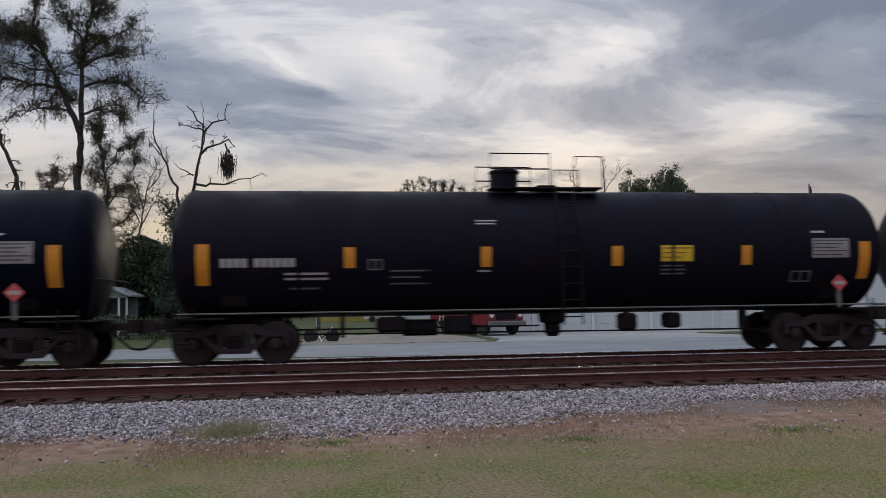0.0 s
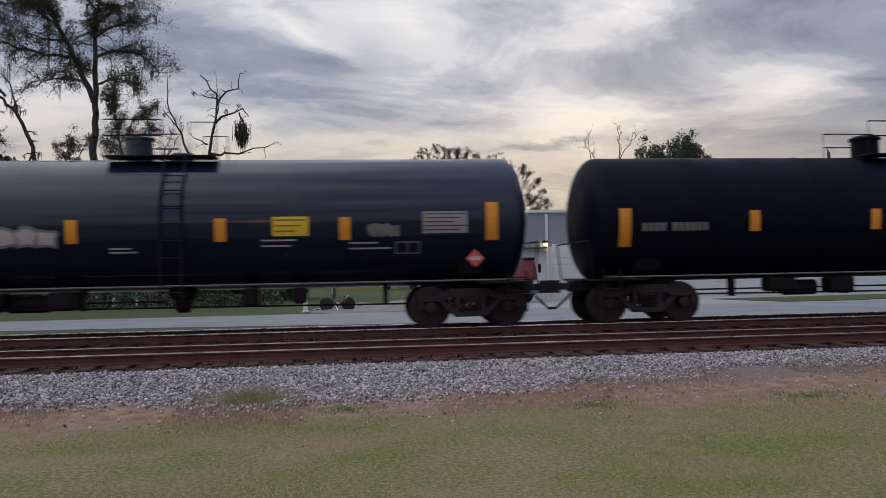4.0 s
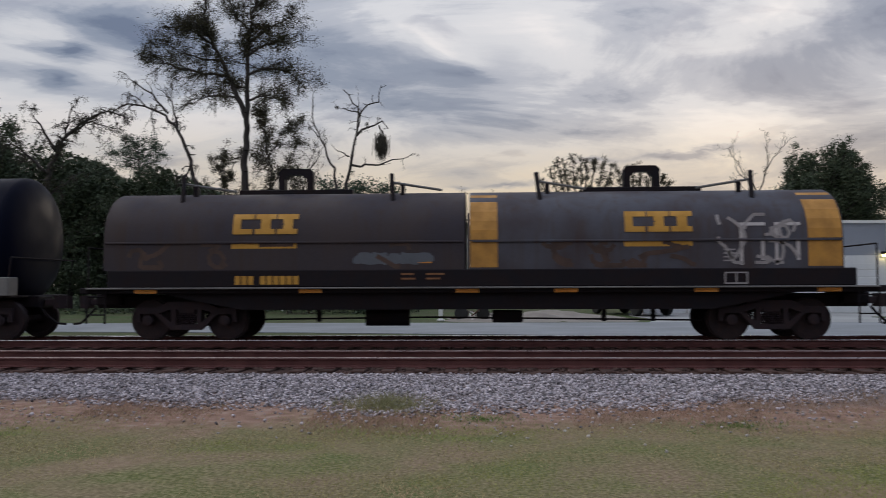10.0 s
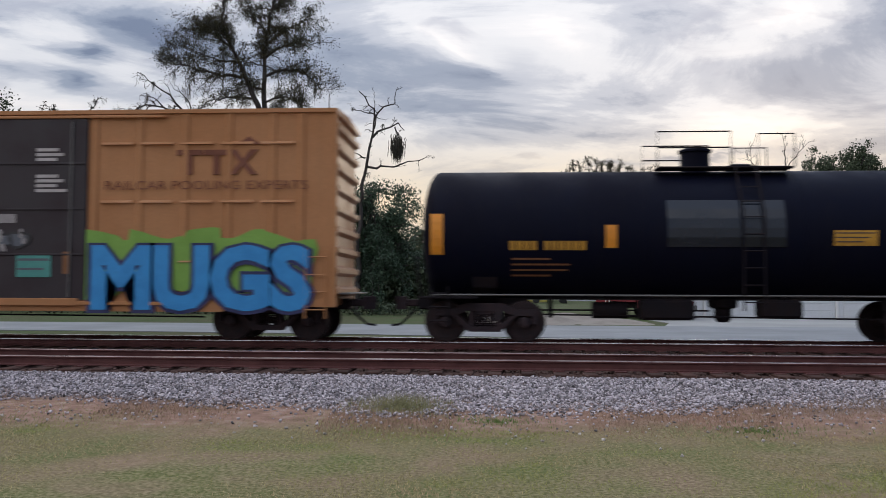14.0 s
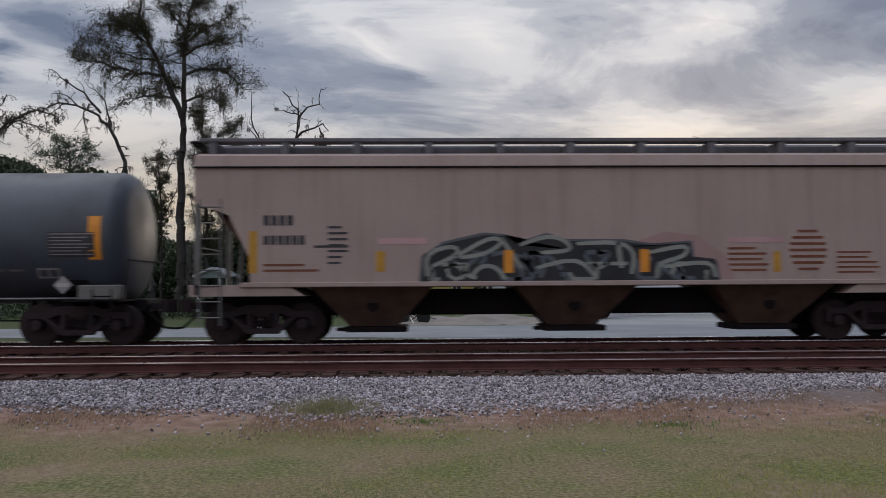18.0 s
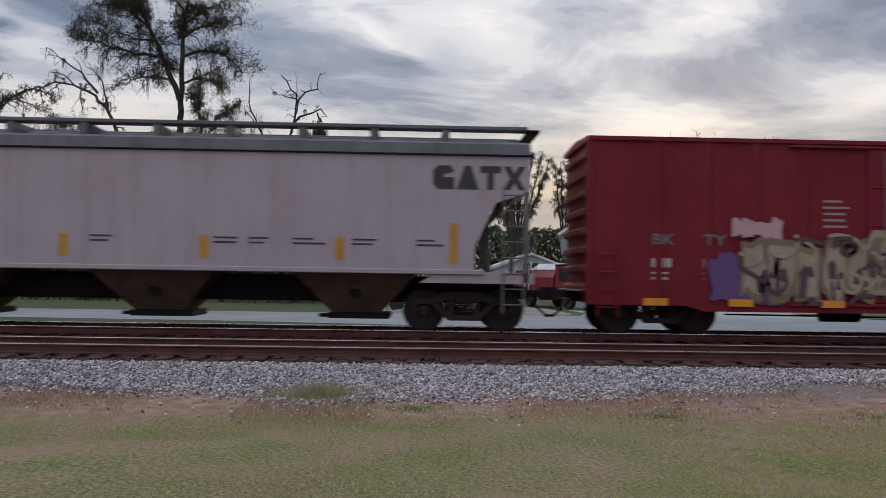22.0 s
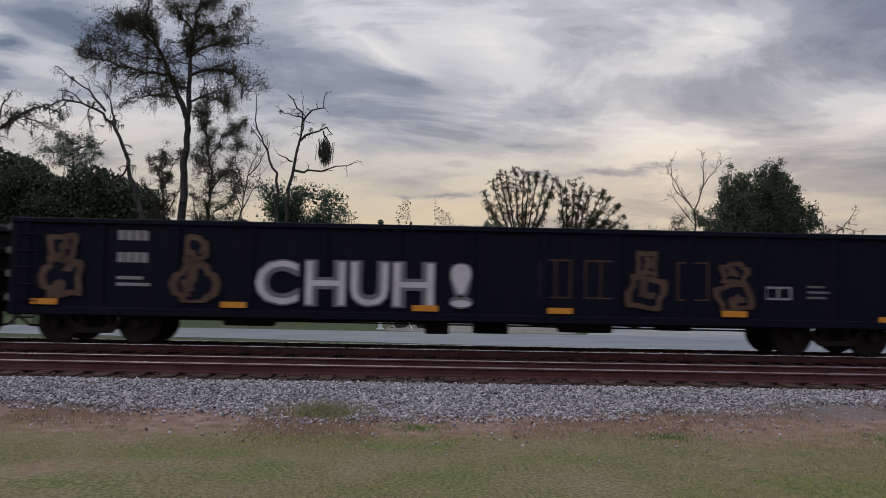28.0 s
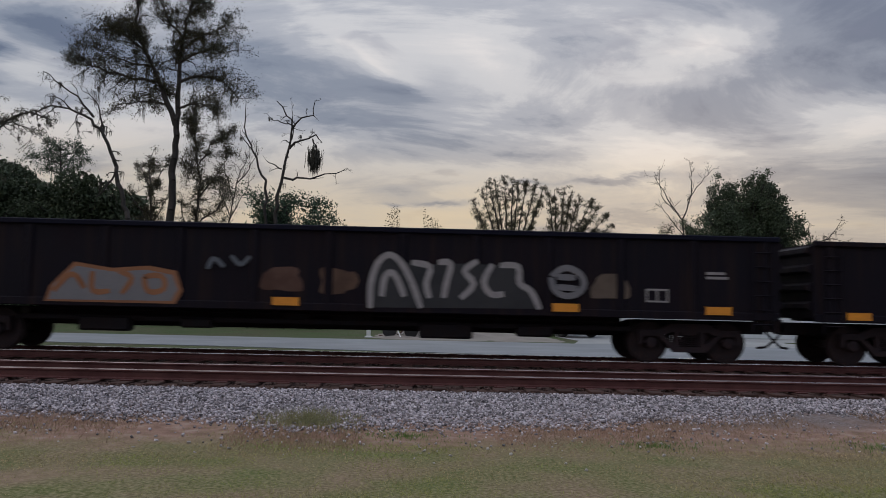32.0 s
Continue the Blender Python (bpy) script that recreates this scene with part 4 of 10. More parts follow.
BOLSTER = Shape().soft(-0.2, -1.0, 0.60, 0.2, 1.0, 0.80, 0.03).soft(-0.85, -0.62, 0.34, -0.72, 0.62, 0.46, 0.02).soft(0.72, -0.62, 0.34, 0.85, 0.62, 0.46, 0.02).mesh("bolster")
BOLSTER.materials.append(TRUCK)
MIRROR = Matrix.Rotation(math.pi, 4, "Z")


def running_gear(car, x0, half_span, end, sill=(0.72, 1.02), coupler_z=0.86):
    """Two trucks, the centre sill, couplers and air hoses. Notes the car for motions()."""
    wheelsets = []
    for sx in (-1, 1):
        tx = sx * half_span
        for m in (pose(tx, 0, 0), pose(tx, 0, 0) @ MIRROR):
            part("side_frame", SIDE_FRAME, TRUCK, car, at=m)
            for dx in (-0.15, 0.0, 0.15):
                part("coil_spring", SPRINGS, TRUCK, car, at=m @ pose(dx, 0, 0))
        part("bolster", BOLSTER, TRUCK, car, at=pose(tx, 0, 0))
        for dx in (-0.89, 0.89):
            wheelsets.append(part("wheelset", WHEELSET, WHEEL, car, at=pose(tx + dx, 0, 0.457)))
            for m in (pose(tx + dx, 0, 0.457), pose(tx + dx, 0, 0.457) @ MIRROR):
                part("bearing_cap", BEARING, TRUCK, car, at=m)
        part("end_sill", Shape().soft(min(sx * (half_span - 1.0), sx * end), -0.33, sill[0], max(sx * (half_span - 1.0), sx * end), 0.33, sill[1], 0.03), STEEL, car)
        s = Shape().soft(min(sx * end, sx * (end + 0.34)), -0.09, coupler_z - 0.08, max(sx * end, sx * (end + 0.34)), 0.09, coupler_z + 0.08, 0.02)
        s.prism([(sx * (end + 0.28), -0.17), (sx * (end + 0.42), -0.20), (sx * (end + 0.55), -0.08), (sx * (end + 0.50), 0.06), (sx * (end + 0.58), 0.16), (sx * (end + 0.40), 0.19), (sx * (end + 0.28), 0.12)], "z", coupler_z - 0.15, coupler_z + 0.15)
        part("coupler", s, TRUCK, car)
        hose = [(sx * (end + 0.05), -0.30, 0.72), (sx * (end + 0.2), -0.30, 0.55), (sx * (end + 0.42), -0.26, 0.36), (sx * (end + 0.62), -0.2, 0.34)]
        part("air_hose", Shape().tube(hose, 0.028, 7), STEEL, car)
    CARS.append((car, x0, wheelsets))
    return wheelsets


def tank_car(x0, label, half, r, zc, paint, stripes, tall, mid, dome, platform, span=None, head=0.5, lettering=None, rings=(), pipe_mat=None):
    """A tank car: stripes (x), tall ones at both ends, dome and platform in the middle."""
    car = thing("tank_car", pose(x0, FAR, RAIL), label, "tank car", "cars of the freight train")
    surf = round_side(r, zc)
    prof = [(-half, 0.02)]
    for k in range(1, 9):
        a = k / 8 * math.pi / 2
        prof.append((-half + head - head * math.cos(a), r * math.sin(a) ** 0.8))
    shell = prof + [(-s, q) for s, q in reversed(prof)]
    part("tank_shell", Shape().lathe(shell, (0, 0, zc), "x", 48), paint, car, smooth=40)
    for x in rings:
        part("weld_band", Shape().lathe([(x - 0.04, r - 0.01), (x - 0.04, r + 0.008), (x + 0.04, r + 0.008), (x + 0.04, r - 0.01)], (0, 0, zc), "x", 48), paint, car, smooth=40)
    for i, x in enumerate(stripes):
        stripe(car, surf, x, *(tall if i in (0, len(stripes) - 1) else mid), w=0.27 if i in (0, len(stripes) - 1) else 0.24)
    span = span or half - 1.45
    for sx in (-1, 1):
        part("saddle", Shape().prism([(-1.15, zc - r + 0.52), (-1.05, zc - r + 0.28), (-0.45, 0.86), (0.45, 0.86), (1.05, zc - r + 0.28), (1.15, zc - r + 0.52), (0.5, zc - r + 0.05), (-0.5, zc - r + 0.05)], "x", sx * span - 0.28, sx * span + 0.28), STEEL, car)
    # manway, valve box and the platform round them
    px0, px1 = platform
    part("manway", Shape().lathe([(zc + r - 0.08, 0.33), (zc + r + 0.44, 0.33), (zc + r + 0.45, 0.38), (zc + r + 0.50, 0.38), (zc + r + 0.56, 0.25), (zc + r + 0.57, 0.02)], (dome, 0, 0), "z", 24), paint, car, "steel manway dome", smooth=35)
    part("valve_box", Shape().soft(dome + (0.75 if px1 - dome > dome - px0 else -1.25), -0.26, zc + r - 0.05, dome + (1.25 if px1 - dome > dome - px0 else -0.75), 0.26, zc + r + 0.15, 0.03), paint, car)
    for a, b in ((-0.95, -0.42), (0.42, 0.95)):
        part("platform", Shape().soft(px0, a, zc + r - 0.04, px1, b, zc + r, 0.01), STEEL, car)
    top = zc + r
    for y in (-0.95, 0.95):
        gap = px0 + (px1 - px0) * 0.62
        paths = [[(px0, y, top), (px0, y, top + 0.78), (gap - 0.25, y, top + 0.78), (gap - 0.25, y, top)], [(gap + 0.35, y, top), (gap + 0.35, y, top + 0.72), (px1, y, top + 0.72), (px1, y, top)],
                  [(px0, y, top + 0.42), (gap - 0.25, y, top + 0.42)]]
        for path in paths:
            rails_of(car, [path], 0.018, STEEL, "platform_railing")
    ladder(car, px0 + (px1 - px0) * 0.62 + 0.05, -r - 0.06, 0.75, zc + 0.5, 0.44, STEEL)
    ladder(car, px0 + (px1 - px0) * 0.62 + 0.05, -r - 0.03, zc + 0.5, top, 0.44, STEEL, 3, lean=0.55)
    # side pipe, sill boards, outlet valve, brake rod
    rails_of(car, [[(-half + 0.3, -1.42, zc - r + 0.12), (half - 0.3, -1.42, zc - r + 0.12)]], 0.022, pipe_mat or GREY_STEEL, "side_handrail")
    for path in ([(-span + 1.3, -0.5, 0.62), (span - 1.3, -0.5, 0.55)], [(-span + 1.3, -0.35, 0.72), (0, -0.35, 0.72)]):
        rails_of(car, [path], 0.022, STEEL, "brake_rod")
    for x in (-half * 0.55, -half * 0.2, half * 0.25, half * 0.6):
        part("hanger", Shape().soft(x - 0.05, -0.55, 0.55, x + 0.05, -0.30, zc - r + 0.15, 0.01), STEEL, car)
    part("outlet_valve", Shape().lathe([(0.45, 0.13), (0.55, 0.2), (0.75, 0.2), (0.8, 0.32), (zc - r + 0.1, 0.36)], (0.4, 0, 0), "z", 16), STEEL, car, smooth=35)
    part("brake_cylinder", Shape().lathe([(-0.55, 0.05), (-0.55, 0.19), (0.25, 0.19), (0.25, 0.05)], (-half * 0.32, -0.35, 0.72), "x", 14), STEEL, car, smooth=35)
    for sx in (-1, 1):
        e = half - 0.1
        part("end_platform", Shape().soft(min(sx * e, sx * (e - 1.2)), -1.45, 0.98, max(sx * e, sx * (e - 1.2)), 1.45, 1.03, 0.01), STEEL, car)
        ladder(car, sx * (half - 0.45), -1.5, 0.35, 1.25, 0.4, STEEL, 3)
        rails_of(car, [[(sx * (half - 0.05), -1.4, 1.0), (sx * (half + 0.05), -1.4, 1.9), (sx * (half + 0.05), 1.4, 1.9), (sx * (half - 0.05), 1.4, 1.0)]], 0.02, STEEL, "end_handrail")
    for x, w, d in ((-0.42 * half, 0.34, 0.12), (-0.24 * half, 0.30, 0.06), (0.24 * half, 0.18, 0.06), (0.37 * half, 0.16, 0.10)) if half > 8 else ((-0.16 * half, 0.6, 0.0), (0.22 * half, 0.45, 0.05)):
        part("brake_equipment", Shape().soft(x - w, -0.95, 0.52 + d, x + w, -0.4, 0.98, 0.06), STEEL, car)
    running_gear(car, x0, span, half + 0.12)
    if lettering:
        lettering(car, surf, half, r, zc)
    return car


def gbrx_lettering(car, surf, half, r, zc):
    writing(car, surf, -7.25, 2.10, 0.19, (4, 6))
    lines(car, surf, -5.9, -4.4, 1.98, 2, 0.11, 0.05, WHITE)
    lines(car, surf, -5.8, -5.0, 1.66, 1)
    outline_frame(car, surf, -4.1, -3.78, 2.02, 2.26)
    lines(car, surf, -3.6, -2.7, 2.02, 3, 0.14, 0.035, DIM_WHITE)
    lines(car, surf, -1.68, -1.15, 3.13, 2, 0.07, 0.03, WHITE)
    lines(car, surf, -1.65, -1.2, 2.0, 1, 0.1, 0.04, WHITE)
    panel(car, surf, 2.62, 3.38, 2.16, 2.53, YELLOW, 3, LOGO_RUST, "yellow_sign")
    lines(car, surf, 2.62, 3.35, 2.08, 3, 0.09, 0.035, DIM_WHITE)
    panel(car, surf, 6.35, 7.28, 2.22, 2.68, GREY_WHITE, 5)
    lines(car, surf, 6.35, 6.8, 2.86, 1, 0.1, 0.05, WHITE)
    outline_frame(car, surf, 5.85, 6.35, 1.66, 1.92)
    placard(car, -1.52, 6.95, 1.62)
    part("placard_bracket", Shape().soft(6.9, -1.5, 1.05, 7.0, -1.46, 1.45, 0.005), GREY_STEEL, car)


# graffiti: rounded letter-like strokes sprayed on a side, in two or three coats
def sprayed(car, surf, x0, x1, z0, z1, coats, letters, seed, fill=0.85, step=0.30):
    rng = random.Random(seed)
    w = (x1 - x0) / letters
    for k, mat in enumerate(coats):
        s, shrink = Shape(), 1 - step * k
        lr = random.Random(seed + 7)
        for i in range(letters):
            cx, cz = x0 + (i + 0.5) * w, (z0 + z1) / 2 + lr.uniform(-0.06, 0.06) * (z1 - z0)
            rx, rz = w * 0.62 * lr.uniform(0.8, 1.1), (z1 - z0) * 0.5 * lr.uniform(fill, 1.0)
            lobes, turn = lr.choice((3, 4, 5)), lr.uniform(0, 6)
            n = 18
            ring = []
            for j in range(n):
                a = 2 * math.pi * j / n
                q = shrink * (1 + 0.16 * math.sin(lobes * a + turn) + 0.07 * lr.uniform(-1, 1))
                c, sn = math.cos(a), math.sin(a)
                ring.append((cx + rx * q * math.copysign(abs(c) ** 0.6, c), min(max(cz + rz * q * math.copysign(abs(sn) ** 0.6, sn), z0), z1 + 0.05)))
            if k == 2:
                # inner strokes
                for _ in range(3):
                    bx, bz = cx + rng.uniform(-0.3, 0.3) * w, cz + rng.uniform(-0.35, 0.35) * (z1 - z0)
                    ww, hh = rng.uniform(0.06, 0.16) * w, rng.uniform(0.08, 0.26) * (z1 - z0)
                    sk = rng.uniform(-0.1, 0.1)
                    fan(s, surf, [(bx - ww, bz - hh), (bx + ww, bz - hh), (bx + ww + sk, bz + hh * 0.6), (bx + sk, bz + hh), (bx - ww + sk, bz + hh * 0.6)], 0.005 + 0.0025 * k + 0.0004 * i)
            else:
                fan(s, surf, ring, 0.005 + 0.0025 * k + 0.0004 * (i % 3))
        pieces("graffiti", s, mat, car, "sprayed graffiti")


def scrawl(car, surf, x0, x1, z0, z1, mat, n, seed, w=0.035, lift=0.03):
    """Loose sprayed lines, each a bent ribbon of paint."""
    rng = random.Random(seed)
    for _ in range(n):
        x, z = rng.uniform(x0, x1), rng.uniform(z0, z1)
        a, bend = rng.uniform(0, 6.28), rng.uniform(-0.9, 0.9)
        path = [(x, z)]
        for _ in range(rng.randint(4, 8)):
            x += math.cos(a) * 0.16
            z += math.sin(a) * 0.16
            a += bend + rng.uniform(-0.35, 0.35)
            path.append((min(max(x, x0), x1), min(max(z, z0), z1)))
        q = Shape()
        side = []
        for i, (px, pz) in enumerate(path):
            qx, qz = path[min(i + 1, len(path) - 1)]
            rx, rz = path[max(i - 1, 0)]
            d = math.hypot(qx - rx, qz - rz) or 1
            side.append(((rz - qz) / d * w, (qx - rx) / d * w))
        verts, m = [], len(path)
        for back in (0, 1):
            for (px, pz), (ox, oz) in zip(path, side):
                y = surf(pz) - lift + back * (lift + 0.003)
                verts += [(px - ox, y, pz - oz), (px + ox, y, pz + oz)]
        faces = [(2 * i, 2 * i + 1, 2 * i + 3, 2 * i + 2) for i in range(m - 1)]
        faces += [(2 * m + 2 * i, 2 * i, 2 * i + 2, 2 * m + 2 * i + 2) for i in range(m - 1)] + [(2 * i + 1, 2 * m + 2 * i + 1, 2 * m + 2 * i + 3, 2 * i + 3) for i in range(m - 1)]
        part("graffiti", q.add(verts, faces), mat, car, "sprayed line")


def strokes(car, surf, paths, mat, w, lift=0.012):
    """Sprayed strokes of a half width w along paths of (x, z), rounded at their bends."""
    for path in paths:
        pts = []
        for (ax, az), (bx, bz) in zip(path[:-1], path[1:]):
            pts += [(ax + (bx - ax) * k / 3, az + (bz - az) * k / 3) for k in range(3)]
        pts.append(path[-1])
        for _ in range(2):
            pts = [pts[0]] + [tuple((a + 2 * b + c) / 4 for a, b, c in zip(*q)) for q in zip(pts[:-2], pts[1:-1], pts[2:])] + [pts[-1]]
        m, verts = len(pts), []
        for back in (0, 1):
            for i, (x, z) in enumerate(pts):
                (ax, az), (bx, bz) = pts[max(i - 1, 0)], pts[min(i + 1, m - 1)]
                d = math.hypot(bx - ax, bz - az) or 1
                k = w * (0.8 if i in (0, m - 1) else 1)
                ox, oz = (az - bz) / d * k, (bx - ax) / d * k
                y = surf(z) - lift + back * (lift + 0.003)
                verts += [(x - ox, y, z - oz), (x + ox, y, z + oz)]
        faces = [(2 * i, 2 * i + 1, 2 * i + 3, 2 * i + 2) for i in range(m - 1)]
        faces += [(2 * m + 2 * i, 2 * i, 2 * i + 2, 2 * m + 2 * i + 2) for i in range(m - 1)] + [(2 * i + 1, 2 * m + 2 * i + 1, 2 * m + 2 * i + 3, 2 * i + 3) for i in range(m - 1)]
        part("graffiti", Shape().add(verts, faces), mat, car, "sprayed stroke")


def field(car, surf, ring, mat, lift, grow=0.0):
    """One sprayed patch with a drawn outline, grown outwards by a rim."""
    cx, cz = sum(q[0] for q in ring) / len(ring), sum(q[1] for q in ring) / len(ring)
    q = Shape()
    fan(q, surf, [(x + math.copysign(grow, x - cx), z + math.copysign(grow, z - cz)) for x, z in ring], lift)
    part("graffiti", q, mat, car, "sprayed graffiti")


def fan(shape, surf, ring, lift):
    cx, cz = sum(p[0] for p in ring) / len(ring), sum(p[1] for p in ring) / len(ring)
    n = len(ring)
    shape.add([(cx, surf(cz) - lift, cz)] + [(x, surf(z) - lift, z) for x, z in ring] + [(x, surf(z) + 0.005, z) for x, z in ring],
              [(0, 1 + i, 1 + (i + 1) % n) for i in range(n)] + [(1 + i, 1 + n + i, 1 + n + (i + 1) % n, 1 + (i + 1) % n) for i in range(n)])


def letters(car, text, x0, x1, z0, z1, y, mat, fat=0.0, lift=0.006, space=1.0, shear=0.0, name="graffiti", label="sprayed letters"):
    """Sprayed or painted words that can be read, in the built-in letters, stretched to a box on a flat side."""
    cu = bpy.data.curves.new("letters", "FONT")
    cu.body, cu.offset, cu.extrude, cu.space_character, cu.shear = text, fat, 0.004, space, shear
    cu.resolution_u = 3
    ob = new("letters", cu)
    me = bpy.data.meshes.new_from_object(ob.evaluated_get(bpy.context.evaluated_depsgraph_get()))
    bpy.data.objects.remove(ob)
    co = np.empty(len(me.vertices) * 3, np.float32)
    me.vertices.foreach_get("co", co)
    co = co.reshape(-1, 3)
    lo, hi = co.min(0), co.max(0)
    u, w = (co[:, 0] - lo[0]) / (hi[0] - lo[0]), (co[:, 1] - lo[1]) / (hi[1] - lo[1])
    done = np.stack([x0 + u * (x1 - x0), y - lift - (co[:, 2] - lo[2]) * 0.3, z0 + w * (z1 - z0)], 1)
    s = Shape()
    s.add(done.tolist(), [tuple(p.vertices) for p in me.polygons])
    return pieces(name, s, mat, car, label)


SPRAY_WHITE = material("white_spray_paint", (0.72, 0.66, 0.71), 0.6, second=(0.48, 0.43, 0.47), size=3.0, amount=0.5, bump=0.0)
SPRAY_BLUE = material("blue_spray_paint", (0.03, 0.29, 0.66), 0.55, second=(0.03, 0.21, 0.52), size=3.0, amount=0.5, bump=0.0)
SPRAY_NAVY = material("navy_spray_paint", (0.03, 0.035, 0.12), 0.6, bump=0.0)
SPRAY_GREEN = material("lime_spray_paint", (0.22, 0.42, 0.07), 0.6, bump=0.0)
SPRAY_TEAL = material("teal_spray_paint", (0.08, 0.32, 0.28), 0.6, bump=0.0)
SPRAY_PURPLE = material("purple_spray_paint", (0.13, 0.06, 0.19), 0.6, second=(0.17, 0.09, 0.22), size=2.0, bump=0.0)
SPRAY_PINK = material("pink_spray_paint", (0.56, 0.34, 0.36), 0.6, bump=0.0)
SPRAY_OLIVE = material("olive_spray_paint", (0.185, 0.140, 0.078), 0.65, second=(0.28, 0.215, 0.145), size=1.4, amount=0.7, bump=0.0)
SPRAY_CREAM = material("cream_spray_paint", (0.41, 0.315, 0.24), 0.65, second=(0.28, 0.205, 0.145), size=2.0, amount=0.6, bump=0.0)
SPRAY_GREY = material("grey_spray_paint", (0.17, 0.165, 0.18), 0.65, second=(0.24, 0.22, 0.22), size=2.0, amount=0.6, bump=0.0)
SPRAY_SLATE = material("slate_spray_paint", (0.095, 0.105, 0.130), 0.6, second=(0.10, 0.11, 0.115), size=2.0, bump=0.0)
SPRAY_LIME = material("pale_yellow_spray_paint", (0.30, 0.26, 0.09), 0.65, size=2.0, bump=0.0)
WASHED = material("washed_out_spray_paint", (0.115, 0.10, 0.10), 0.7, second=(0.05, 0.045, 0.045), size=1.3, amount=0.9, bump=0.0)
WASHED_TAN = material("washed_out_tan_spray_paint", (0.15, 0.105, 0.075), 0.7, second=(0.07, 0.05, 0.042), size=1.3, amount=0.9, bump=0.0)
SPRAY_RUST_DIM = material("dim_rust_spray_paint", (0.11, 0.055, 0.032), 0.7, second=(0.06, 0.03, 0.02), size=2.0, amount=0.8, bump=0.0)
HOOD_RUST = material("rust_bleeding_through", (0.075, 0.040, 0.028), 0.8, second=(0.05, 0.035, 0.03), size=3.0, amount=0.8, bump=0.1)
WASHED_LILAC = material("washed_out_lilac_spray_paint", (0.175, 0.155, 0.185), 0.7, second=(0.085, 0.075, 0.090), size=4.5, amount=0.9, streak=0.4, streak_colour=(0.05, 0.04, 0.05), bump=0.0)
WASHED_PEACH = material("washed_out_peach_spray_paint", (0.36, 0.215, 0.165), 0.7, second=(0.18, 0.115, 0.10), size=4.5, amount=0.8, streak=0.4, streak_colour=(0.10, 0.06, 0.05), bump=0.0)
SPRAY_MUD = material("dark_plum_spray_paint", (0.075, 0.050, 0.060), 0.65, second=(0.11, 0.075, 0.075), size=2.5, amount=0.7, bump=0.0)
SPRAY_HAZE = material("hazy_blue_grey_spray_paint", (0.16, 0.175, 0.215), 0.65, second=(0.11, 0.12, 0.15), size=3.0, amount=0.7, bump=0.0)
SPRAY_VIOLET = material("violet_spray_paint", (0.155, 0.075, 0.27), 0.6, second=(0.23, 0.11, 0.33), size=1.6, amount=0.8, bump=0.0)
SPRAY_MINT = material("mint_spray_paint", (0.13, 0.45, 0.40), 0.6, second=(0.10, 0.33, 0.33), size=2.0, amount=0.6, bump=0.0)
SPRAY_PALE = material("pale_grey_green_spray_paint", (0.30, 0.31, 0.28), 0.65, second=(0.20, 0.21, 0.20), size=2.0, amount=0.6, bump=0.0)
FADED_PINK = material("faded_pink_overspray", (0.40, 0.24, 0.24), 0.7, second=(0.36, 0.25, 0.23), size=1.2, amount=0.8, bump=0.0)
SPRAY_BLACK = material("black_spray_paint", (0.02, 0.02, 0.024), 0.6, bump=0.0)
SPRAY_RUST = material("rust_spray_paint", (0.30, 0.12, 0.05), 0.65, bump=0.0)
PATCH_BLUE = material("sky_tinted_black_gloss", (0.007, 0.011, 0.022), 0.14, second=(0.009, 0.014, 0.024), size=0.8, amount=0.6, bump=0.02)
DOT_RED = material("red_emblem_paint", (0.50, 0.06, 0.04), 0.6, bump=0.0)
DOT_BLUE = material("blue_emblem_paint", (0.03, 0.045, 0.22), 0.6, bump=0.0)
BROWN_INK = material("brown_lettering", (0.20, 0.06, 0.03), 0.6, bump=0.0)


def chutes(car, xs, ztop, w, mat, zb=0.25, mouth=0.55):
    for x in xs:
        s = Shape().add([(x - w, -1.32, ztop), (x + w, -1.32, ztop), (x + w, 1.32, ztop), (x - w, 1.32, ztop),
                         (x - mouth, -0.6, zb + 0.14), (x + mouth, -0.6, zb + 0.14), (x + mouth, 0.6, zb + 0.14), (x - mouth, 0.6, zb + 0.14)],
                        [(0, 1, 5, 4), (1, 2, 6, 5), (2, 3, 7, 6), (3, 0, 4, 7), (4, 5, 6, 7), (3, 2, 1, 0)])
        c = part("hopper_chute", s, mat, car, "rusty discharge chute")
        part("outlet_gate", Shape().soft(x - mouth - 0.1, -0.66, zb, x + mouth + 0.22, 0.66, zb + 0.13, 0.02), STEEL, c)
        part("outlet_gate", Shape().soft(x - mouth - 0.32, -0.5, zb + 0.02, x - mouth - 0.1, -0.3, zb + 0.1, 0.01), STEEL, c)
        part("access_plate", Shape().lathe([(0, 0.13), (-0.03, 0.13), (-0.03, 0.02)], (x, -0.98, (ztop + zb) / 2 + 0.06), "y", 12), STEEL, c)


def centre_sill(car, half, z0=0.78, z1=1.05):
    part("centre_sill", Shape().soft(-half, -0.35, z0, half, 0.35, z1, 0.03), STEEL, car)


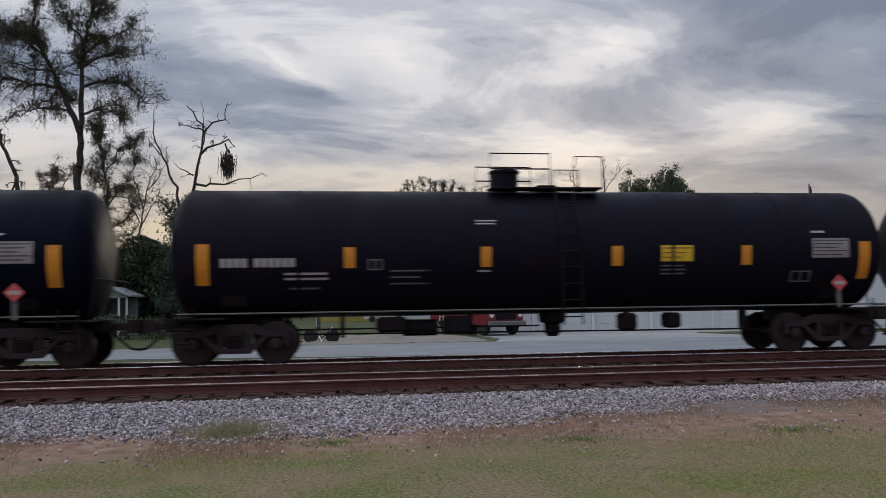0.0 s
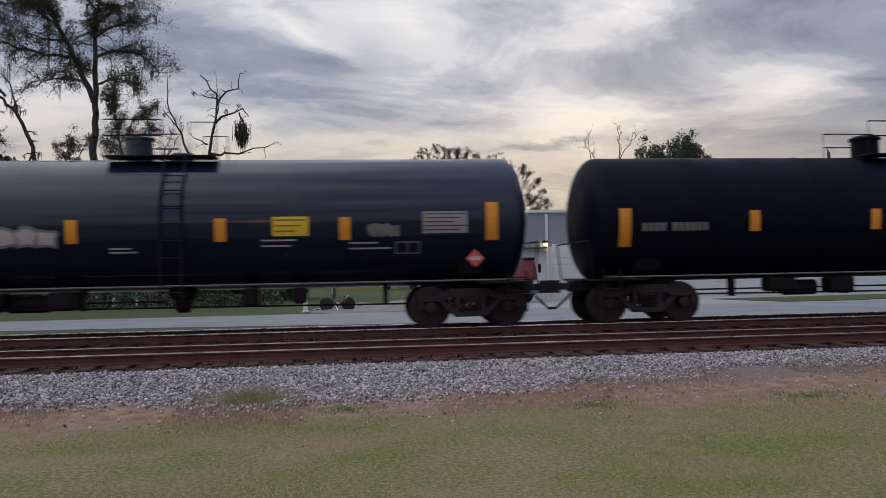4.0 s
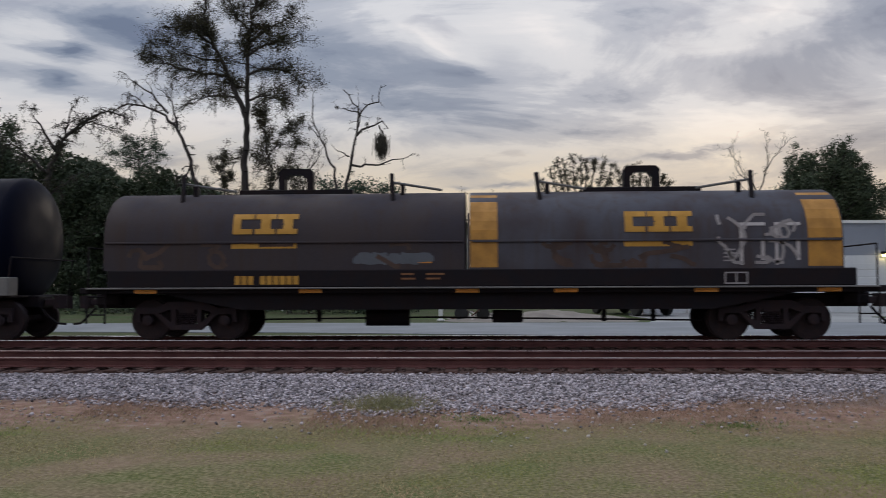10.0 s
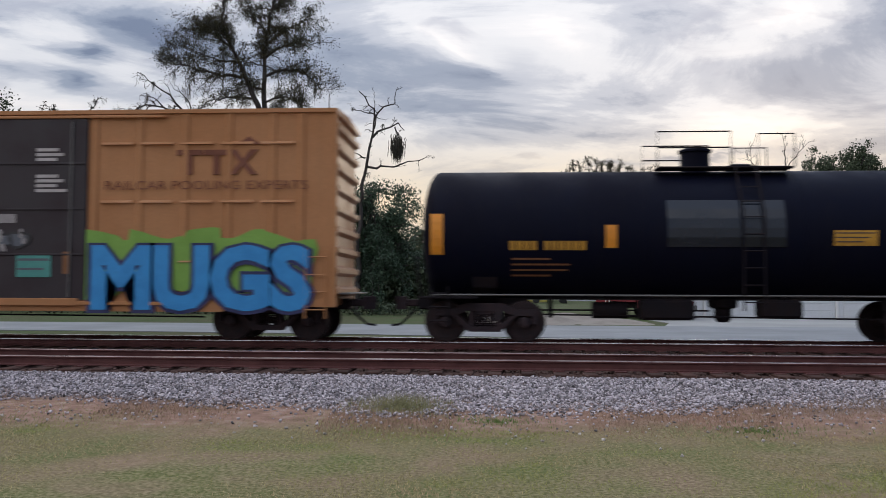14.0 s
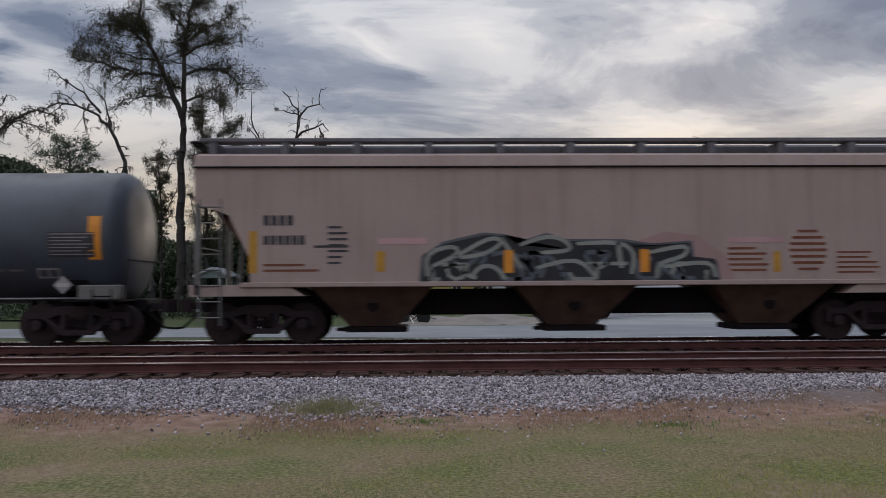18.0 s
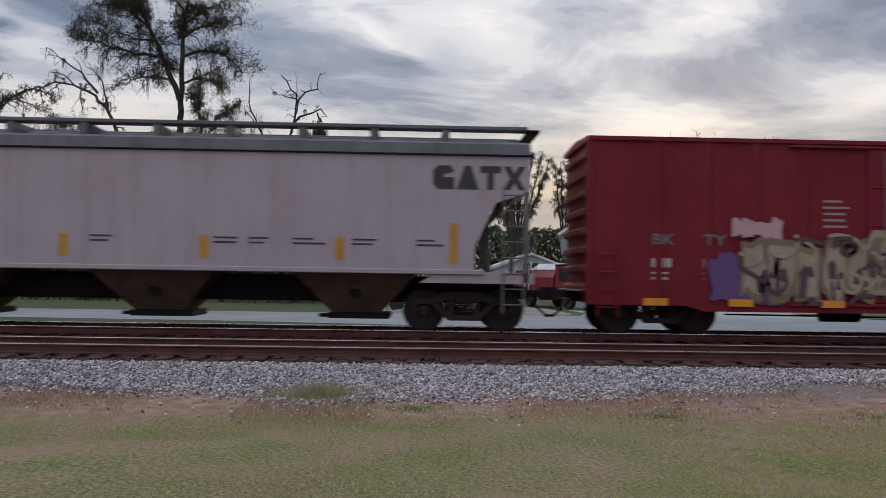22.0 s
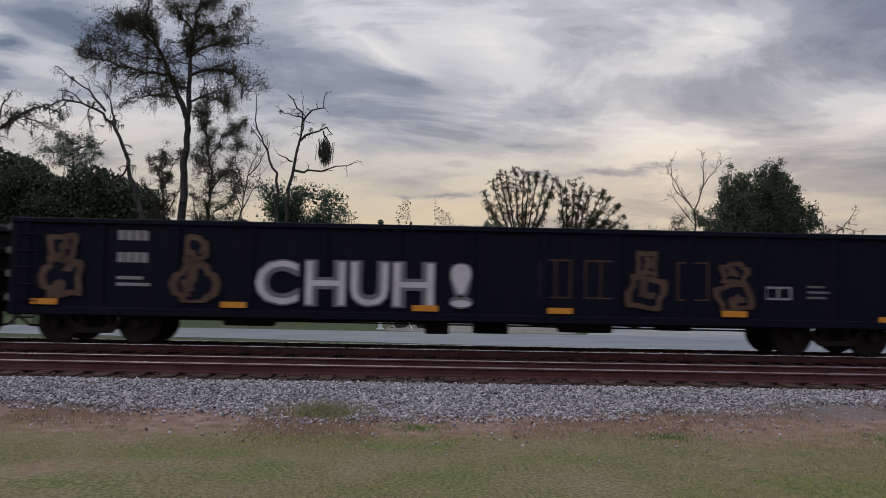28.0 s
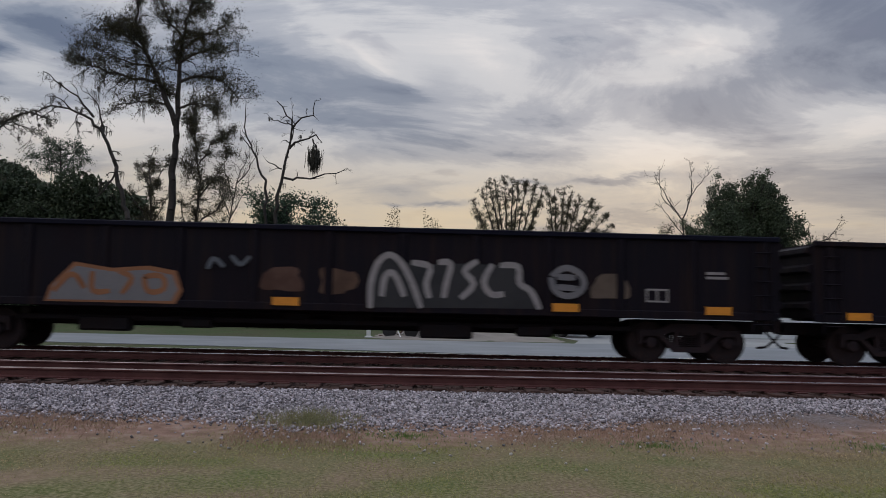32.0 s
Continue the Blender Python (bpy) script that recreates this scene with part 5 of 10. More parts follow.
def ribbed_hopper(x0):
    """Covered hopper with upright side posts and sloped, open ends."""
    half, body, z0, z1 = 8.35, 7.12, 1.33, 4.12
    car = thing("covered_hopper", pose(x0, FAR, RAIL), "dusty grey covered hopper with upright side posts and rust-brown chutes", "hopper car", "cars of the freight train")
    side = [(-body, z0), (body, z0), (body + 0.0, 2.45), (half - 0.15, 3.75), (half - 0.15, z1), (-half + 0.15, z1), (-half + 0.15, 3.75), (-body, 2.45)]
    part("body", Shape().prism(side, "y", -1.48, 1.48), RIB_GREY, car)
    xs = [-7.05 + 0.828 * k for k in range(18)]
    for x in xs:
        z = z0 + 0.02
        part("side_post", Shape().prism([(x - 0.15, -1.481), (x - 0.10, -1.575), (x + 0.10, -1.575), (x + 0.15, -1.481)], "z", z, z1 - 0.05), RIB_POST, car)
    part("top_chord", Shape().soft(-half + 0.1, -1.56, z1 - 0.1, half - 0.1, 1.56, z1 + 0.02, 0.02), GREY_STEEL, car)
    part("roof", Shape().prism([(-1.5, z1 + 0.02), (1.5, z1 + 0.02), (1.3, z1 + 0.12), (-1.3, z1 + 0.12)], "x", -half + 0.15, half - 0.15), GREY_STEEL, car)
    part("running_board", Shape().soft(-half, -0.85, z1 + 0.22, half, -0.45, z1 + 0.27, 0.01), STEEL, car)
    part("running_board", Shape().soft(-half, 0.45, z1 + 0.22, half, 0.85, z1 + 0.27, 0.01), STEEL, car)
    part("running_board", Shape().soft(-half + 0.6, -0.4, z1 + 0.11, half - 0.6, 0.4, z1 + 0.26, 0.03), STEEL, car)
    part("side_sill", Shape().soft(-7.6, -1.53, z0 - 0.05, 7.6, -1.40, z0 + 0.1, 0.02), RIB_GREY, car)
    part("side_sill", Shape().soft(-7.6, 1.40, z0 - 0.05, 7.6, 1.53, z0 + 0.1, 0.02), RIB_GREY, car)
    centre_sill(car, 7.9)
    chutes(car, (-4.5, 0.03, 4.55), z0 + 0.02, 1.4, CHUTE, 0.27)
    for sx in (-1, 1):
        # slope sheet braces, end platform and ladders
        pieces("end_post", Shape().soft(sx * 8.0 - 0.07, -1.45, 1.1, sx * 8.0 + 0.07, -1.31, 3.7, 0.01), RIB_GREY, car)
        pieces("end_post", Shape().soft(sx * 8.0 - 0.07, 1.31, 1.1, sx * 8.0 + 0.07, 1.45, 3.7, 0.01), RIB_GREY, car)
        pieces("brace", Shape().tube([(sx * 7.2, -1.3, 2.4), (sx * 7.95, -1.3, 3.5)], 0.05).tube([(sx * 7.5, -1.0, 1.1), (sx * 7.5, -1.0, 2.9)], 0.06).tube([(sx * 7.5, 1.0, 1.1), (sx * 7.5, 1.0, 2.9)], 0.06), GREY_STEEL, car)
        part("end_platform", Shape().soft(min(sx * 6.3, sx * 8.3), -1.45, 1.08, max(sx * 6.3, sx * 8.3), 1.45, 1.15, 0.01), RIB_GREY, car)
        ladder(car, sx * 7.8, -1.5, 0.4, 4.0, 0.45, GREY_STEEL, 10)
        rails_of(car, [[(sx * 8.25, -1.4, 1.15), (sx * 8.25, -1.4, 2.1), (sx * 8.25, 1.4, 2.1), (sx * 8.25, 1.4, 1.15)]], 0.02, GREY_STEEL, "end_handrail")
    s = flat_side(-1.482)
    for x in (-5.75, -1.7, 0.9, 3.5, 6.0):
        stripe(car, s, x, 1.52, 1.68, 0.42)
    writing(car, s, -3.45, 2.75, 0.14, (2, 2), DARK_INK)
    panel(car, s, -3.4, -2.6, 2.1, 2.5, GREY_WHITE, 0)
    lines(car, s, -4.2, -3.6, 2.32, 3, 0.12, 0.05, WHITE)
    outline_frame(car, s, 3.0, 3.5, 1.68, 1.92, 0.03, DARK_INK)
    sprayed(car, s, 1.6, 2.45, 1.75, 2.2, (SPRAY_SLATE,), 3, 4)
    running_gear(car, x0, 6.8, 8.2)


def smooth_hopper(x0, label, paint, lettering, half=8.35, hatch_gap=False, roof=None):
    """Covered hopper with smooth sides, round cut-outs at its ends and a raised hatch trough."""
    z0, z1 = 1.32, 3.95
    car = thing("covered_hopper", pose(x0, FAR, RAIL), label, "hopper car", "cars of the freight train")
    h = half - 0.25
    cut = [(h - 0.0, 3.15)]
    for k in range(9):
        a = k / 8
        cut.append((h - 1.35 * math.sin(a * math.pi * 0.5) ** 0.9, 3.15 - 1.5 * (1 - math.cos(a * math.pi * 0.5)) ** 0.85))
    ring = [(-x, z) for x, z in cut]
    outline = [(-h, z1), (h, z1)] + cut + [(h - 1.35, z0), (-h + 1.35, z0)] + ring[::-1]
    part("body", Shape().prism(outline, "y", -1.52, 1.52), paint, car)
    for sx in (-1, 1):
        # the sheet and posts round the cut-out
        part("end_sheet", Shape().prism([(sx * h, 3.12), (sx * (h - 0.75), 2.85), (sx * (h - 1.2), 1.9), (sx * (h - 1.22), z0), (sx * (h - 1.36), z0), (sx * (h - 1.37), 2.0), (sx * (h - 0.82), 3.0), (sx * h, 3.27)], "y", -1.525, 1.525), paint, car)
        pieces("end_post", Shape().soft(min(sx * h, sx * (h - 0.12)), -1.5, 1.1, max(sx * h, sx * (h - 0.12)), -1.38, 3.2, 0.01).soft(min(sx * h, sx * (h - 0.12)), 1.38, 1.1, max(sx * h, sx * (h - 0.12)), 1.5, 3.2, 0.01), GREY_STEEL, car)
        part("shear_plate", Shape().prism([(sx * (h + 0.1), 1.08), (sx * (h - 2.4), 1.08), (sx * (h - 2.0), 1.33), (sx * (h + 0.1), 1.33)], "y", -1.5, 1.5), paint, car)
        ladder(car, sx * (h - 0.35), -1.52, 0.45, 3.2, 0.46, GREY_STEEL, 8)
        part("slope_sheet", Shape().prism([(sx * (h - 1.9), 1.5), (sx * (h - 0.15), 3.3), (sx * (h - 0.05), 3.3), (sx * (h - 1.7), 1.4)], "y", -1.2, 1.2), CHUTE, car)
        pieces("slope_brace", Shape().tube([(sx * (h - 0.8), -0.7, 1.1), (sx * (h - 0.9), -0.7, 2.6)], 0.06).tube([(sx * (h - 0.8), 0.7, 1.1), (sx * (h - 0.9), 0.7, 2.6)], 0.06), GREY_STEEL, car)
        part("brake_platform", Shape().soft(min(sx * h, sx * (half + 0.05)), -0.9, z1 + 0.58, max(sx * h, sx * (half + 0.05)), 0.9, z1 + 0.64, 0.01), STEEL, car)
        rails_of(car, [[(sx * (half - 0.1), -1.35, 1.3), (sx * (half - 0.1), -1.35, 2.2), (sx * (half - 0.1), 1.35, 2.2), (sx * (half - 0.1), 1.35, 1.3)]], 0.02, GREY_STEEL, "end_handrail")
    part("roof_edge", Shape().prism([(-1.56, z1 - 0.04), (1.56, z1 - 0.04), (1.52, z1 + 0.20), (1.0, z1 + 0.33), (-1.0, z1 + 0.33), (-1.52, z1 + 0.20)], "x", -h, h), roof or HATCH, car)
    # dark strips drawn as the shadow below the overhanging roof edge
    for sy in (-1, 1):
        part("roof_rim", Shape().soft(-h, sy * 1.56 - 0.02, z1 - 0.075, h, sy * 1.56 + 0.02, z1 - 0.035, 0.01), STEEL, car)
    part("side_sill", Shape().soft(-h + 1.0, -1.56, z0 - 0.05, h - 1.0, -1.45, z0 + 0.06, 0.015), paint, car)
    part("side_sill", Shape().soft(-h + 1.0, 1.45, z0 - 0.05, h - 1.0, 1.56, z0 + 0.06, 0.015), paint, car)
    n = 10
    hw = 2 * (h - 0.25) / n
    for i in range(n):
        a = -h + 0.25 + i * hw
        part("roof_hatch", Shape().soft(a + 0.06, -0.42, z1 + 0.30, a + hw - 0.06, 0.42, z1 + (0.48 if hatch_gap else 0.62), 0.05), HATCH, car)
        part("hatch_bracket", Shape().soft(a - 0.08, -1.02, z1 + 0.26, a + 0.10, 1.02, z1 + 0.60, 0.02), HATCH, car)
    part("running_board", Shape().soft(-h, -1.04, z1 + 0.60, h, -0.62, z1 + 0.68, 0.01), HATCH, car)
    part("running_board", Shape().soft(-h, 0.62, z1 + 0.60, h, 1.04, z1 + 0.68, 0.01), HATCH, car)
    centre_sill(car, half - 0.4, 0.62, 1.22)
    chutes(car, (-4.5, 0.05, 4.5), z0, 1.4, CHUTE, 0.24)
    lettering(car, flat_side(-1.522))
    running_gear(car, x0, half - 1.65, half - 0.1)


def coil_car(x0, label, half, hoods, lettering, gear, top, knee):
    """A flat car with round-topped steel hoods over its coils."""
    car = thing("coil_car", pose(x0, FAR, RAIL), label, "coil car", "cars of the freight train")
    z0 = 1.58
    part("deck", Shape().soft(-half - 0.6, -1.5, 1.06, half + 0.6, 1.5, 1.20, 0.02), STEEL, car)
    for y in (-1.35, 1.2):
        part("side_sill", Shape().prism([(-half + 1.2, 1.06), (-half + 3.0, 0.70), (half - 3.0, 0.70), (half - 1.2, 1.06)], "y", y, y + 0.15), STEEL, car)
    part("trough", Shape().soft(-half, -1.46, 1.20, half, 1.46, z0, 0.02), STEEL, car)
    for y in (-1.64, 1.45):
        part("walkway", Shape().soft(-half - 0.4, y, 1.16, half + 0.4, y + 0.19, 1.20, 0.01), GREY_STEEL, car)
    made = []
    for a, b, mat in hoods:
        arch = [(-1.42, z0), (-1.42, knee)]
        for k in range(1, 12):
            t = k / 12 * math.pi
            arch.append((-1.42 * math.cos(t), knee + (top - knee) * math.sin(t) ** 0.85))
        arch += [(1.42, knee), (1.42, z0)]
        hood = part("hood", Shape().prism(arch, "x", a, b), mat, car, "weathered steel hood", smooth=30)
        n = 3 if b - a > 9 else 2
        for k in range(1, n):
            x = a + (b - a) * k / n
            part("hood_seam", Shape().prism([(u * 1.004, w + 0.004) for u, w in arch[1:-1]], "x", x - 0.03, x + 0.03), mat, hood, smooth=30)
        part("hood_ledge", Shape().soft(a + 0.05, -1.46, knee - 0.05, b - 0.05, -1.40, knee, 0.01), mat, hood)
        # lifting gear: a plank, an arched eye in the middle and two leaning posts
        c, w = (a + b) / 2, b - a
        part("lifting_plank", Shape().soft(c - 0.17 * w, -0.14, top - 0.02, c + 0.17 * w, 0.14, top + 0.10, 0.02), STEEL, hood)
        eye = [(c - 0.42, top + 0.10), (c - 0.42, top + 0.52), (c - 0.34, top + 0.60), (c + 0.34, top + 0.60), (c + 0.42, top + 0.52), (c + 0.42, top + 0.10), (c + 0.26, top + 0.10), (c + 0.26, top + 0.34), (c + 0.14, top + 0.46), (c - 0.14, top + 0.46), (c - 0.26, top + 0.34), (c - 0.26, top + 0.10)]
        part("lifting_eye", Shape().prism(eye, "y", -0.12, 0.12), STEEL, hood)
        for x, s in ((a + 0.19 * w, 1), (a + 0.79 * w, 1 if a < 0 and b < 1 else -1)):
            part("post", Shape().tube([(x + 0.08 * s, -0.98, top - 0.45), (x, -0.62, top + 0.38)], 0.055, 6), STEEL, hood)
            part("guide_bar", Shape().tube([(x, -0.55, top + 0.20), (x + 1.15 * s, -0.3, top + 0.04)], 0.032, 6), GREY_STEEL, hood)
            part("bracket", Shape().soft(x + 0.25 * s - 0.05, -0.6, top - 0.16, x + 0.25 * s + 0.05, -0.5, top + 0.14, 0.01), STEEL, hood)
        made.append(hood)
    for sx in (-1, 1):
        rails_of(car, [[(sx * (half + 0.45), -1.4, 1.15), (sx * (half + 0.45), -1.4, 2.1), (sx * (half + 0.45), 1.4, 2.1), (sx * (half + 0.45), 1.4, 1.15)]], 0.02, STEEL, "end_handrail")
        ladder(car, sx * (half + 0.2), -1.55, 0.4, 1.2, 0.42, STEEL, 2)
        part("end_gear", Shape().soft(min(sx * (half + 0.1), sx * (half + 0.7)), -0.5, 0.78, max(sx * (half + 0.1), sx * (half + 0.7)), 0.5, 1.06, 0.03), STEEL, car)
    rails_of(car, [[(-gear + 1.3, -0.5, 0.45), (-1, -0.5, 0.5), (gear - 1.3, -0.5, 0.42)]], 0.022, STEEL, "brake_rod")
    part("brake_cylinder", Shape().lathe([(-0.7, 0.05), (-0.7, 0.2), (0.3, 0.2), (0.3, 0.05)], (-1.8, -0.5, 0.5), "x", 14), STEEL, car)
    part("air_reservoir", Shape().soft(0.4, -0.7, 0.38, 1.1, -0.3, 0.66, 0.03), STEEL, car)
    for x in (-gear * 0.55, gear * 0.45, gear * 0.62):
        part("hanger", Shape().soft(x - 0.05, -0.55, 0.40, x + 0.05, -0.42, 0.72, 0.01), STEEL, car)
    lettering(car, z0, top, made)
    running_gear(car, x0, gear, half + 0.75)


def hood_side(top, knee):
    """The y of a hood's near side at a height."""
    def surf(z):
        k = min(max((z - knee) / (top - knee), 0), 0.999) ** (1 / 0.85)
        return -1.42 * math.sqrt(1 - k * k) if z > knee else -1.42
    return surf


def boxcar(x0, label, half, z0, z1, paint, door, door_paint, gear, ribs, lettering, end_paint=None, belts=(), posts=(), slats=False):
    car = thing("boxcar", pose(x0, FAR, RAIL), label, "boxcar", "cars of the freight train")
    part("body", Shape().soft(-half + 0.1, -1.46, z0 + 0.02, half - 0.1, 1.46, z1 - 0.1, 0.02), paint, car)
    part("roof", Shape().prism([(-1.52, z1 - 0.12), (1.52, z1 - 0.12), (1.52, z1 - 0.03), (0, z1 + 0.06), (-1.52, z1 - 0.03)], "x", -half, half), paint, car)
    for i in range(12):
        x = -half + (i + 0.5) * 2 * half / 12
        part("roof_rib", Shape().prism([(-1.5, z1 - 0.03), (1.5, z1 - 0.03), (0, z1 + 0.09)], "x", x - 0.04, x + 0.04), paint, car)
    part("side_sill", Shape().prism([(-half, z0), (-half, z0 + 0.16), (half, z0 + 0.16), (half, z0), (half - 2.2, z0), (half - 2.6, z0 - 0.12), (-half + 2.6, z0 - 0.12), (-half + 2.2, z0)], "y", -1.50, -1.44), paint, car)
    d0, d1 = door
    for z in belts:
        for a, b in ((-half + 0.85, d0 - 0.2), (d1 + 0.25, half - 0.85)):
            n = 5
            for i in range(n):
                x = a + i * (b - a) / n
                part("side_belt", Shape().prism([(-1.461, z + 0.03), (-1.50, z + 0.02), (-1.53, z - 0.035), (-1.461, z - 0.035)], "x", x + 0.06, x + (b - a) / n - 0.12), paint, car)
    for x in posts:
        part("side_post", Shape().prism([(x - 0.09, -1.461), (x - 0.05, -1.505), (x + 0.05, -1.505), (x + 0.09, -1.461)], "z", z0 + 0.16, z1 - 0.13), paint, car)
    dr = part("door", Shape().soft(d0, -1.53, z0 + 0.12, d1, -1.462, z1 - 0.22, 0.015), door_paint, car, "sliding plug door")
    n = 14 if slats else 4
    for i in range(1, n):
        z = z0 + 0.12 + (z1 - z0 - 0.34) * i / n
        part("door_rib", Shape().soft(d0 + 0.06, -1.555, z - 0.022, d1 - 0.06, -1.528, z + 0.022, 0.008), door_paint, dr)
    part("door_rod", Shape().tube([(d0 + 0.35, -1.56, z0 + 0.2), (d0 + 0.35, -1.56, z1 - 0.3)], 0.02).tube([(d1 - 0.35, -1.56, z0 + 0.2), (d1 - 0.35, -1.56, z1 - 0.3)], 0.02).soft(d0 + 0.2, -1.58, z0 + 0.75, d0 + 0.5, -1.54, z0 + 0.82, 0.01), GREY_STEEL, dr)
    part("door_track", Shape().soft(d0 - 1.8, -1.56, z0 + 0.02, d1 + 1.8, -1.50, z0 + 0.10, 0.01), paint, car)
    part("door_track", Shape().soft(d0 - 1.8, -1.56, z1 - 0.22, d1 + 1.8, -1.48, z1 - 0.16, 0.01), paint, car)
    for sx in (-1, 1):
        for i in range(ribs):
            z = z0 + 0.35 + (z1 - z0 - 0.75) * i / (ribs - 1)
            part("end_rib", Shape().prism([(sx * (half - 0.11), z - 0.13), (sx * (half + 0.02), z - 0.05), (sx * (half + 0.02), z + 0.05), (sx * (half - 0.11), z + 0.13)], "y", -1.36, 1.36), end_paint or paint, car)
        part("corner_post", Shape().soft(min(sx * half, sx * (half - 0.14)), -1.49, z0, max(sx * half, sx * (half - 0.14)), -1.40, z1 - 0.1, 0.012), paint, car)
        ladder(car, sx * (half - 0.45), -1.54, z0 - 0.25, z0 + 1.3, 0.46, paint, 4)
        part("crossover_step", Shape().soft(min(sx * half, sx * (half + 0.28)), -1.2, z0 + 0.28, max(sx * half, sx * (half + 0.28)), 1.2, z0 + 0.32, 0.01), GREY_STEEL, car)
    centre_sill(car, half - 0.3, z0 - 0.05, z0 + 0.25)
    rails_of(car, [[(-gear + 1.5, -0.9, z0 - 0.2), (gear - 1.5, -0.9, z0 - 0.25)]], 0.022, STEEL, "brake_rod")
    part("brake_cylinder", Shape().lathe([(-0.6, 0.05), (-0.6, 0.18), (0.3, 0.18), (0.3, 0.05)], (-1.6, -0.5, z0 - 0.18), "x", 14), STEEL, car)
    lettering(car, flat_side(-1.462), dr, flat_side(-1.532))
    running_gear(car, x0, gear, half + 0.1, (0.70, 0.95))


def gondola(x0, label, half, z0, z1, paint, cap, gear, lettering, posts=13):
    """An open-topped gondola: thick side walls, posts, end sheets and a floor."""
    car = thing("gondola_car", pose(x0, FAR, RAIL), label, "gondola car", "cars of the freight train")
    part("side_wall", Shape().box(-half, -1.46, z0, half, -1.40, z1 - 0.1), paint, car)
    part("side_wall", Shape().box(-half, 1.40, z0, half, 1.46, z1 - 0.1), paint, car)
    part("floor", Shape().box(-half + 0.05, -1.40, z0 + 0.2, half - 0.05, 1.40, z0 + 0.32), CHUTE, car)
    part("top_chord", Shape().soft(-half, -1.54, z1 - 0.12, half, -1.37, z1, 0.02), cap, car)
    part("top_chord", Shape().soft(-half, 1.37, z1 - 0.12, half, 1.54, z1, 0.02), cap, car)
    part("side_sill", Shape().soft(-half, -1.52, z0 - 0.06, half, -1.42, z0 + 0.12, 0.02), paint, car)
    for i in range(posts):
        x = -half + 0.35 + i * (2 * half - 0.7) / (posts - 1)
        part("side_post", Shape().prism([(x - 0.10, -1.461), (x - 0.06, -1.515), (x + 0.06, -1.515), (x + 0.10, -1.461)], "z", z0 + 0.1, z1 - 0.11), paint, car)
    for sx in (-1, 1):
        part("end_wall", Shape().box(min(sx * half, sx * (half - 0.08)), -1.40, z0 + 0.02, max(sx * half, sx * (half - 0.08)), 1.40, z1 - 0.06), paint, car)
        for i in range(4):
            z = z0 + 0.3 + (z1 - z0 - 0.5) * i / 3
            part("end_rib", Shape().prism([(sx * (half - 0.01), z - 0.12), (sx * (half + 0.12), z - 0.05), (sx * (half + 0.12), z + 0.05), (sx * (half - 0.01), z + 0.12)], "y", -1.38, 1.38), GREY_STEEL if paint is GOND_BLACK else paint, car)
        ladder(car, sx * (half - 0.4), -1.54, z0 - 0.3, z1 - 0.2, 0.44, paint, 6)
    centre_sill(car, half - 0.3, max(0.6, z0 - 0.05), max(0.95, z0 + 0.2))
    for x in (-3.4, -1.2, 1.6, 3.9):
        part("cross_bearer", Shape().prism([(-1.42, z0), (-0.5, z0 - 0.16), (0.5, z0 - 0.16), (1.42, z0)], "x", x - 0.06, x + 0.06), STEEL, car)
    low = 0.56
    part("under_frame", Shape().soft(-gear + 1.35, -0.16, low, gear - 1.35, 0.16, z0 + 0.1, 0.03), STEEL, car)
    for sy in (-1, 1):
        part("stringer", Shape().soft(-gear + 1.3, sy * 0.95 - 0.05, low + 0.12, gear - 1.3, sy * 0.95 + 0.05, low + 0.24, 0.02), STEEL, car)
    for i, (x, w, d) in enumerate(((-4.9, 0.55, 0.10), (-2.9, 0.35, 0.0), (2.6, 0.6, 0.12), (4.6, 0.4, 0.04))):
        part("equipment_box", Shape().soft(x - w, -1.15, low - d, x + w, -0.75, low + 0.22, 0.04), STEEL, car)
    rails_of(car, [[(-gear + 1.5, -1.0, z0 - 0.12), (gear - 1.5, -1.0, z0 - 0.16)]], 0.02, STEEL, "brake_rod")
    part("brake_cylinder", Shape().lathe([(-0.5, 0.05), (-0.5, 0.18), (0.3, 0.18), (0.3, 0.05)], (0.6, -0.7, z0 - 0.16), "x", 14), STEEL, car)
    part("air_reservoir", Shape().soft(-1.0, -0.9, z0 - 0.36, -0.45, -0.5, z0 - 0.08, 0.03), STEEL, car)
    lettering(car, flat_side(-1.464))
    running_gear(car, x0, gear, half + 0.15, (0.66, 0.95))


# ---- the train, car by car ----
GB = dict(half=8.45, r=1.475, zc=2.47, stripes=(-7.62, -4.5, -1.47, 1.56, 4.7, 7.68), tall=(1.72, 2.6), mid=(2.07, 2.52), dome=-0.72, platform=(-1.25, 1.45), lettering=gbrx_lettering, rings=(-5.6, -2.8, 0.1, 2.9, 5.7))
tank_car(-13.38, "dark tank car with orange stripes and grey stencils", paint=BLACK, **GB)
tank_car(4.92, "dusty black tank car with orange stripes and a yellow sign", paint=BROWN_BLACK, **GB)
tank_car(23.05, "dusty black tank car with white stencils and a yellow sign", paint=BROWN_BLACK, **GB)


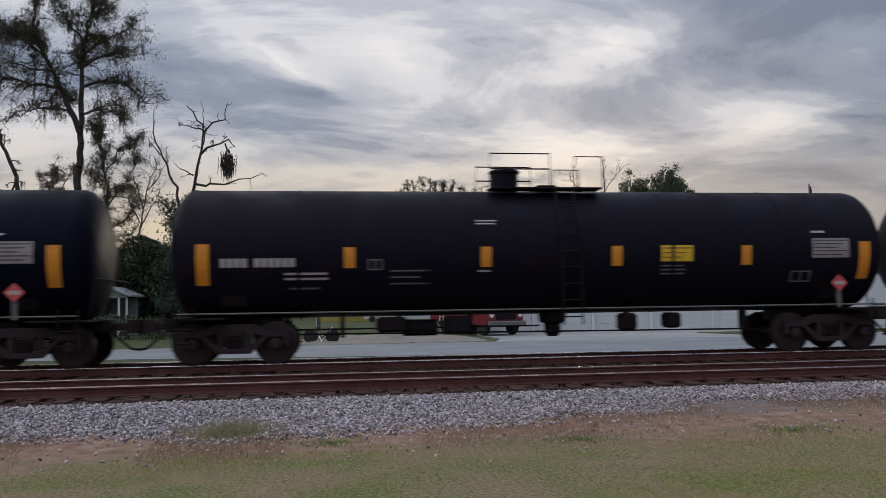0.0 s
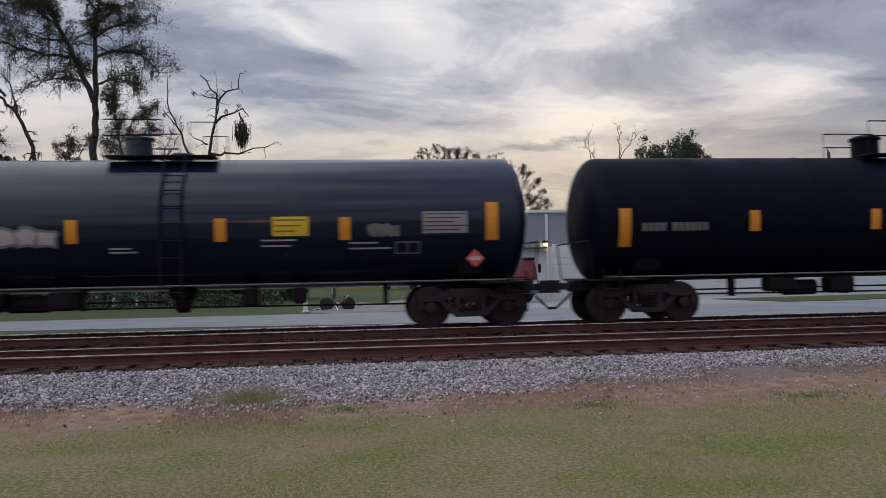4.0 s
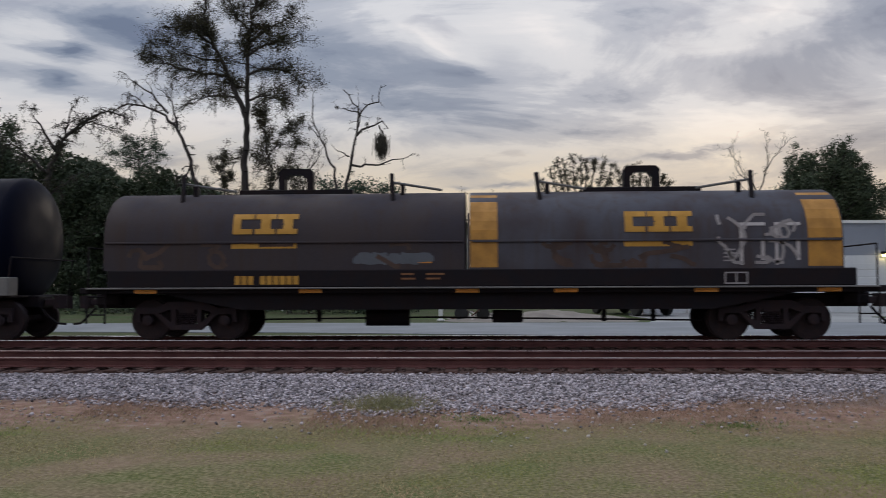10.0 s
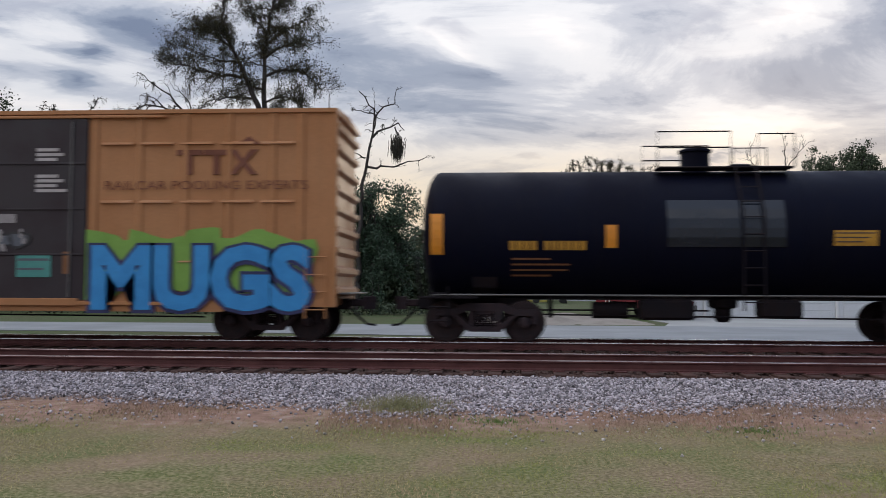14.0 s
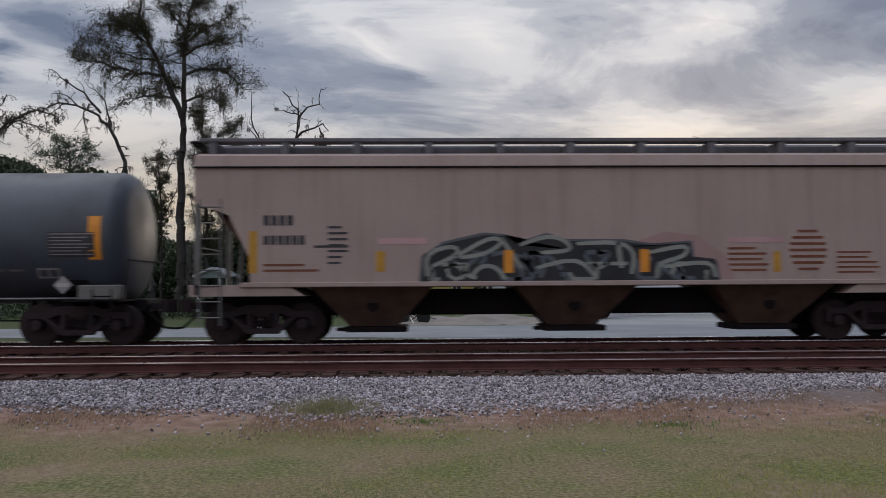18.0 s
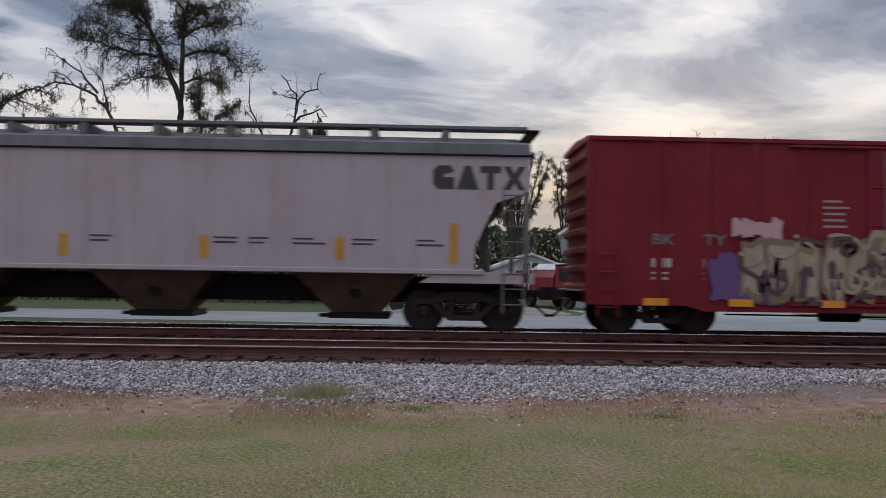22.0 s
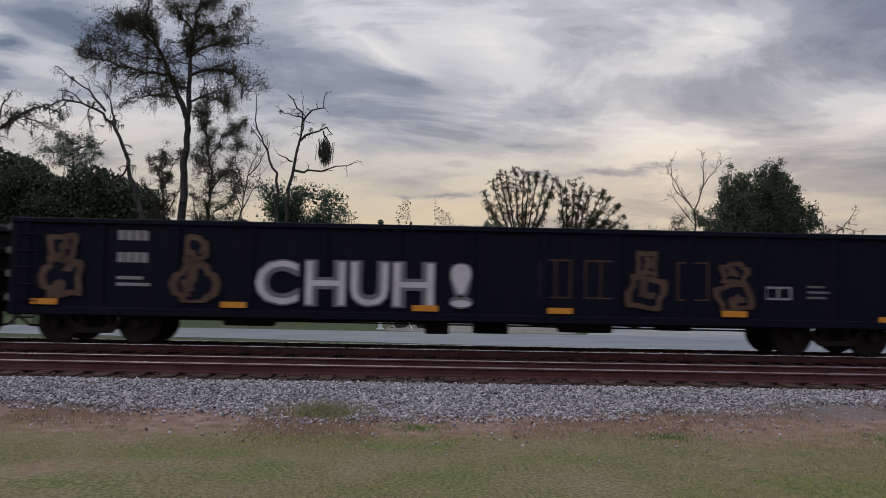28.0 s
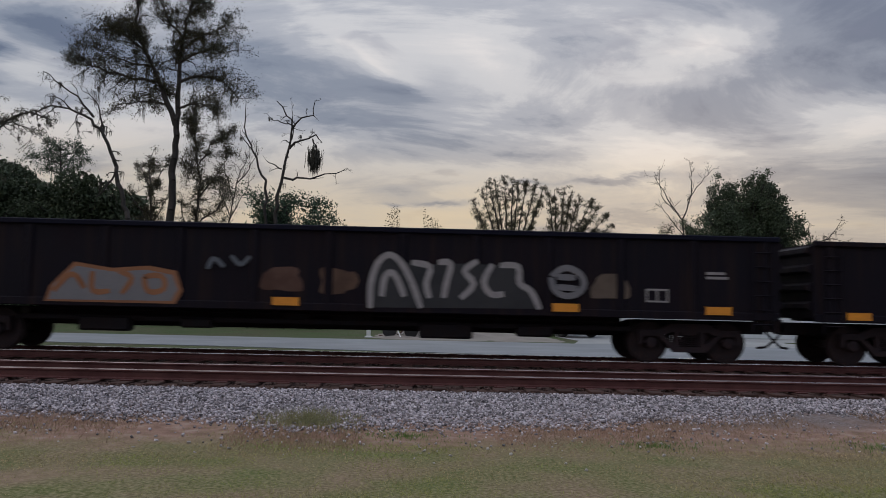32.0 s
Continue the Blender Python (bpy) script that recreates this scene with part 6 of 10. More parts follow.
def blue_black_lettering(car, surf, half, r, zc):
    writing(car, surf, -5.65, 2.06, 0.2, (4, 5))
    lines(car, surf, -5.7, -3.9, 1.86, 2, 0.12, 0.05, WHITE)
    sprayed(car, surf, -3.1, -1.9, 1.9, 2.35, (SPRAY_GREY, WHITE), 3, 31)
    lines(car, surf, -0.85, -0.2, 1.9, 2, 0.08, 0.035, WHITE)
    panel(car, surf, 2.55, 3.32, 2.1, 2.52, YELLOW, 3, LOGO_RUST, "yellow_sign")
    lines(car, surf, 2.3, 3.2, 2.03, 2, 0.12, 0.035, WHITE)
    lines(car, surf, 4.2, 5.2, 1.95, 2, 0.12, 0.035, WHITE)
    outline_frame(car, surf, 5.2, 5.75, 1.68, 1.95)
    sprayed(car, surf, 4.6, 5.3, 2.05, 2.35, (DIM_WHITE,), 3, 8)
    panel(car, surf, 5.8, 6.8, 2.12, 2.6, GREY_WHITE, 5)
    placard(car, -1.53, 6.95, 1.55)


tank_car(40.95, "glossy blue-black tank car with orange stripes", half=8.35, r=1.5, zc=2.45, paint=GLOSS_BLACK, stripes=(-7.5, -4.15, -1.6, 1.45, 4.1, 7.35), tall=(1.95, 2.8), mid=(2.0, 2.5),
         dome=-0.55, platform=(-1.1, 1.3), lettering=blue_black_lettering, rings=(-0.2,))


def black_lettering(car, surf, half, r, zc):
    writing(car, surf, -7.2, 2.10, 0.19, (4, 6), DIM_WHITE)
    lines(car, surf, -0.3, 0.4, 2.05, 4, 0.09, 0.035)
    lines(car, surf, 1.0, 1.7, 2.08, 4, 0.1, 0.035)
    lines(car, surf, 3.2, 3.6, 1.4, 1, 0.1, 0.05)
    panel(car, surf, 6.1, 7.25, 2.2, 2.7, GREY_WHITE, 6)
    lines(car, surf, 6.1, 6.6, 2.88, 1, 0.1, 0.05, WHITE)
    lines(car, surf, 6.1, 7.0, 2.12, 2, 0.12, 0.05)
    placard(car, -1.53, 6.8, 1.6)


tank_car(58.97, "black tank car with a red placard and grey data panels", half=8.4, r=1.5, zc=2.45, paint=BLACK, stripes=(-7.6, -4.5, -1.5, 1.4, 4.45, 7.5), tall=(1.75, 2.62), mid=(2.07, 2.55),
         dome=-0.72, platform=(-1.25, 1.45), lettering=black_lettering, rings=(-5.6, -2.8, 0.1, 2.9, 5.7))
ribbed_hopper(77.23)


def tilx_lettering(car, surf, half, r, zc):
    writing(car, surf, -5.6, 2.02, 0.2, (4, 6))
    lines(car, surf, -5.5, -3.8, 1.80, 2, 0.12, 0.05, WHITE)
    panel(car, surf, -2.25, -1.45, 1.95, 2.27, YELLOW, 3, LOGO_RUST, "yellow_sign")
    lines(car, surf, -2.6, -1.5, 1.76, 3, 0.09, 0.035)
    lines(car, surf, -0.3, 0.2, 1.76, 3, 0.08, 0.035, WHITE)
    lines(car, surf, 1.15, 2.0, 2.16, 6, 0.11, 0.045, WHITE)
    panel(car, surf, 2.92, 3.70, 1.88, 2.28, YELLOW, 4, LOGO_RUST, "yellow_sign")
    lines(car, surf, 2.5, 3.1, 1.78, 1, 0.1, 0.045, WHITE)
    lines(car, surf, 3.65, 4.6, 1.76, 3, 0.08, 0.035)
    panel(car, surf, 5.7, 6.78, 2.2, 2.68, GREY_WHITE, 7)
    outline_frame(car, surf, 5.2, 5.75, 1.52, 1.80, 0.04, GREY_WHITE)
    part("access_step", Shape().soft(7.1, -1.5, 1.02, 7.5, -1.1, 1.45, 0.02), GREY_STEEL, car)


tank_car(94.56, "black tank car with two yellow signs and white stencils", half=7.45, r=1.48, zc=2.38, paint=BLACK, stripes=(-6.95, -3.5, -1.3, 1.0, 4.0, 6.95), tall=(1.9, 2.82), mid=(2.15, 2.58),
         dome=0.25, platform=(-1.2, 1.05), lettering=tilx_lettering, rings=(-1.1, 1.1), span=6.15, head=0.32)


def hood_emblem(hood, s, x, z, h, w, mat):
    """The owner's mark as three plain slanted blocks."""
    for i in range(3):
        a = x - w / 2 + i * w * 0.345
        sh = Shape()
        if i == 0:
            decal(decal(decal(sh, s, a, z, a + w * 0.30, z + h * 0.26), s, a, z + h * 0.26, a + w * 0.12, z + h * 0.74), s, a, z + h * 0.74, a + w * 0.32, z + h)
        else:
            decal(decal(decal(sh, s, a, z, a + w * 0.31, z + h * 0.26), s, a + w * 0.09, z + h * 0.26, a + w * 0.24, z + h * 0.74), s, a, z + h * 0.74, a + w * 0.32, z + h)
        pieces("emblem", sh, mat, hood)


def coil_one(car, z0, top, made):
    s = hood_side(top, 2.22)
    for x, hood in ((-4.65, made[0]), (4.02, made[1])):
        hood_emblem(hood, s, x, 2.38, 0.46, 1.45, LOGO_YELLOW)
        pieces("emblem_bar", decal(Shape(), s, x - 0.75, 2.06, x + 0.72, 2.17), LOGO_YELLOW, hood)
    for a, b in ((-0.08, 0.52), (7.2, 7.92)):
        part("painted_band", decal(Shape(), s, a, 1.62, b, 2.2), HOOD_YELLOW, made[1])
        part("painted_band", decal(Shape(), s, a, 2.23, b, 3.28, 0.006), HOOD_YELLOW, made[1])
    for k in range(2):
        x = 5.75 + k * 0.75
        sh = Shape()
        decal(decal(decal(sh, s, x, 1.65, x + 0.07, 2.55), s, x + 0.45, 1.75, x + 0.53, 2.2), s, x, 2.5, x + 0.55, 2.57)
        pieces("graffiti", sh, WHITE, car)
    lines(car, s, 5.4, 5.7, 2.0, 4, 0.08, 0.03, GREY_WHITE)
    scrawl(car, s, 5.3, 7.1, 1.7, 2.75, GREY_WHITE, 12, 5, 0.035, 0.008)
    scrawl(car, s, 0.6, 5.5, 1.65, 2.15, HOOD_RUST, 12, 6, 0.05, 0.006)
    scrawl(car, s, -7.9, -0.5, 1.65, 2.15, HOOD_RUST, 8, 7, 0.05, 0.006)
    sprayed(car, s, -2.6, 0.0 - 0.9, 1.68, 1.98, (SPRAY_SLATE,), 5, 6, 0.6)
    e = flat_side(-1.464)
    writing(car, e, -5.3, 1.26, 0.19, (3, 6), LOGO_YELLOW)
    for x in (-7.3, -3.6, -0.15, 2.0, 5.0, 7.6):
        stripe(car, flat_side(-1.505), x, 1.07, 1.155, 0.5)
    stripe(car, s, -1.1, 1.72, 1.88, 0.34)
    outline_frame(car, e, 5.4, 5.9, 1.24, 1.50, 0.03, GREY_WHITE)
    for x in (-1.6, -1.05):
        lines(car, e, x, x + 0.42, 1.5, 2, 0.1, 0.04, LOGO_RUST)


coil_car(112.5, "steel coil car with weathered brown and grey hoods", 8.2, [(-8.3, -0.2, COIL_BROWN), (-0.1, 7.95, COIL_GREY)], coil_one, 6.55, 3.42, 2.22)


def coil_two(car, z0, top, made):
    s = hood_side(top, 2.5)
    hood_emblem(made[0], s, -0.5, 2.66, 0.5, 1.7, LOGO_RUST)
    frame_bits = decal(decal(decal(decal(Shape(), s, -2.15, 2.2, -2.0, 3.2), s, 1.1, 2.2, 1.25, 3.2), s, -2.15, 2.05, -1.35, 2.2), s, 0.5, 2.05, 1.25, 2.2)
    pieces("emblem_frame", decal(frame_bits, s, -1.7, 2.40, 0.9, 2.45), LOGO_RUST, made[0])
    scrawl(car, s, -6.2, -4.6, 2.68, 3.0, GREY_WHITE, 8, 12, 0.03, 0.008)
    e = flat_side(-1.464)
    stripe(car, e, -5.9, 1.28, 1.40, 1.0)
    writing(car, e, -4.3, 1.28, 0.17, (3, 6), LOGO_RUST)
    stripe(car, e, -1.6, 1.30, 1.42, 0.6)
    for x in (0.6, 3.0, 5.6):
        stripe(car, e, x, 1.29, 1.41, 0.9 if x > 3 else 0.55)
    stripe(car, s, -5.0, 1.85, 2.0, 0.4)
    outline_frame(car, flat_side(-1.505), 3.4, 3.9, 1.08, 1.18, 0.02, WHITE)
    lines(car, s, -3.6, -3.0, 1.9, 2, 0.08, 0.03, LOGO_RUST)


coil_car(129.77, "steel coil car with one long dark purple-brown hood", 6.6, [(-6.5, 6.5, COIL_DARK)], coil_two, 5.2, 3.5, 2.5)


def yellow_box_lettering(car, s, door, ds):
    x, z = -5.25, 3.85
    for sx in (-1, 1):
        for sz in (-1, 1):
            ring = [(x + sx * 0.08, z + sz * 0.02), (x + sx * 0.2, z + sz * 0.02), (x + sx * 0.66, z + sz * 0.36), (x + sx * 0.66, z + sz * 0.52), (x + sx * 0.52, z + sz * 0.52), (x + sx * 0.08, z + sz * 0.2)]
            sh = Shape()
            fan(sh, s, ring, 0.006)
            pieces("emblem", sh, DOT_BLUE if (sz > 0) == (sx > 0) else DOT_RED, car)
    writing(car, s, -6.75, 2.75, 0.19, (2, 3), BROWN_INK)
    writing(car, s, -6.75, 2.28, 0.19, (2, 3, 2), BROWN_INK)
    lines(car, s, -6.75, -6.2, 4.05, 3, 0.13, 0.06, BROWN_INK)
    lines(car, s, -4.1, -3.4, 4.05, 3, 0.13, 0.06, BROWN_INK)
    # emblem, belt of lettering
    for x in (4.1, 4.72):
        part("emblem", Shape().prism([(x + 0.22, 3.74), (x + 0.36, 3.74), (x + 0.36, 4.18), (x + 0.58, 4.18), (x + 0.58, 4.30), (x, 4.30), (x, 4.18), (x + 0.22, 4.18)], "y", -1.500, -1.458), BROWN_INK, car)
    part("emblem", Shape().prism([(5.3, 3.74), (5.46, 3.74), (5.62, 3.95), (5.78, 3.74), (5.95, 3.74), (5.7, 4.02), (5.95, 4.30), (5.78, 4.30), (5.62, 4.09), (5.46, 4.30), (5.3, 4.30), (5.54, 4.02)], "y", -1.500, -1.458), BROWN_INK, car)
    part("emblem_bar", Shape().prism([(5.3, 4.42), (6.05, 4.42), (5.9, 4.5), (5.75, 4.6), (5.6, 4.5)], "y", -1.500, -1.458), BROWN_INK, car)
    letters(car, "RAILCAR POOLING EXPERTS", 2.45, 7.1, 3.40, 3.60, -1.505, BROWN_INK, 0.0, 0.004, name="painted_letter", label="painted letter")
    for z in (4.35, 3.75):
        lines(car, ds, 0.85, 1.6, z, 3 if z > 4 else 4, 0.11, 0.07, WHITE, lift=0.006)
    lines(car, ds, -1.55, -1.2, 3.6, 3, 0.12, 0.06, WHITE, lift=0.006)
    panel(car, ds, -0.4, 0.4, 2.65, 2.85, GREY_WHITE, 0, name="paper_label")
    panel(car, ds, -0.2, 0.05, 2.35, 2.5, WHITE, 0, name="paper_label")
    letters(car, "BURN", -5.5, -1.24, 0.62, 2.20, -1.53, SPRAY_BLACK, 0.11, 0.016, 1.02)
    letters(car, "BURN", -5.40, -1.33, 0.68, 2.14, -1.53, SPRAY_WHITE, 0.085, 0.026, 1.05)
    dd = flat_side(-1.545)
    panel(car, dd, -1.0, -0.15, 1.45, 1.95, SPRAY_PINK, 2, SPRAY_SLATE, name="paper_label")
    panel(car, dd, 0.45, 1.25, 1.42, 1.95, SPRAY_TEAL, 2, SPRAY_SLATE, name="paper_label")
    sprayed(car, dd, -0.5, 0.7, 2.0, 2.5, (SPRAY_BLACK, SPRAY_SLATE, GREY_WHITE), 3, 3, 0.5)
    stripe(car, dd, 1.6, 1.5, 2.0, 0.14, LOGO_RUST)
    sprayed(car, lambda z: -1.505, 2.05, 7.2, 0.86, 2.5, (SPRAY_GREEN,), 5, 17)
    letters(car, "MUGS", 2.1, 7.3, 0.60, 2.22, -1.53, SPRAY_NAVY, 0.09, 0.018, 0.95)
    letters(car, "MUGS", 2.2, 7.2, 0.68, 2.16, -1.53, SPRAY_BLUE, 0.045, 0.028, 0.98)
    part("sill_band", Shape().soft(-1.6, -1.57, 0.78, 1.9, -1.535, 0.95, 0.01), BOX_YELLOW, car)


boxcar(146.43, "tall yellow boxcar with a black door and blue and white graffiti", 7.75, 0.78, 5.25, BOX_YELLOW, (-1.78, 2.04), DOOR_BLACK, 6.1, 9, yellow_box_lettering, belts=(1.8, 3.14, 4.46), posts=(-6.92, -5.9, -4.85, -3.8, -2.8, 2.2, 3.25, 4.3, 5.3, 6.3, 6.95))


def utlx_lettering(car, surf, half, r, zc):
    writing(car, surf, -4.55, 2.05, 0.2, (4, 6), LOGO_YELLOW)
    lines(car, surf, -4.5, -3.2, 1.88, 4, 0.12, 0.04, LOGO_RUST)
    # glossier than the shell, with a blue tint put in for the sky's reflection
    part("heater_panel", decal(Shape(), surf, -1.15, 2.12, 1.35, 3.15, 0.02), PATCH_BLUE, car, "glossy panel tinted blue like the reflected sky")
    panel(car, surf, 2.35, 3.25, 2.15, 2.48, LOGO_YELLOW, 3, DARK_INK, "yellow_sign")
    lines(car, surf, 4.1, 6.2, 1.86, 1, 0.1, 0.06, LOGO_RUST)
    panel(car, surf, 5.0, 6.05, 2.1, 2.55, GREY_WHITE, 5)
    placard(car, -1.53, 5.55, 1.4, 0.2, WHITE)
    outline_frame(car, surf, 4.0, 4.5, 1.55, 1.8)


tank_car(162.56, "black tank car with yellow stencils and a tall platform railing", half=6.55, r=1.5, zc=2.45, paint=BLACK, stripes=(-6.15, -2.35, 3.6, 6.2), tall=(1.95, 2.85), mid=(2.1, 2.6),
         dome=-0.2, platform=(-1.25, 1.75), lettering=utlx_lettering, rings=(-1.6, 1.8), span=5.1, head=0.4)


def grey_tank_lettering(car, surf, half, r, zc):
    writing(car, surf, -4.5, 2.02, 0.2, (4, 6))
    lines(car, surf, -4.45, -2.6, 1.80, 2, 0.12, 0.05, DIM_WHITE)
    scrawl(car, surf, -3.65, -2.55, 2.25, 2.75, GREY_WHITE, 9, 21, 0.035, 0.008)
    sprayed(car, surf, -1.95, -0.65, 2.05, 2.42, (GREY_WHITE,), 6, 22, 0.5)
    scrawl(car, surf, -1.95, -0.6, 2.05, 2.45, WHITE, 7, 23, 0.03, 0.010)
    scrawl(car, surf, 0.15, 0.5, 1.5, 2.1, DIM_WHITE, 6, 24, 0.03, 0.008)
    lines(car, surf, -1.68, -0.7, 1.72, 3, 0.09, 0.035)
    lines(car, surf, 1.4, 2.25, 1.70, 4, 0.09, 0.035)
    lines(car, surf, 2.3, 4.1, 1.70, 1, 0.09, 0.05)
    panel(car, surf, 2.5, 3.26, 1.95, 2.42, YELLOW, 3, LOGO_RUST, "yellow_sign")
    panel(car, surf, 4.35, 5.35, 1.95, 2.5, DARK_INK, 7, GREY_WHITE)
    outline_frame(car, surf, 4.05, 4.53, 1.5, 1.72, 0.04, GREY_WHITE)
    placard(car, -1.56, 4.72, 1.35, 0.2, GREY_WHITE)
    part("cabinet", Shape().soft(5.0, -1.5, 1.02, 5.9, -1.1, 1.35, 0.03), GREY_STEEL, car)


SG = dict(half=5.98, r=1.52, zc=2.46, paint=GREY_TANK, stripes=(-5.4, -2.45, -0.53, 2.12, 5.35), tall=(1.9, 2.85), mid=(2.05, 2.5), dome=-0.22, platform=(-0.87, 1.48), span=4.8, head=0.45, rings=(-3.0, 0.6, 3.4), pipe_mat=PALE_TANK)
tank_car(176.5, "short grey tank car with a yellow sign and scrawled graffiti", lettering=grey_tank_lettering, **SG)
tank_car(190.33, "short dusty grey tank car with white scrawls", lettering=grey_tank_lettering, **SG)


def tan_lettering(car, s):
    writing(car, s, -6.85, 2.62, 0.22, (4,), DARK_INK)
    writing(car, s, -6.85, 2.2, 0.2, (6,), DARK_INK)
    lines(car, s, -6.85, -5.6, 1.78, 2, 0.12, 0.05, BROWN_INK)
    stripe(car, s, -7.07, 1.58, 2.5, 0.18, LOGO_YELLOW)
    lines(car, s, -5.45, -5.0, 2.6, 7, 0.13, 0.05, DARK_INK)
    lines(car, s, -5.75, -4.7, 2.18, 1, 0.13, 0.05, DARK_INK)
    panel(car, s, -4.35, -3.3, 2.2, 2.34, SPRAY_PINK, 0, name="faded_panel")
    stripe(car, s, -4.3, 1.6, 2.05, 0.2, LOGO_YELLOW)
    f = flat_side(-1.528)
    piece = [(-3.42, 1.38), (-3.36, 1.98), (-2.89, 2.2), (-2.0, 2.4), (-1.56, 2.36), (-1.28, 2.17), (-0.61, 2.39), (-0.17, 2.25), (1.0, 2.24), (1.67, 2.13), (2.51, 2.2), (2.56, 1.9), (3.07, 1.84), (3.14, 1.34)]
    field(car, f, piece, SPRAY_SLATE, 0.004, 0.05)
    field(car, f, piece, SPRAY_BLACK, 0.008)
    strokes(car, f, [[(-3.28, 1.49), (-3.33, 2.01), (-2.67, 2.18), (-2.56, 1.98), (-3.17, 1.71)],
                [(-2.67, 1.91), (-1.89, 2.37), (-1.56, 2.25), (-2.01, 1.96), (-2.56, 1.9)],
                [(-1.67, 2.33), (-1.21, 1.66)],
                [(-1.25, 2.17), (-0.61, 2.39), (-0.2, 2.25), (-0.09, 2.03), (-0.79, 2.0)],
                [(-0.0, 2.19), (1.0, 2.24), (1.3, 1.98), (1.21, 1.52)],
                [(-0.9, 1.66), (0.05, 1.91), (0.45, 1.41)],
                [(0.91, 2.24), (0.99, 1.65)],
                [(1.61, 1.99), (2.51, 2.18), (2.41, 1.89), (1.78, 1.77), (1.77, 1.43)],
                [(1.89, 1.67), (3.01, 1.82), (3.07, 1.44)],
                [(-2.34, 1.45), (-2.12, 1.73), (-1.76, 1.7), (-1.57, 1.42)]], SPRAY_PALE, 0.045, 0.014)
    scrawl(car, f, -3.2, 2.9, 1.42, 2.0, SPRAY_SLATE, 16, 403, 0.05, 0.011)
    scrawl(car, f, -3.2, 2.9, 1.42, 1.75, SPRAY_PALE, 9, 401, 0.04, 0.013)
    field(car, flat_side(-1.524), [(1.2, 1.4), (1.2, 2.2), (2.0, 2.45), (2.7, 2.35), (3.3, 1.9), (3.5, 1.4)], FADED_PINK, 0.003)
    for x in (-1.5, 1.5):
        stripe(car, flat_side(-1.545), x, 1.56, 2.06, 0.2)
    panel(car, s, 3.35, 4.6, 2.2, 2.32, SPRAY_PINK, 0, name="faded_panel")
    lines(car, s, 3.35, 4.3, 2.1, 5, 0.12, 0.05, BROWN_INK)
    stripe(car, s, 4.45, 1.55, 2.0, 0.16, LOGO_YELLOW)
    for i in range(7):
        z = 1.58 + i * 0.14
        w = 0.42 * math.sqrt(max(0.1, 1 - ((z - 2.0) / 0.5) ** 2))
        part("emblem", decal(Shape(), s, 5.15 - w, z, 5.15 + w, z + 0.06), BROWN_INK, car)
    lines(car, s, 5.8, 6.76, 2.0, 5, 0.11, 0.04, BROWN_INK)
    stripe(car, s, 7.24, 1.5, 2.43, 0.18, LOGO_YELLOW)


def gatx_letters(car, s, x, z, h):
    """The owner's mark as plain dark blocks."""
    for i in range(4):
        a = x + i * h * 0.99
        ring = ([(a, z + h * 0.2), (a + h * 0.2, z), (a + h * 0.9, z), (a + h * 0.9, z + h * 0.5), (a + h * 0.45, z + h * 0.5), (a + h * 0.45, z + h * 0.62), (a + h * 0.9, z + h * 0.75), (a + h * 0.75, z + h), (a + h * 0.2, z + h), (a, z + h * 0.8)],
                [(a, z), (a + h * 0.95, z), (a + h * 0.62, z + h), (a + h * 0.33, z + h)],
                [(a + h * 0.3, z), (a + h * 0.6, z), (a + h * 0.6, z + h * 0.7), (a + h * 0.9, z + h * 0.7), (a + h * 0.9, z + h), (a, z + h), (a, z + h * 0.7), (a + h * 0.3, z + h * 0.7)],
                [(a, z), (a + h * 0.3, z), (a + h * 0.47, z + h * 0.3), (a + h * 0.64, z), (a + h * 0.95, z), (a + h * 0.66, z + h * 0.5), (a + h * 0.95, z + h), (a + h * 0.64, z + h), (a + h * 0.47, z + h * 0.7), (a + h * 0.3, z + h), (a, z + h), (a + h * 0.28, z + h * 0.5)])[i]
        part("owner_mark", Shape().prism(ring, "y", s(z) - 0.005, s(z) + 0.004), DARK_INK, car)


def lilac_lettering(car, s):
    gatx_letters(car, s, 5.80, 3.36, 0.54)
    writing(car, s, -6.4, 2.35, 0.22, (5,), DARK_INK)
    writing(car, s, -6.4, 1.95, 0.2, (5,), DARK_INK)
    panel(car, s, -6.95, -6.5, 1.55, 1.8, ORANGE, 0, name="reflective_panel")
    part("reflective_panel", decal(Shape(), s, -6.95, 1.81, -6.6, 2.3), LOGO_YELLOW, car)
    sprayed(car, s, -5.5, -4.1, 1.38, 2.25, (SPRAY_SLATE, SPRAY_BLACK, SPRAY_GREY), 5, 51, 0.9, 0.2)
    outline_frame(car, s, -5.25, -5.0, 2.3, 2.55, 0.03, DARK_INK)
    for x in (-3.6, 0.25, 3.95):
        stripe(car, s, x, 1.53, 1.66, 0.45)
    lines(car, s, -3.2, -2.2, 1.76, 3, 0.09, 0.04, BROWN_INK)
    lines(car, s, -1.9, -1.4, 1.8, 3, 0.09, 0.035, LOGO_RUST)
    lines(car, s, -1.05, -0.15, 2.12, 5, 0.1, 0.04, DARK_INK)
    lines(car, s, 1.98, 2.5, 1.85, 3, 0.09, 0.04, LOGO_RUST)
    lines(car, s, 5.68, 6.35, 2.47, 2, 0.12, 0.035, DARK_INK)
    lines(car, s, 6.22, 6.6, 1.92, 2, 0.1, 0.035, DARK_INK)
    panel(car, s, 6.8, 7.2, 1.65, 1.88, ORANGE, 0, name="reflective_panel")


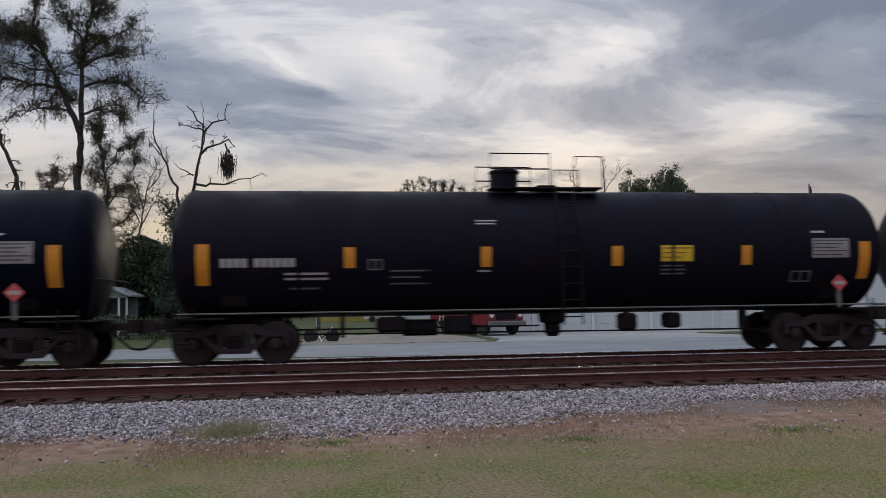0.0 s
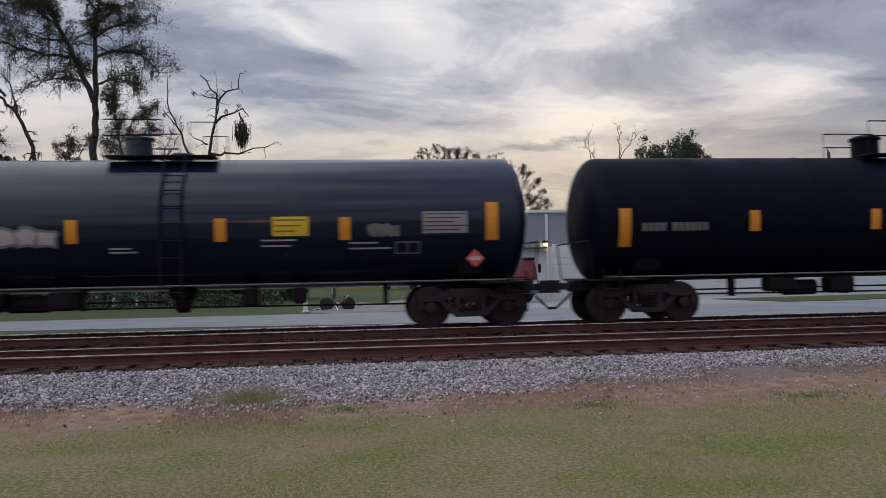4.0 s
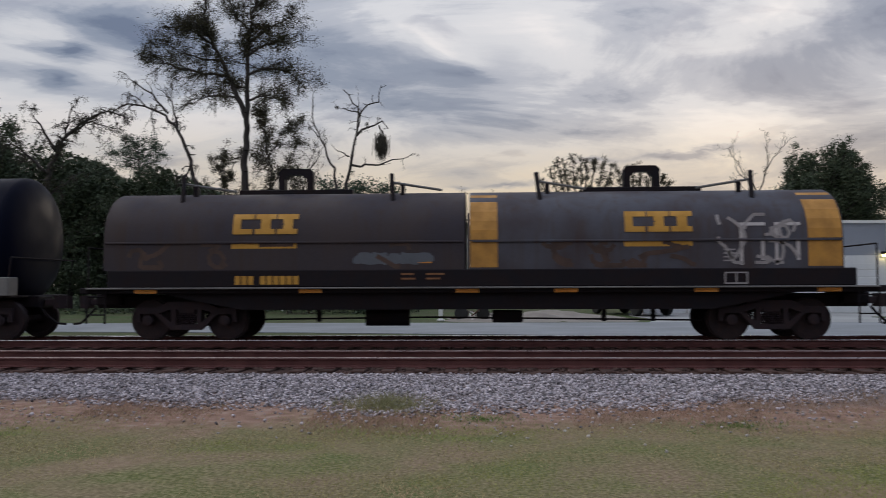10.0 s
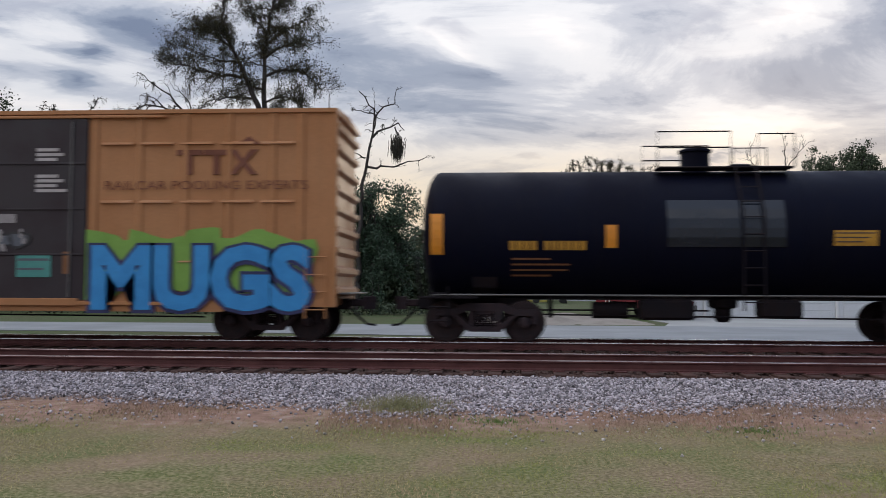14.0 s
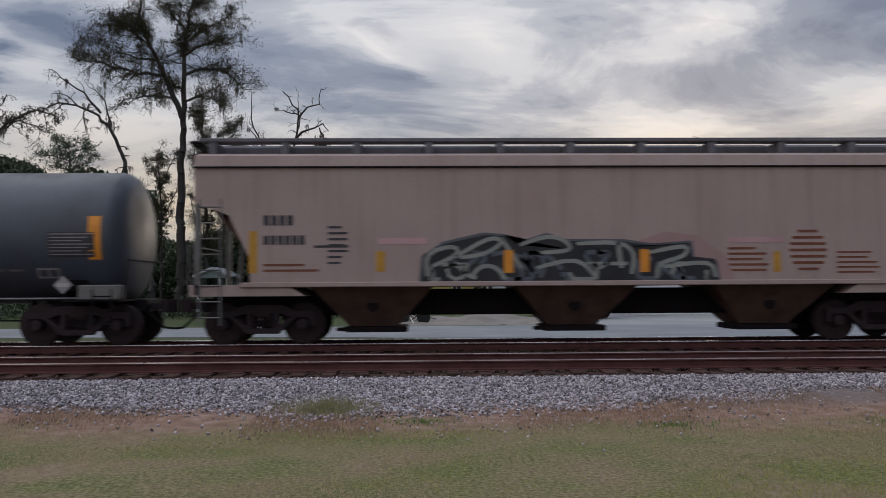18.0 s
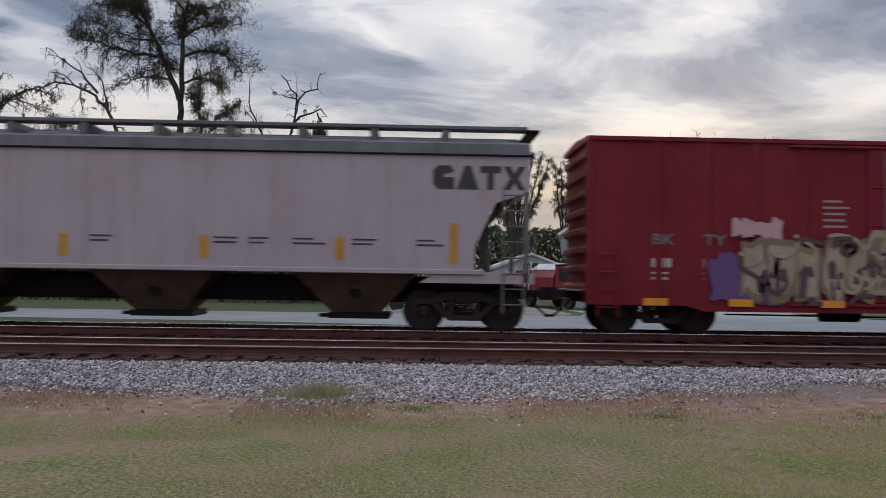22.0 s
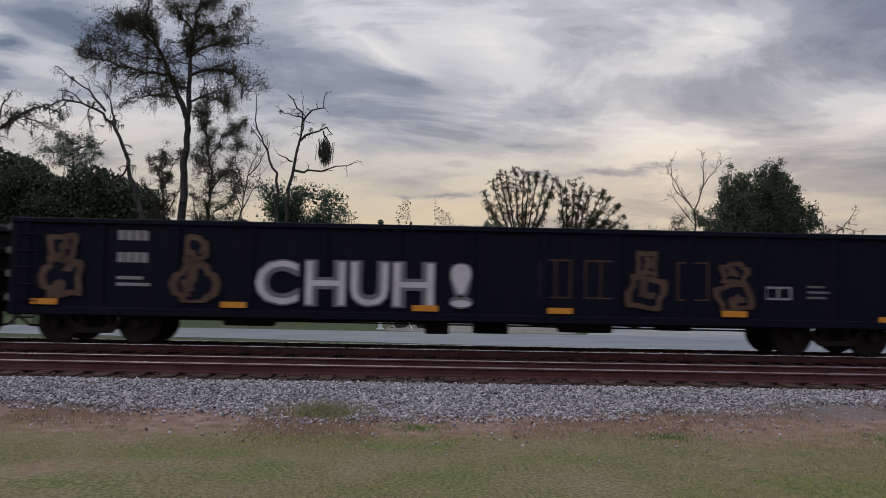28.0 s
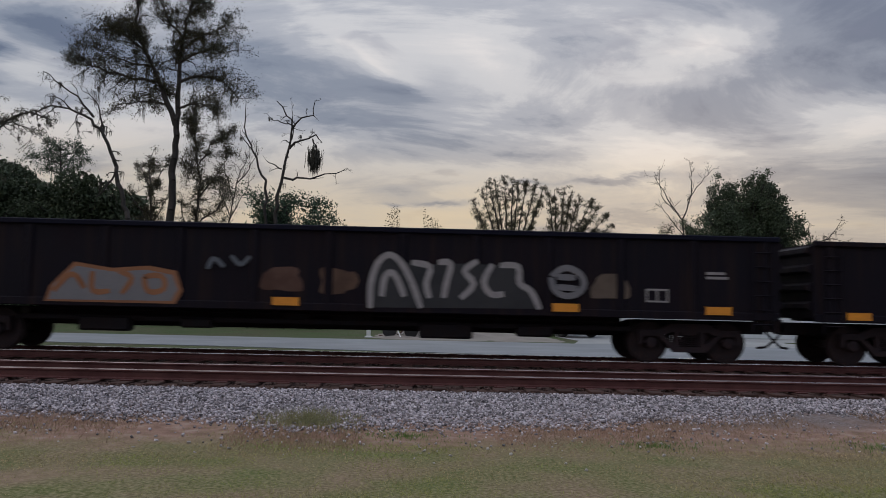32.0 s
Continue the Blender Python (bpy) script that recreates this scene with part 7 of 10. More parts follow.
def pale_lettering(car, s):
    gatx_letters(car, s, 6.19, 3.14, 0.52)
    patch = Shape()
    fan(patch, s, [(-8.28, 3.22), (-7.75, 3.12), (-7.2, 3.25), (-7.1, 3.6), (-7.2, 3.86), (-7.7, 3.88), (-8.1, 3.75), (-8.3, 3.5)], 0.006)
    part("paint_patch", patch, GREY_WHITE, car, "pale patch of overpaint")
    writing(car, s, -6.47, 2.32, 0.21, (5,), DARK_INK)
    writing(car, s, -6.47, 2.02, 0.19, (5,), DARK_INK)
    lines(car, s, -6.4, -5.5, 1.9, 3, 0.1, 0.04, DARK_INK)
    outline_frame(car, s, -5.27, -5.05, 2.32, 2.54, 0.03, DARK_INK)
    for x in (-6.62, 6.66):
        stripe(car, s, x, 1.5, 2.4, 0.18, LOGO_YELLOW)
    for x in (-4.5, -1.75, 1.25, 4.18):
        stripe(car, s, x, 1.55, 2.03, 0.2, LOGO_YELLOW)
    for a, b in ((-4.2, -3.3), (-1.2, -0.6), (1.45, 2.0), (2.2, 2.7), (3.16, 3.9), (4.44, 5.2), (5.85, 6.5)):
        lines(car, s, a, b, 2.02, 2, 0.1, 0.04, DARK_INK)


smooth_hopper(206.18, "dusty tan covered hopper with graffiti along its side", TAN, tan_lettering, half=8.6, roof=TAN)
smooth_hopper(224.05, "weathered grey covered hopper with dark streaks and a scrawl", LILAC, lilac_lettering, half=8.55)
smooth_hopper(241.98, "pale grey covered hopper with small orange stripes", PALE_HOPPER, pale_lettering, half=8.58, hatch_gap=True)


def red_lettering(car, s, door, ds):
    for x, word in ((-6.45, "BK"), (-5.3, "TY")):
        letters(car, word, x, x + 0.5, 2.0, 2.24, -1.505, DIM_WHITE, 0.02, 0.004, name="painted_letter", label="painted letter")
        writing(car, s, x, 1.5, 0.2, (3,), WHITE)
        lines(car, s, x, x + 0.55, 1.4, 2, 0.12, 0.05, WHITE)
    lines(car, ds, -0.6, 0.4, 3.16, 2, 0.16, 0.08, WHITE, lift=0.006)
    lines(car, s, -2.6, -2.0, 3.05, 5, 0.14, 0.05, GREY_WHITE)
    sprayed(car, lambda z: -1.548, -5.1, -3.4, 0.68, 1.8, (SPRAY_PURPLE,), 3, 61)
    sprayed(car, lambda z: -1.548, 3.9, 5.15, 0.92, 1.85, (SPRAY_PURPLE,), 2, 65)
    sprayed(car, lambda z: -1.560, -4.5, -1.5, 0.72, 2.2, (SPRAY_OLIVE, SPRAY_CREAM, SPRAY_MUD), 5, 62, 0.9, 0.24)
    sprayed(car, lambda z: -1.575, -1.7, 2.0, 0.95, 2.45, (SPRAY_CREAM, SPRAY_OLIVE, SPRAY_MUD), 6, 66, 0.8, 0.22)
    sprayed(car, lambda z: -1.560, 1.7, 4.4, 0.72, 2.3, (SPRAY_OLIVE, SPRAY_CREAM, SPRAY_SLATE), 5, 67, 0.8, 0.26)
    sprayed(car, lambda z: -1.556, -4.7, -3.6, 2.1, 2.65, (SPRAY_PINK,), 5, 63, 0.5)
    sprayed(car, lambda z: -1.556, 2.6, 4.4, 2.0, 2.4, (SPRAY_PINK,), 7, 68, 0.3)
    sprayed(car, s, 6.05, 7.0, 1.15, 2.14, (SPRAY_PINK, BOX_RED, GREY_WHITE), 3, 64, 0.6, 0.35)
    for x in (-6.4, -4.5, -2.45, 0.15, 3.05, 5.3):
        stripe(car, flat_side(-1.585), x, 0.66, 0.82, 0.54)
    stripe(car, flat_side(-1.505), 6.8, 0.66, 0.94, 0.56)
    outline_frame(car, s, 5.15, 5.7, 1.5, 1.83, 0.04, WHITE)
    scrawl(car, flat_side(-1.56), -4.5, 4.4, 0.75, 2.35, SPRAY_CREAM, 22, 403, 0.04, 0.034)
    scrawl(car, flat_side(-1.56), -4.5, 4.4, 0.75, 2.2, SPRAY_MUD, 24, 404, 0.045, 0.038)
    scrawl(car, s, 6.05, 7.0, 1.2, 2.1, GREY_WHITE, 6, 405, 0.03)


boxcar(259.48, "oxide red boxcar covered in olive and cream graffiti", 7.9, 0.66, 4.42, BOX_RED, (-1.6, 1.45), BOX_RED, 6.12, 8, red_lettering, posts=(-6.3, -5.2, -4.1, -3.0, 2.6, 3.7, 4.8, 5.9, 6.9))


def pink_lettering(car, s, door, ds):
    for x, word in ((-6.7, "BK"), (-5.85, "TY")):
        letters(car, word, x, x + 0.45, 2.06, 2.28, -1.505, WHITE, 0.02, 0.004, name="painted_letter", label="painted letter")
        writing(car, s, x, 1.7, 0.2, (3,), WHITE)
        lines(car, s, x + 0.1, x + 0.45, 1.5, 2, 0.14, 0.06, WHITE)
    sprayed(car, s, -7.0, -6.35, 2.9, 3.55, (GREY_WHITE, BOX_PINK, GREY_WHITE), 2, 71, 0.6, 0.4)
    stripe(car, s, -6.95, 1.3, 2.22, 0.2)
    stripe(car, s, 6.27, 1.18, 2.06, 0.18)
    lines(car, s, 6.45, 6.9, 1.6, 3, 0.1, 0.04, DIM_WHITE)
    # pale yellow ground, then three tall rounded letters
    sh = Shape()
    fan(sh, lambda z: -1.546, [(-6.2, 0.68), (-1.4, 0.68), (-1.4, 1.7), (-2.2, 2.1), (-2.9, 1.9), (-4.0, 1.5), (-5.4, 2.05), (-5.9, 1.3)], 0.004)
    part("graffiti", sh, SPRAY_LIME, car, "sprayed graffiti")

    def stroke(ring, mat, lift):
        q = Shape()
        fan(q, lambda z: -1.55, ring, lift)
        part("graffiti", q, mat, car, "sprayed graffiti")

    stroke([(-5.15, 0.9), (-4.7, 0.66), (-4.2, 0.72), (-3.9, 1.2), (-3.88, 1.8), (-4.15, 2.2), (-4.7, 2.3), (-5.1, 2.68), (-5.2, 2.2), (-5.05, 1.5)], SPRAY_SLATE, 0.006)
    stroke([(-4.85, 1.05), (-4.5, 0.98), (-4.25, 1.3), (-4.25, 1.75), (-4.5, 2.0), (-4.8, 1.9)], SPRAY_PINK, 0.010)
    stroke([(-3.8, 0.85), (-3.4, 0.74), (-3.05, 0.85), (-3.15, 1.5), (-3.3, 2.1), (-3.45, 2.66), (-3.62, 2.2), (-3.8, 1.6)], SPRAY_SLATE, 0.007)
    stroke([(-3.55, 1.05), (-3.3, 1.05), (-3.38, 1.55), (-3.48, 2.0), (-3.58, 1.5)], SPRAY_PINK, 0.011)
    stroke([(-2.85, 1.1), (-2.5, 0.78), (-1.9, 0.76), (-1.5, 1.05), (-1.55, 1.6), (-1.5, 2.3), (-1.9, 2.6), (-2.4, 2.5), (-2.8, 2.0)], SPRAY_SLATE, 0.008)
    stroke([(-2.5, 1.2), (-2.2, 1.02), (-1.8, 1.1), (-1.75, 1.35), (-2.1, 1.5), (-1.75, 1.8), (-1.9, 2.05), (-2.3, 2.0), (-2.5, 1.7)], SPRAY_PINK, 0.012)
    stroke([(-2.1, 1.35), (-1.6, 1.3), (-1.6, 1.75), (-2.1, 1.7)], SPRAY_OLIVE, 0.016)
    strokes(car, flat_side(-1.552), [[(-5.05, 2.4), (-5.0, 1.5), (-4.95, 0.95), (-4.5, 0.75), (-4.05, 1.0), (-3.98, 1.8), (-4.3, 2.12), (-4.8, 2.2)], [(-3.7, 1.0), (-3.65, 1.7), (-3.46, 2.5), (-3.3, 1.8), (-3.15, 0.95)], [(-1.6, 2.35), (-2.1, 2.5), (-2.65, 2.0), (-2.7, 1.2), (-2.2, 0.86), (-1.65, 0.95)]], SPRAY_HAZE, 0.06, 0.018)
    strokes(car, flat_side(-1.552), [[(-4.68, 1.1), (-4.66, 1.85)], [(-2.45, 1.3), (-2.42, 1.75)]], SPRAY_RUST, 0.045, 0.020)
    sprayed(car, lambda z: -1.585, -1.4, 1.5, 0.72, 2.4, (SPRAY_GREY, SPRAY_LIME, SPRAY_CREAM), 7, 74, 0.7, 0.35)
    sprayed(car, lambda z: -1.59, -1.35, 1.45, 0.85, 2.1, (SPRAY_SLATE,), 9, 78, 0.35)
    sprayed(car, lambda z: -1.546, 1.6, 6.1, 1.3, 2.25, (SPRAY_TEAL,), 6, 75)
    sprayed(car, lambda z: -1.554, 1.6, 6.0, 0.66, 2.05, (SPRAY_NAVY, SPRAY_WHITE, SPRAY_NAVY), 9, 76, 0.9, 0.32)
    sprayed(car, lambda z: -1.572, 1.7, 5.9, 0.75, 1.6, (DOT_BLUE,), 12, 79, 0.3)
    sprayed(car, s, 1.0, 2.1, 2.4, 3.0, (SPRAY_PINK,), 5, 77, 0.35)
    scrawl(car, flat_side(-1.56), 1.6, 6.0, 0.7, 2.05, SPRAY_WHITE, 18, 406, 0.05, 0.036)
    scrawl(car, flat_side(-1.56), 1.6, 6.0, 0.7, 2.05, SPRAY_BLACK, 14, 407, 0.05, 0.040)
    scrawl(car, flat_side(-1.56), -1.3, 1.4, 0.8, 2.4, SPRAY_BLACK, 12, 408, 0.04, 0.05)
    scrawl(car, flat_side(-1.56), -1.3, 1.4, 0.8, 2.2, SPRAY_CREAM, 8, 409, 0.04, 0.054)
    strokes(car, flat_side(-1.59), [[(-1.2, z), (1.3, z + 0.02)] for z in (0.95, 1.25, 1.52, 1.80)], SPRAY_SLATE, 0.03, 0.03)
    strokes(car, flat_side(-1.59), [[(-1.1, 1.66), (0.2, 1.68)], [(-0.9, 1.1), (0.9, 1.12)], [(0.5, 2.0), (0.8, 1.4)], [(0.9, 2.2), (1.2, 1.5)]], SPRAY_WHITE, 0.035, 0.034)
    scrawl(car, s, 1.0, 2.1, 2.4, 3.0, SPRAY_PINK, 5, 410, 0.035, 0.01)


boxcar(276.59, "faded red boxcar with colourful graffiti and slatted door", 7.78, 0.66, 4.42, BOX_PINK, (-1.3, 1.5), BOX_PINK, 6.05, 8, pink_lettering, posts=(-5.6, -4.2, -2.8, 3.0, 4.4, 5.8), slats=True)


def gond_marks(car, s, x, z, mat=None):
    writing(car, s, x, z, 0.22, (4,), mat)
    writing(car, s, x, z - 0.48, 0.22, (4,), mat)
    lines(car, s, x, x + 0.75, z - 0.78, 2, 0.14, 0.07, mat or WHITE)


def gond_a(car, s):
    gond_marks(car, s, -9.0, 2.35, DIM_WHITE)
    writing(car, s, -7.9, 1.87, 0.2, (4,), DIM_WHITE)
    lines(car, s, -7.9, -7.2, 1.45, 3, 0.2, 0.06, DIM_WHITE)
    g = flat_side(-1.53)
    piece = [(-5.88, 0.98), (-5.86, 2.03), (-4.89, 2.17), (-3.89, 2.14), (-2.56, 2.22), (-1.89, 2.09), (-0.94, 2.12), (-1.05, 1.56), (-0.87, 1.01), (-1.98, 0.85), (-3.31, 0.83), (-3.75, 0.62), (-4.42, 0.91)]
    field(car, g, piece, SPRAY_PINK, 0.004, 0.05)
    field(car, g, piece, SPRAY_VIOLET, 0.010)
    strokes(car, g, [[(-5.65, 1.59), (-5.27, 1.72), (-5.21, 1.33), (-5.54, 1.3)],
                [(-4.66, 1.95), (-4.77, 1.51), (-4.44, 1.63)],
                [(-3.72, 2.04), (-3.77, 1.59), (-3.44, 1.44), (-3.65, 1.04)],
                [(-2.89, 2.01), (-3.16, 1.67)],
                [(-2.44, 2.07), (-2.11, 1.81), (-2.21, 1.42)],
                [(-1.33, 2.0), (-1.16, 1.61)],
                [(-4.76, 1.23), (-4.31, 0.92), (-3.87, 1.04)],
                [(-2.65, 1.02), (-1.99, 1.09)],
                [(-1.82, 0.99), (-1.32, 1.06)]], SPRAY_MINT, 0.11, 0.016)
    scrawl(car, g, -5.7, -1.1, 1.0, 2.0, SPRAY_PURPLE, 14, 412, 0.05, 0.022)
    scrawl(car, g, -5.7, -1.1, 1.0, 2.0, SPRAY_PINK, 7, 411, 0.03, 0.026)
    for x in (-8.75, -1.2, 2.5, 8.7):
        stripe(car, flat_side(-1.525), x, 0.92, 1.15, 0.62)
    sprayed(car, s, 3.2, 6.8, 0.9, 2.0, (SPRAY_SLATE, DIM_WHITE), 4, 83)


def gond_b(car, s):
    gond_marks(car, s, -7.7, 2.28, GREY_WHITE)
    f = flat_side(-1.52)
    for x, m, z in ((-8.85, SPRAY_RUST_DIM, 2.45), (-6.0, SPRAY_RUST_DIM, 2.4), (3.85, SPRAY_RUST_DIM, 2.3), (5.8, SPRAY_RUST_DIM, 2.05)):
        sprayed(car, f, x - 0.38, x + 0.38, 0.95, 0.95 + (z - 0.95) * 0.62, (m, GOND_BLACK, m), 1, int(abs(x) * 10), 0.9, 0.32)
        sprayed(car, flat_side(-1.53), x - 0.24, x + 0.24, 0.95 + (z - 0.95) * 0.55, z, (m, GOND_BLACK, m), 1, int(abs(x) * 10) + 3, 0.9, 0.4)
    for ch, a, b in (("C", -4.68, -3.77), ("H", -3.60, -2.75), ("U", -2.62, -1.82), ("H", -1.70, -0.82), ("!", -0.45, 0.0)):
        letters(car, ch, a - 0.03, b + 0.03, 0.92, 1.94, -1.51, SPRAY_GREY, 0.06, 0.016)
        letters(car, ch, a, b, 0.96, 1.90, -1.51, SPRAY_WHITE, 0.0, 0.026)
    for a in (1.5, 2.5, 4.55):
        outline_frame(car, s, a, a + 0.7, 1.2, 2.05, 0.03, RUST_CAP)
    for x in (-9.2, -5.15, -1.0, 1.95, 5.8):
        stripe(car, flat_side(-1.545), x, 0.86, 0.99, 0.55)
    stripe(car, flat_side(-1.525), 9.5, 0.8, 0.92, 0.95)
    outline_frame(car, s, 6.5, 7.1, 1.25, 1.55, 0.05, GREY_WHITE)
    lines(car, s, 7.45, 8.0, 1.58, 3, 0.12, 0.05)


def gond_c(car, s):
    writing(car, s, -8.0, 2.1, 0.26, (4,), GREY_WHITE)
    writing(car, s, -8.05, 1.62, 0.26, (6,), GREY_WHITE)
    lines(car, s, -7.9, -7.0, 1.4, 2, 0.16, 0.06, GREY_WHITE)
    outline_frame(car, s, -8.9, -8.6, 1.4, 1.65, 0.03, DIM_WHITE)
    f, g = flat_side(-1.52), flat_side(-1.535)
    pale = [[(-6.96, 0.67), (-6.99, 1.88), (-6.42, 2.06), (-5.9, 1.97), (-5.82, 0.66)],
                [(-5.69, 0.67), (-5.69, 1.68), (-4.91, 1.73), (-4.8, 1.41), (-4.72, 1.77), (-4.26, 1.75), (-4.18, 0.7)],
                [(-4.02, 0.68), (-3.99, 1.5), (-3.71, 1.7), (-3.34, 1.55), (-3.1, 0.67)],
                [(-2.98, 0.62), (-2.9, 1.92), (-2.7, 2.06), (-2.31, 2.13), (-2.05, 2.21), (-1.97, 1.68), (-1.64, 1.75), (-1.53, 1.23), (-1.8, 0.63)],
                [(-1.23, 1.11), (-1.19, 2.03), (-0.97, 2.24), (-0.73, 2.11), (-0.84, 1.45)],
                [(-0.87, 0.69), (-0.86, 1.97), (-0.54, 2.31), (-0.14, 2.19), (-0.03, 0.74)],
                [(-0.03, 0.66), (-0.0, 2.06), (0.59, 2.25), (1.0, 2.16), (1.04, 0.67)]]
    for ring, m in zip(pale, (WASHED_TAN, WASHED, WASHED, WASHED_LILAC, WASHED_LILAC, WASHED_TAN, WASHED_LILAC)):
        field(car, f, ring, m, 0.006)
    warm = [[(1.02, 0.63), (0.98, 2.09), (1.18, 2.16), (1.4, 1.5), (1.35, 0.64)],
                [(1.65, 0.65), (1.87, 1.41), (2.33, 1.59), (2.73, 1.34), (2.88, 0.64)],
                [(2.88, 0.61), (2.93, 1.81), (3.19, 1.95), (4.0, 2.0), (4.81, 1.96), (5.02, 1.4), (5.02, 0.63)],
                [(4.95, 1.06), (4.87, 2.06), (5.41, 2.16), (6.23, 2.1), (6.17, 1.16)],
                [(5.09, 0.6), (5.15, 1.03), (6.1, 1.16), (6.1, 0.59)],
                [(6.07, 0.59), (6.13, 2.03), (6.7, 2.11), (7.66, 2.0), (7.79, 1.67), (7.8, 0.6)],
                [(7.8, 0.6), (7.79, 1.73), (8.2, 1.68), (8.61, 1.28), (9.3, 0.83), (9.23, 0.63)]]
    for k, (ring, m) in enumerate(zip(warm, (WASHED_LILAC, WASHED_LILAC, WASHED_LILAC, WASHED_PEACH, WASHED_LILAC, WASHED_PEACH, WASHED_PEACH))):
        field(car, f, ring, m, 0.006 + 0.001 * (k % 2))
    strokes(car, f, [[(-6.01, 2.22), (-4.28, 2.24), (-4.53, 1.88), (-3.64, 1.98)]], GREY_WHITE, 0.03, 0.014)
    for k, (m, n, w) in enumerate(((WASHED, 26, 0.09), (WASHED_LILAC, 26, 0.08), (WASHED_TAN, 18, 0.08), (SPRAY_GREY, 14, 0.05))):
        scrawl(car, g, -6.8, 5.0, 0.72, 2.0, m, n, 430 + k, w, 0.008 + 0.001 * k)
    for k, (m, n, w) in enumerate(((WASHED_TAN, 12, 0.08), (WASHED_PEACH, 12, 0.08), (WASHED_LILAC, 8, 0.07))):
        scrawl(car, g, 5.0, 8.6, 0.72, 1.9, m, n, 440 + k, w, 0.008 + 0.001 * k)
    scrawl(car, g, 6.2, 8.4, 0.75, 1.9, SPRAY_PINK, 7, 421, 0.05, 0.012)
    scrawl(car, g, 5.0, 8.0, 0.75, 1.9, SPRAY_RUST, 8, 422, 0.06, 0.014)
    scrawl(car, g, -2.9, 2.7, 0.8, 2.0, SPRAY_NAVY, 9, 423, 0.07, 0.012)
    lines(car, s, 8.0, 8.9, 2.2, 6, 0.2, 0.08, GREY_WHITE)
    for x in (-9.3, -6.0, -3.2, -0.3, 2.55, 5.3, 8.5):
        stripe(car, flat_side(-1.55), x, 0.76, 0.93, 0.5)
    panel(car, flat_side(-1.545), 6.2, 6.9, 1.15, 1.6, GOND_BLACK, 3, GREY_WHITE, name="stencil_panel")
    scrawl(car, g, -6.6, 8.0, 0.75, 2.1, GOND_BROWN, 26, 414, 0.06, 0.018)
    scrawl(car, g, -6.6, 8.0, 0.75, 2.1, WASHED_LILAC, 14, 413, 0.03, 0.022)


def gond_d(car, s):
    gond_marks(car, s, -9.2, 2.4, GREY_WHITE)
    writing(car, s, -8.1, 1.95, 0.2, (4,), GREY_WHITE)
    lines(car, s, -8.1, -7.5, 1.6, 2, 0.14, 0.06, GREY_WHITE)
    f = flat_side(-1.52)
    field(car, f, [(-6.0, 1.12), (-5.9, 1.45), (-5.4, 1.9), (-4.6, 1.78), (-3.9, 1.85), (-3.3, 1.75), (-3.15, 1.4), (-3.3, 1.12)], SPRAY_RUST, 0.006, 0.04)
    field(car, f, [(-5.95, 1.12), (-5.85, 1.45), (-5.4, 1.85), (-4.6, 1.74), (-3.9, 1.8), (-3.35, 1.7), (-3.22, 1.4), (-3.35, 1.14)], SPRAY_GREY, 0.010)
    strokes(car, f, [[(-5.85, 1.3), (-5.46, 1.79), (-5.2, 1.37)],
                [(-5.04, 1.74), (-5.07, 1.26), (-4.66, 1.33)],
                [(-4.5, 1.76), (-4.13, 1.64), (-4.41, 1.27)],
                [(-3.95, 1.65), (-3.53, 1.72), (-3.46, 1.36), (-3.88, 1.28), (-3.95, 1.65)]], SPRAY_RUST, 0.06, 0.016)
    field(car, f, [(0.95, 1.1), (0.95, 1.7), (1.3, 2.25), (1.8, 2.05), (2.9, 2.1), (4.2, 2.08), (4.3, 1.6), (4.6, 1.15)], SPRAY_BLACK, 0.006)
    strokes(car, f, [[(0.93, 1.08), (0.91, 1.64), (1.06, 2.11), (1.32, 2.31), (1.6, 2.09), (1.83, 1.66), (2.03, 1.11)],
                [(1.17, 1.34), (1.21, 1.77), (1.36, 1.92), (1.52, 1.72), (1.66, 1.35)],
                [(1.8, 2.1), (2.29, 2.05), (2.1, 1.67), (2.21, 1.33)],
                [(2.38, 2.11), (2.71, 2.16), (2.57, 1.68), (2.52, 1.34)],
                [(3.25, 2.17), (2.88, 1.94), (3.26, 1.67), (2.89, 1.34)],
                [(3.58, 2.1), (3.34, 1.7), (3.55, 1.4), (3.84, 1.46)],
                [(3.74, 2.08), (4.21, 2.12), (4.13, 1.66), (4.44, 1.58), (4.63, 1.14)]], GREY_WHITE, 0.07, 0.014)
    strokes(car, f, [[(4.87, 1.86), (5.18, 2.12), (5.56, 1.94), (5.64, 1.63), (5.31, 1.4), (4.94, 1.52), (4.87, 1.86)],
                [(5.0, 1.86), (5.41, 1.85)],
                [(5.0, 1.64), (5.46, 1.61)]], SPRAY_GREY, 0.07, 0.012)
    strokes(car, f, [[(-2.6, 1.85), (-2.5, 2.15), (-2.25, 1.9)], [(-2.1, 2.15), (-1.9, 1.9), (-1.7, 2.15)]], SPRAY_SLATE, 0.05)
    for x, m in ((-1.0, RUST_CAP), (0.2, SPRAY_RUST_DIM), (6.2, WASHED_TAN)):
        sprayed(car, s, x - 0.35, x + 0.35, 1.35, 2.0, (m,), 1, int(100 + x * 10), 0.7, 0.5)
    for x in (-9.0, -0.9, 5.2, 8.6):
        stripe(car, flat_side(-1.545), x, 1.1, 1.28, 0.58)
    outline_frame(car, s, 7.0, 7.5, 1.35, 1.65, 0.04, GREY_WHITE)
    lines(car, s, 8.35, 8.85, 2.05, 2, 0.1, 0.06, GREY_WHITE)


def gond_e(car, s):
    gond_marks(car, s, -7.9, 2.3, DIM_WHITE)
    stripe(car, flat_side(-1.525), -9.0, 1.05, 1.22, 0.55)


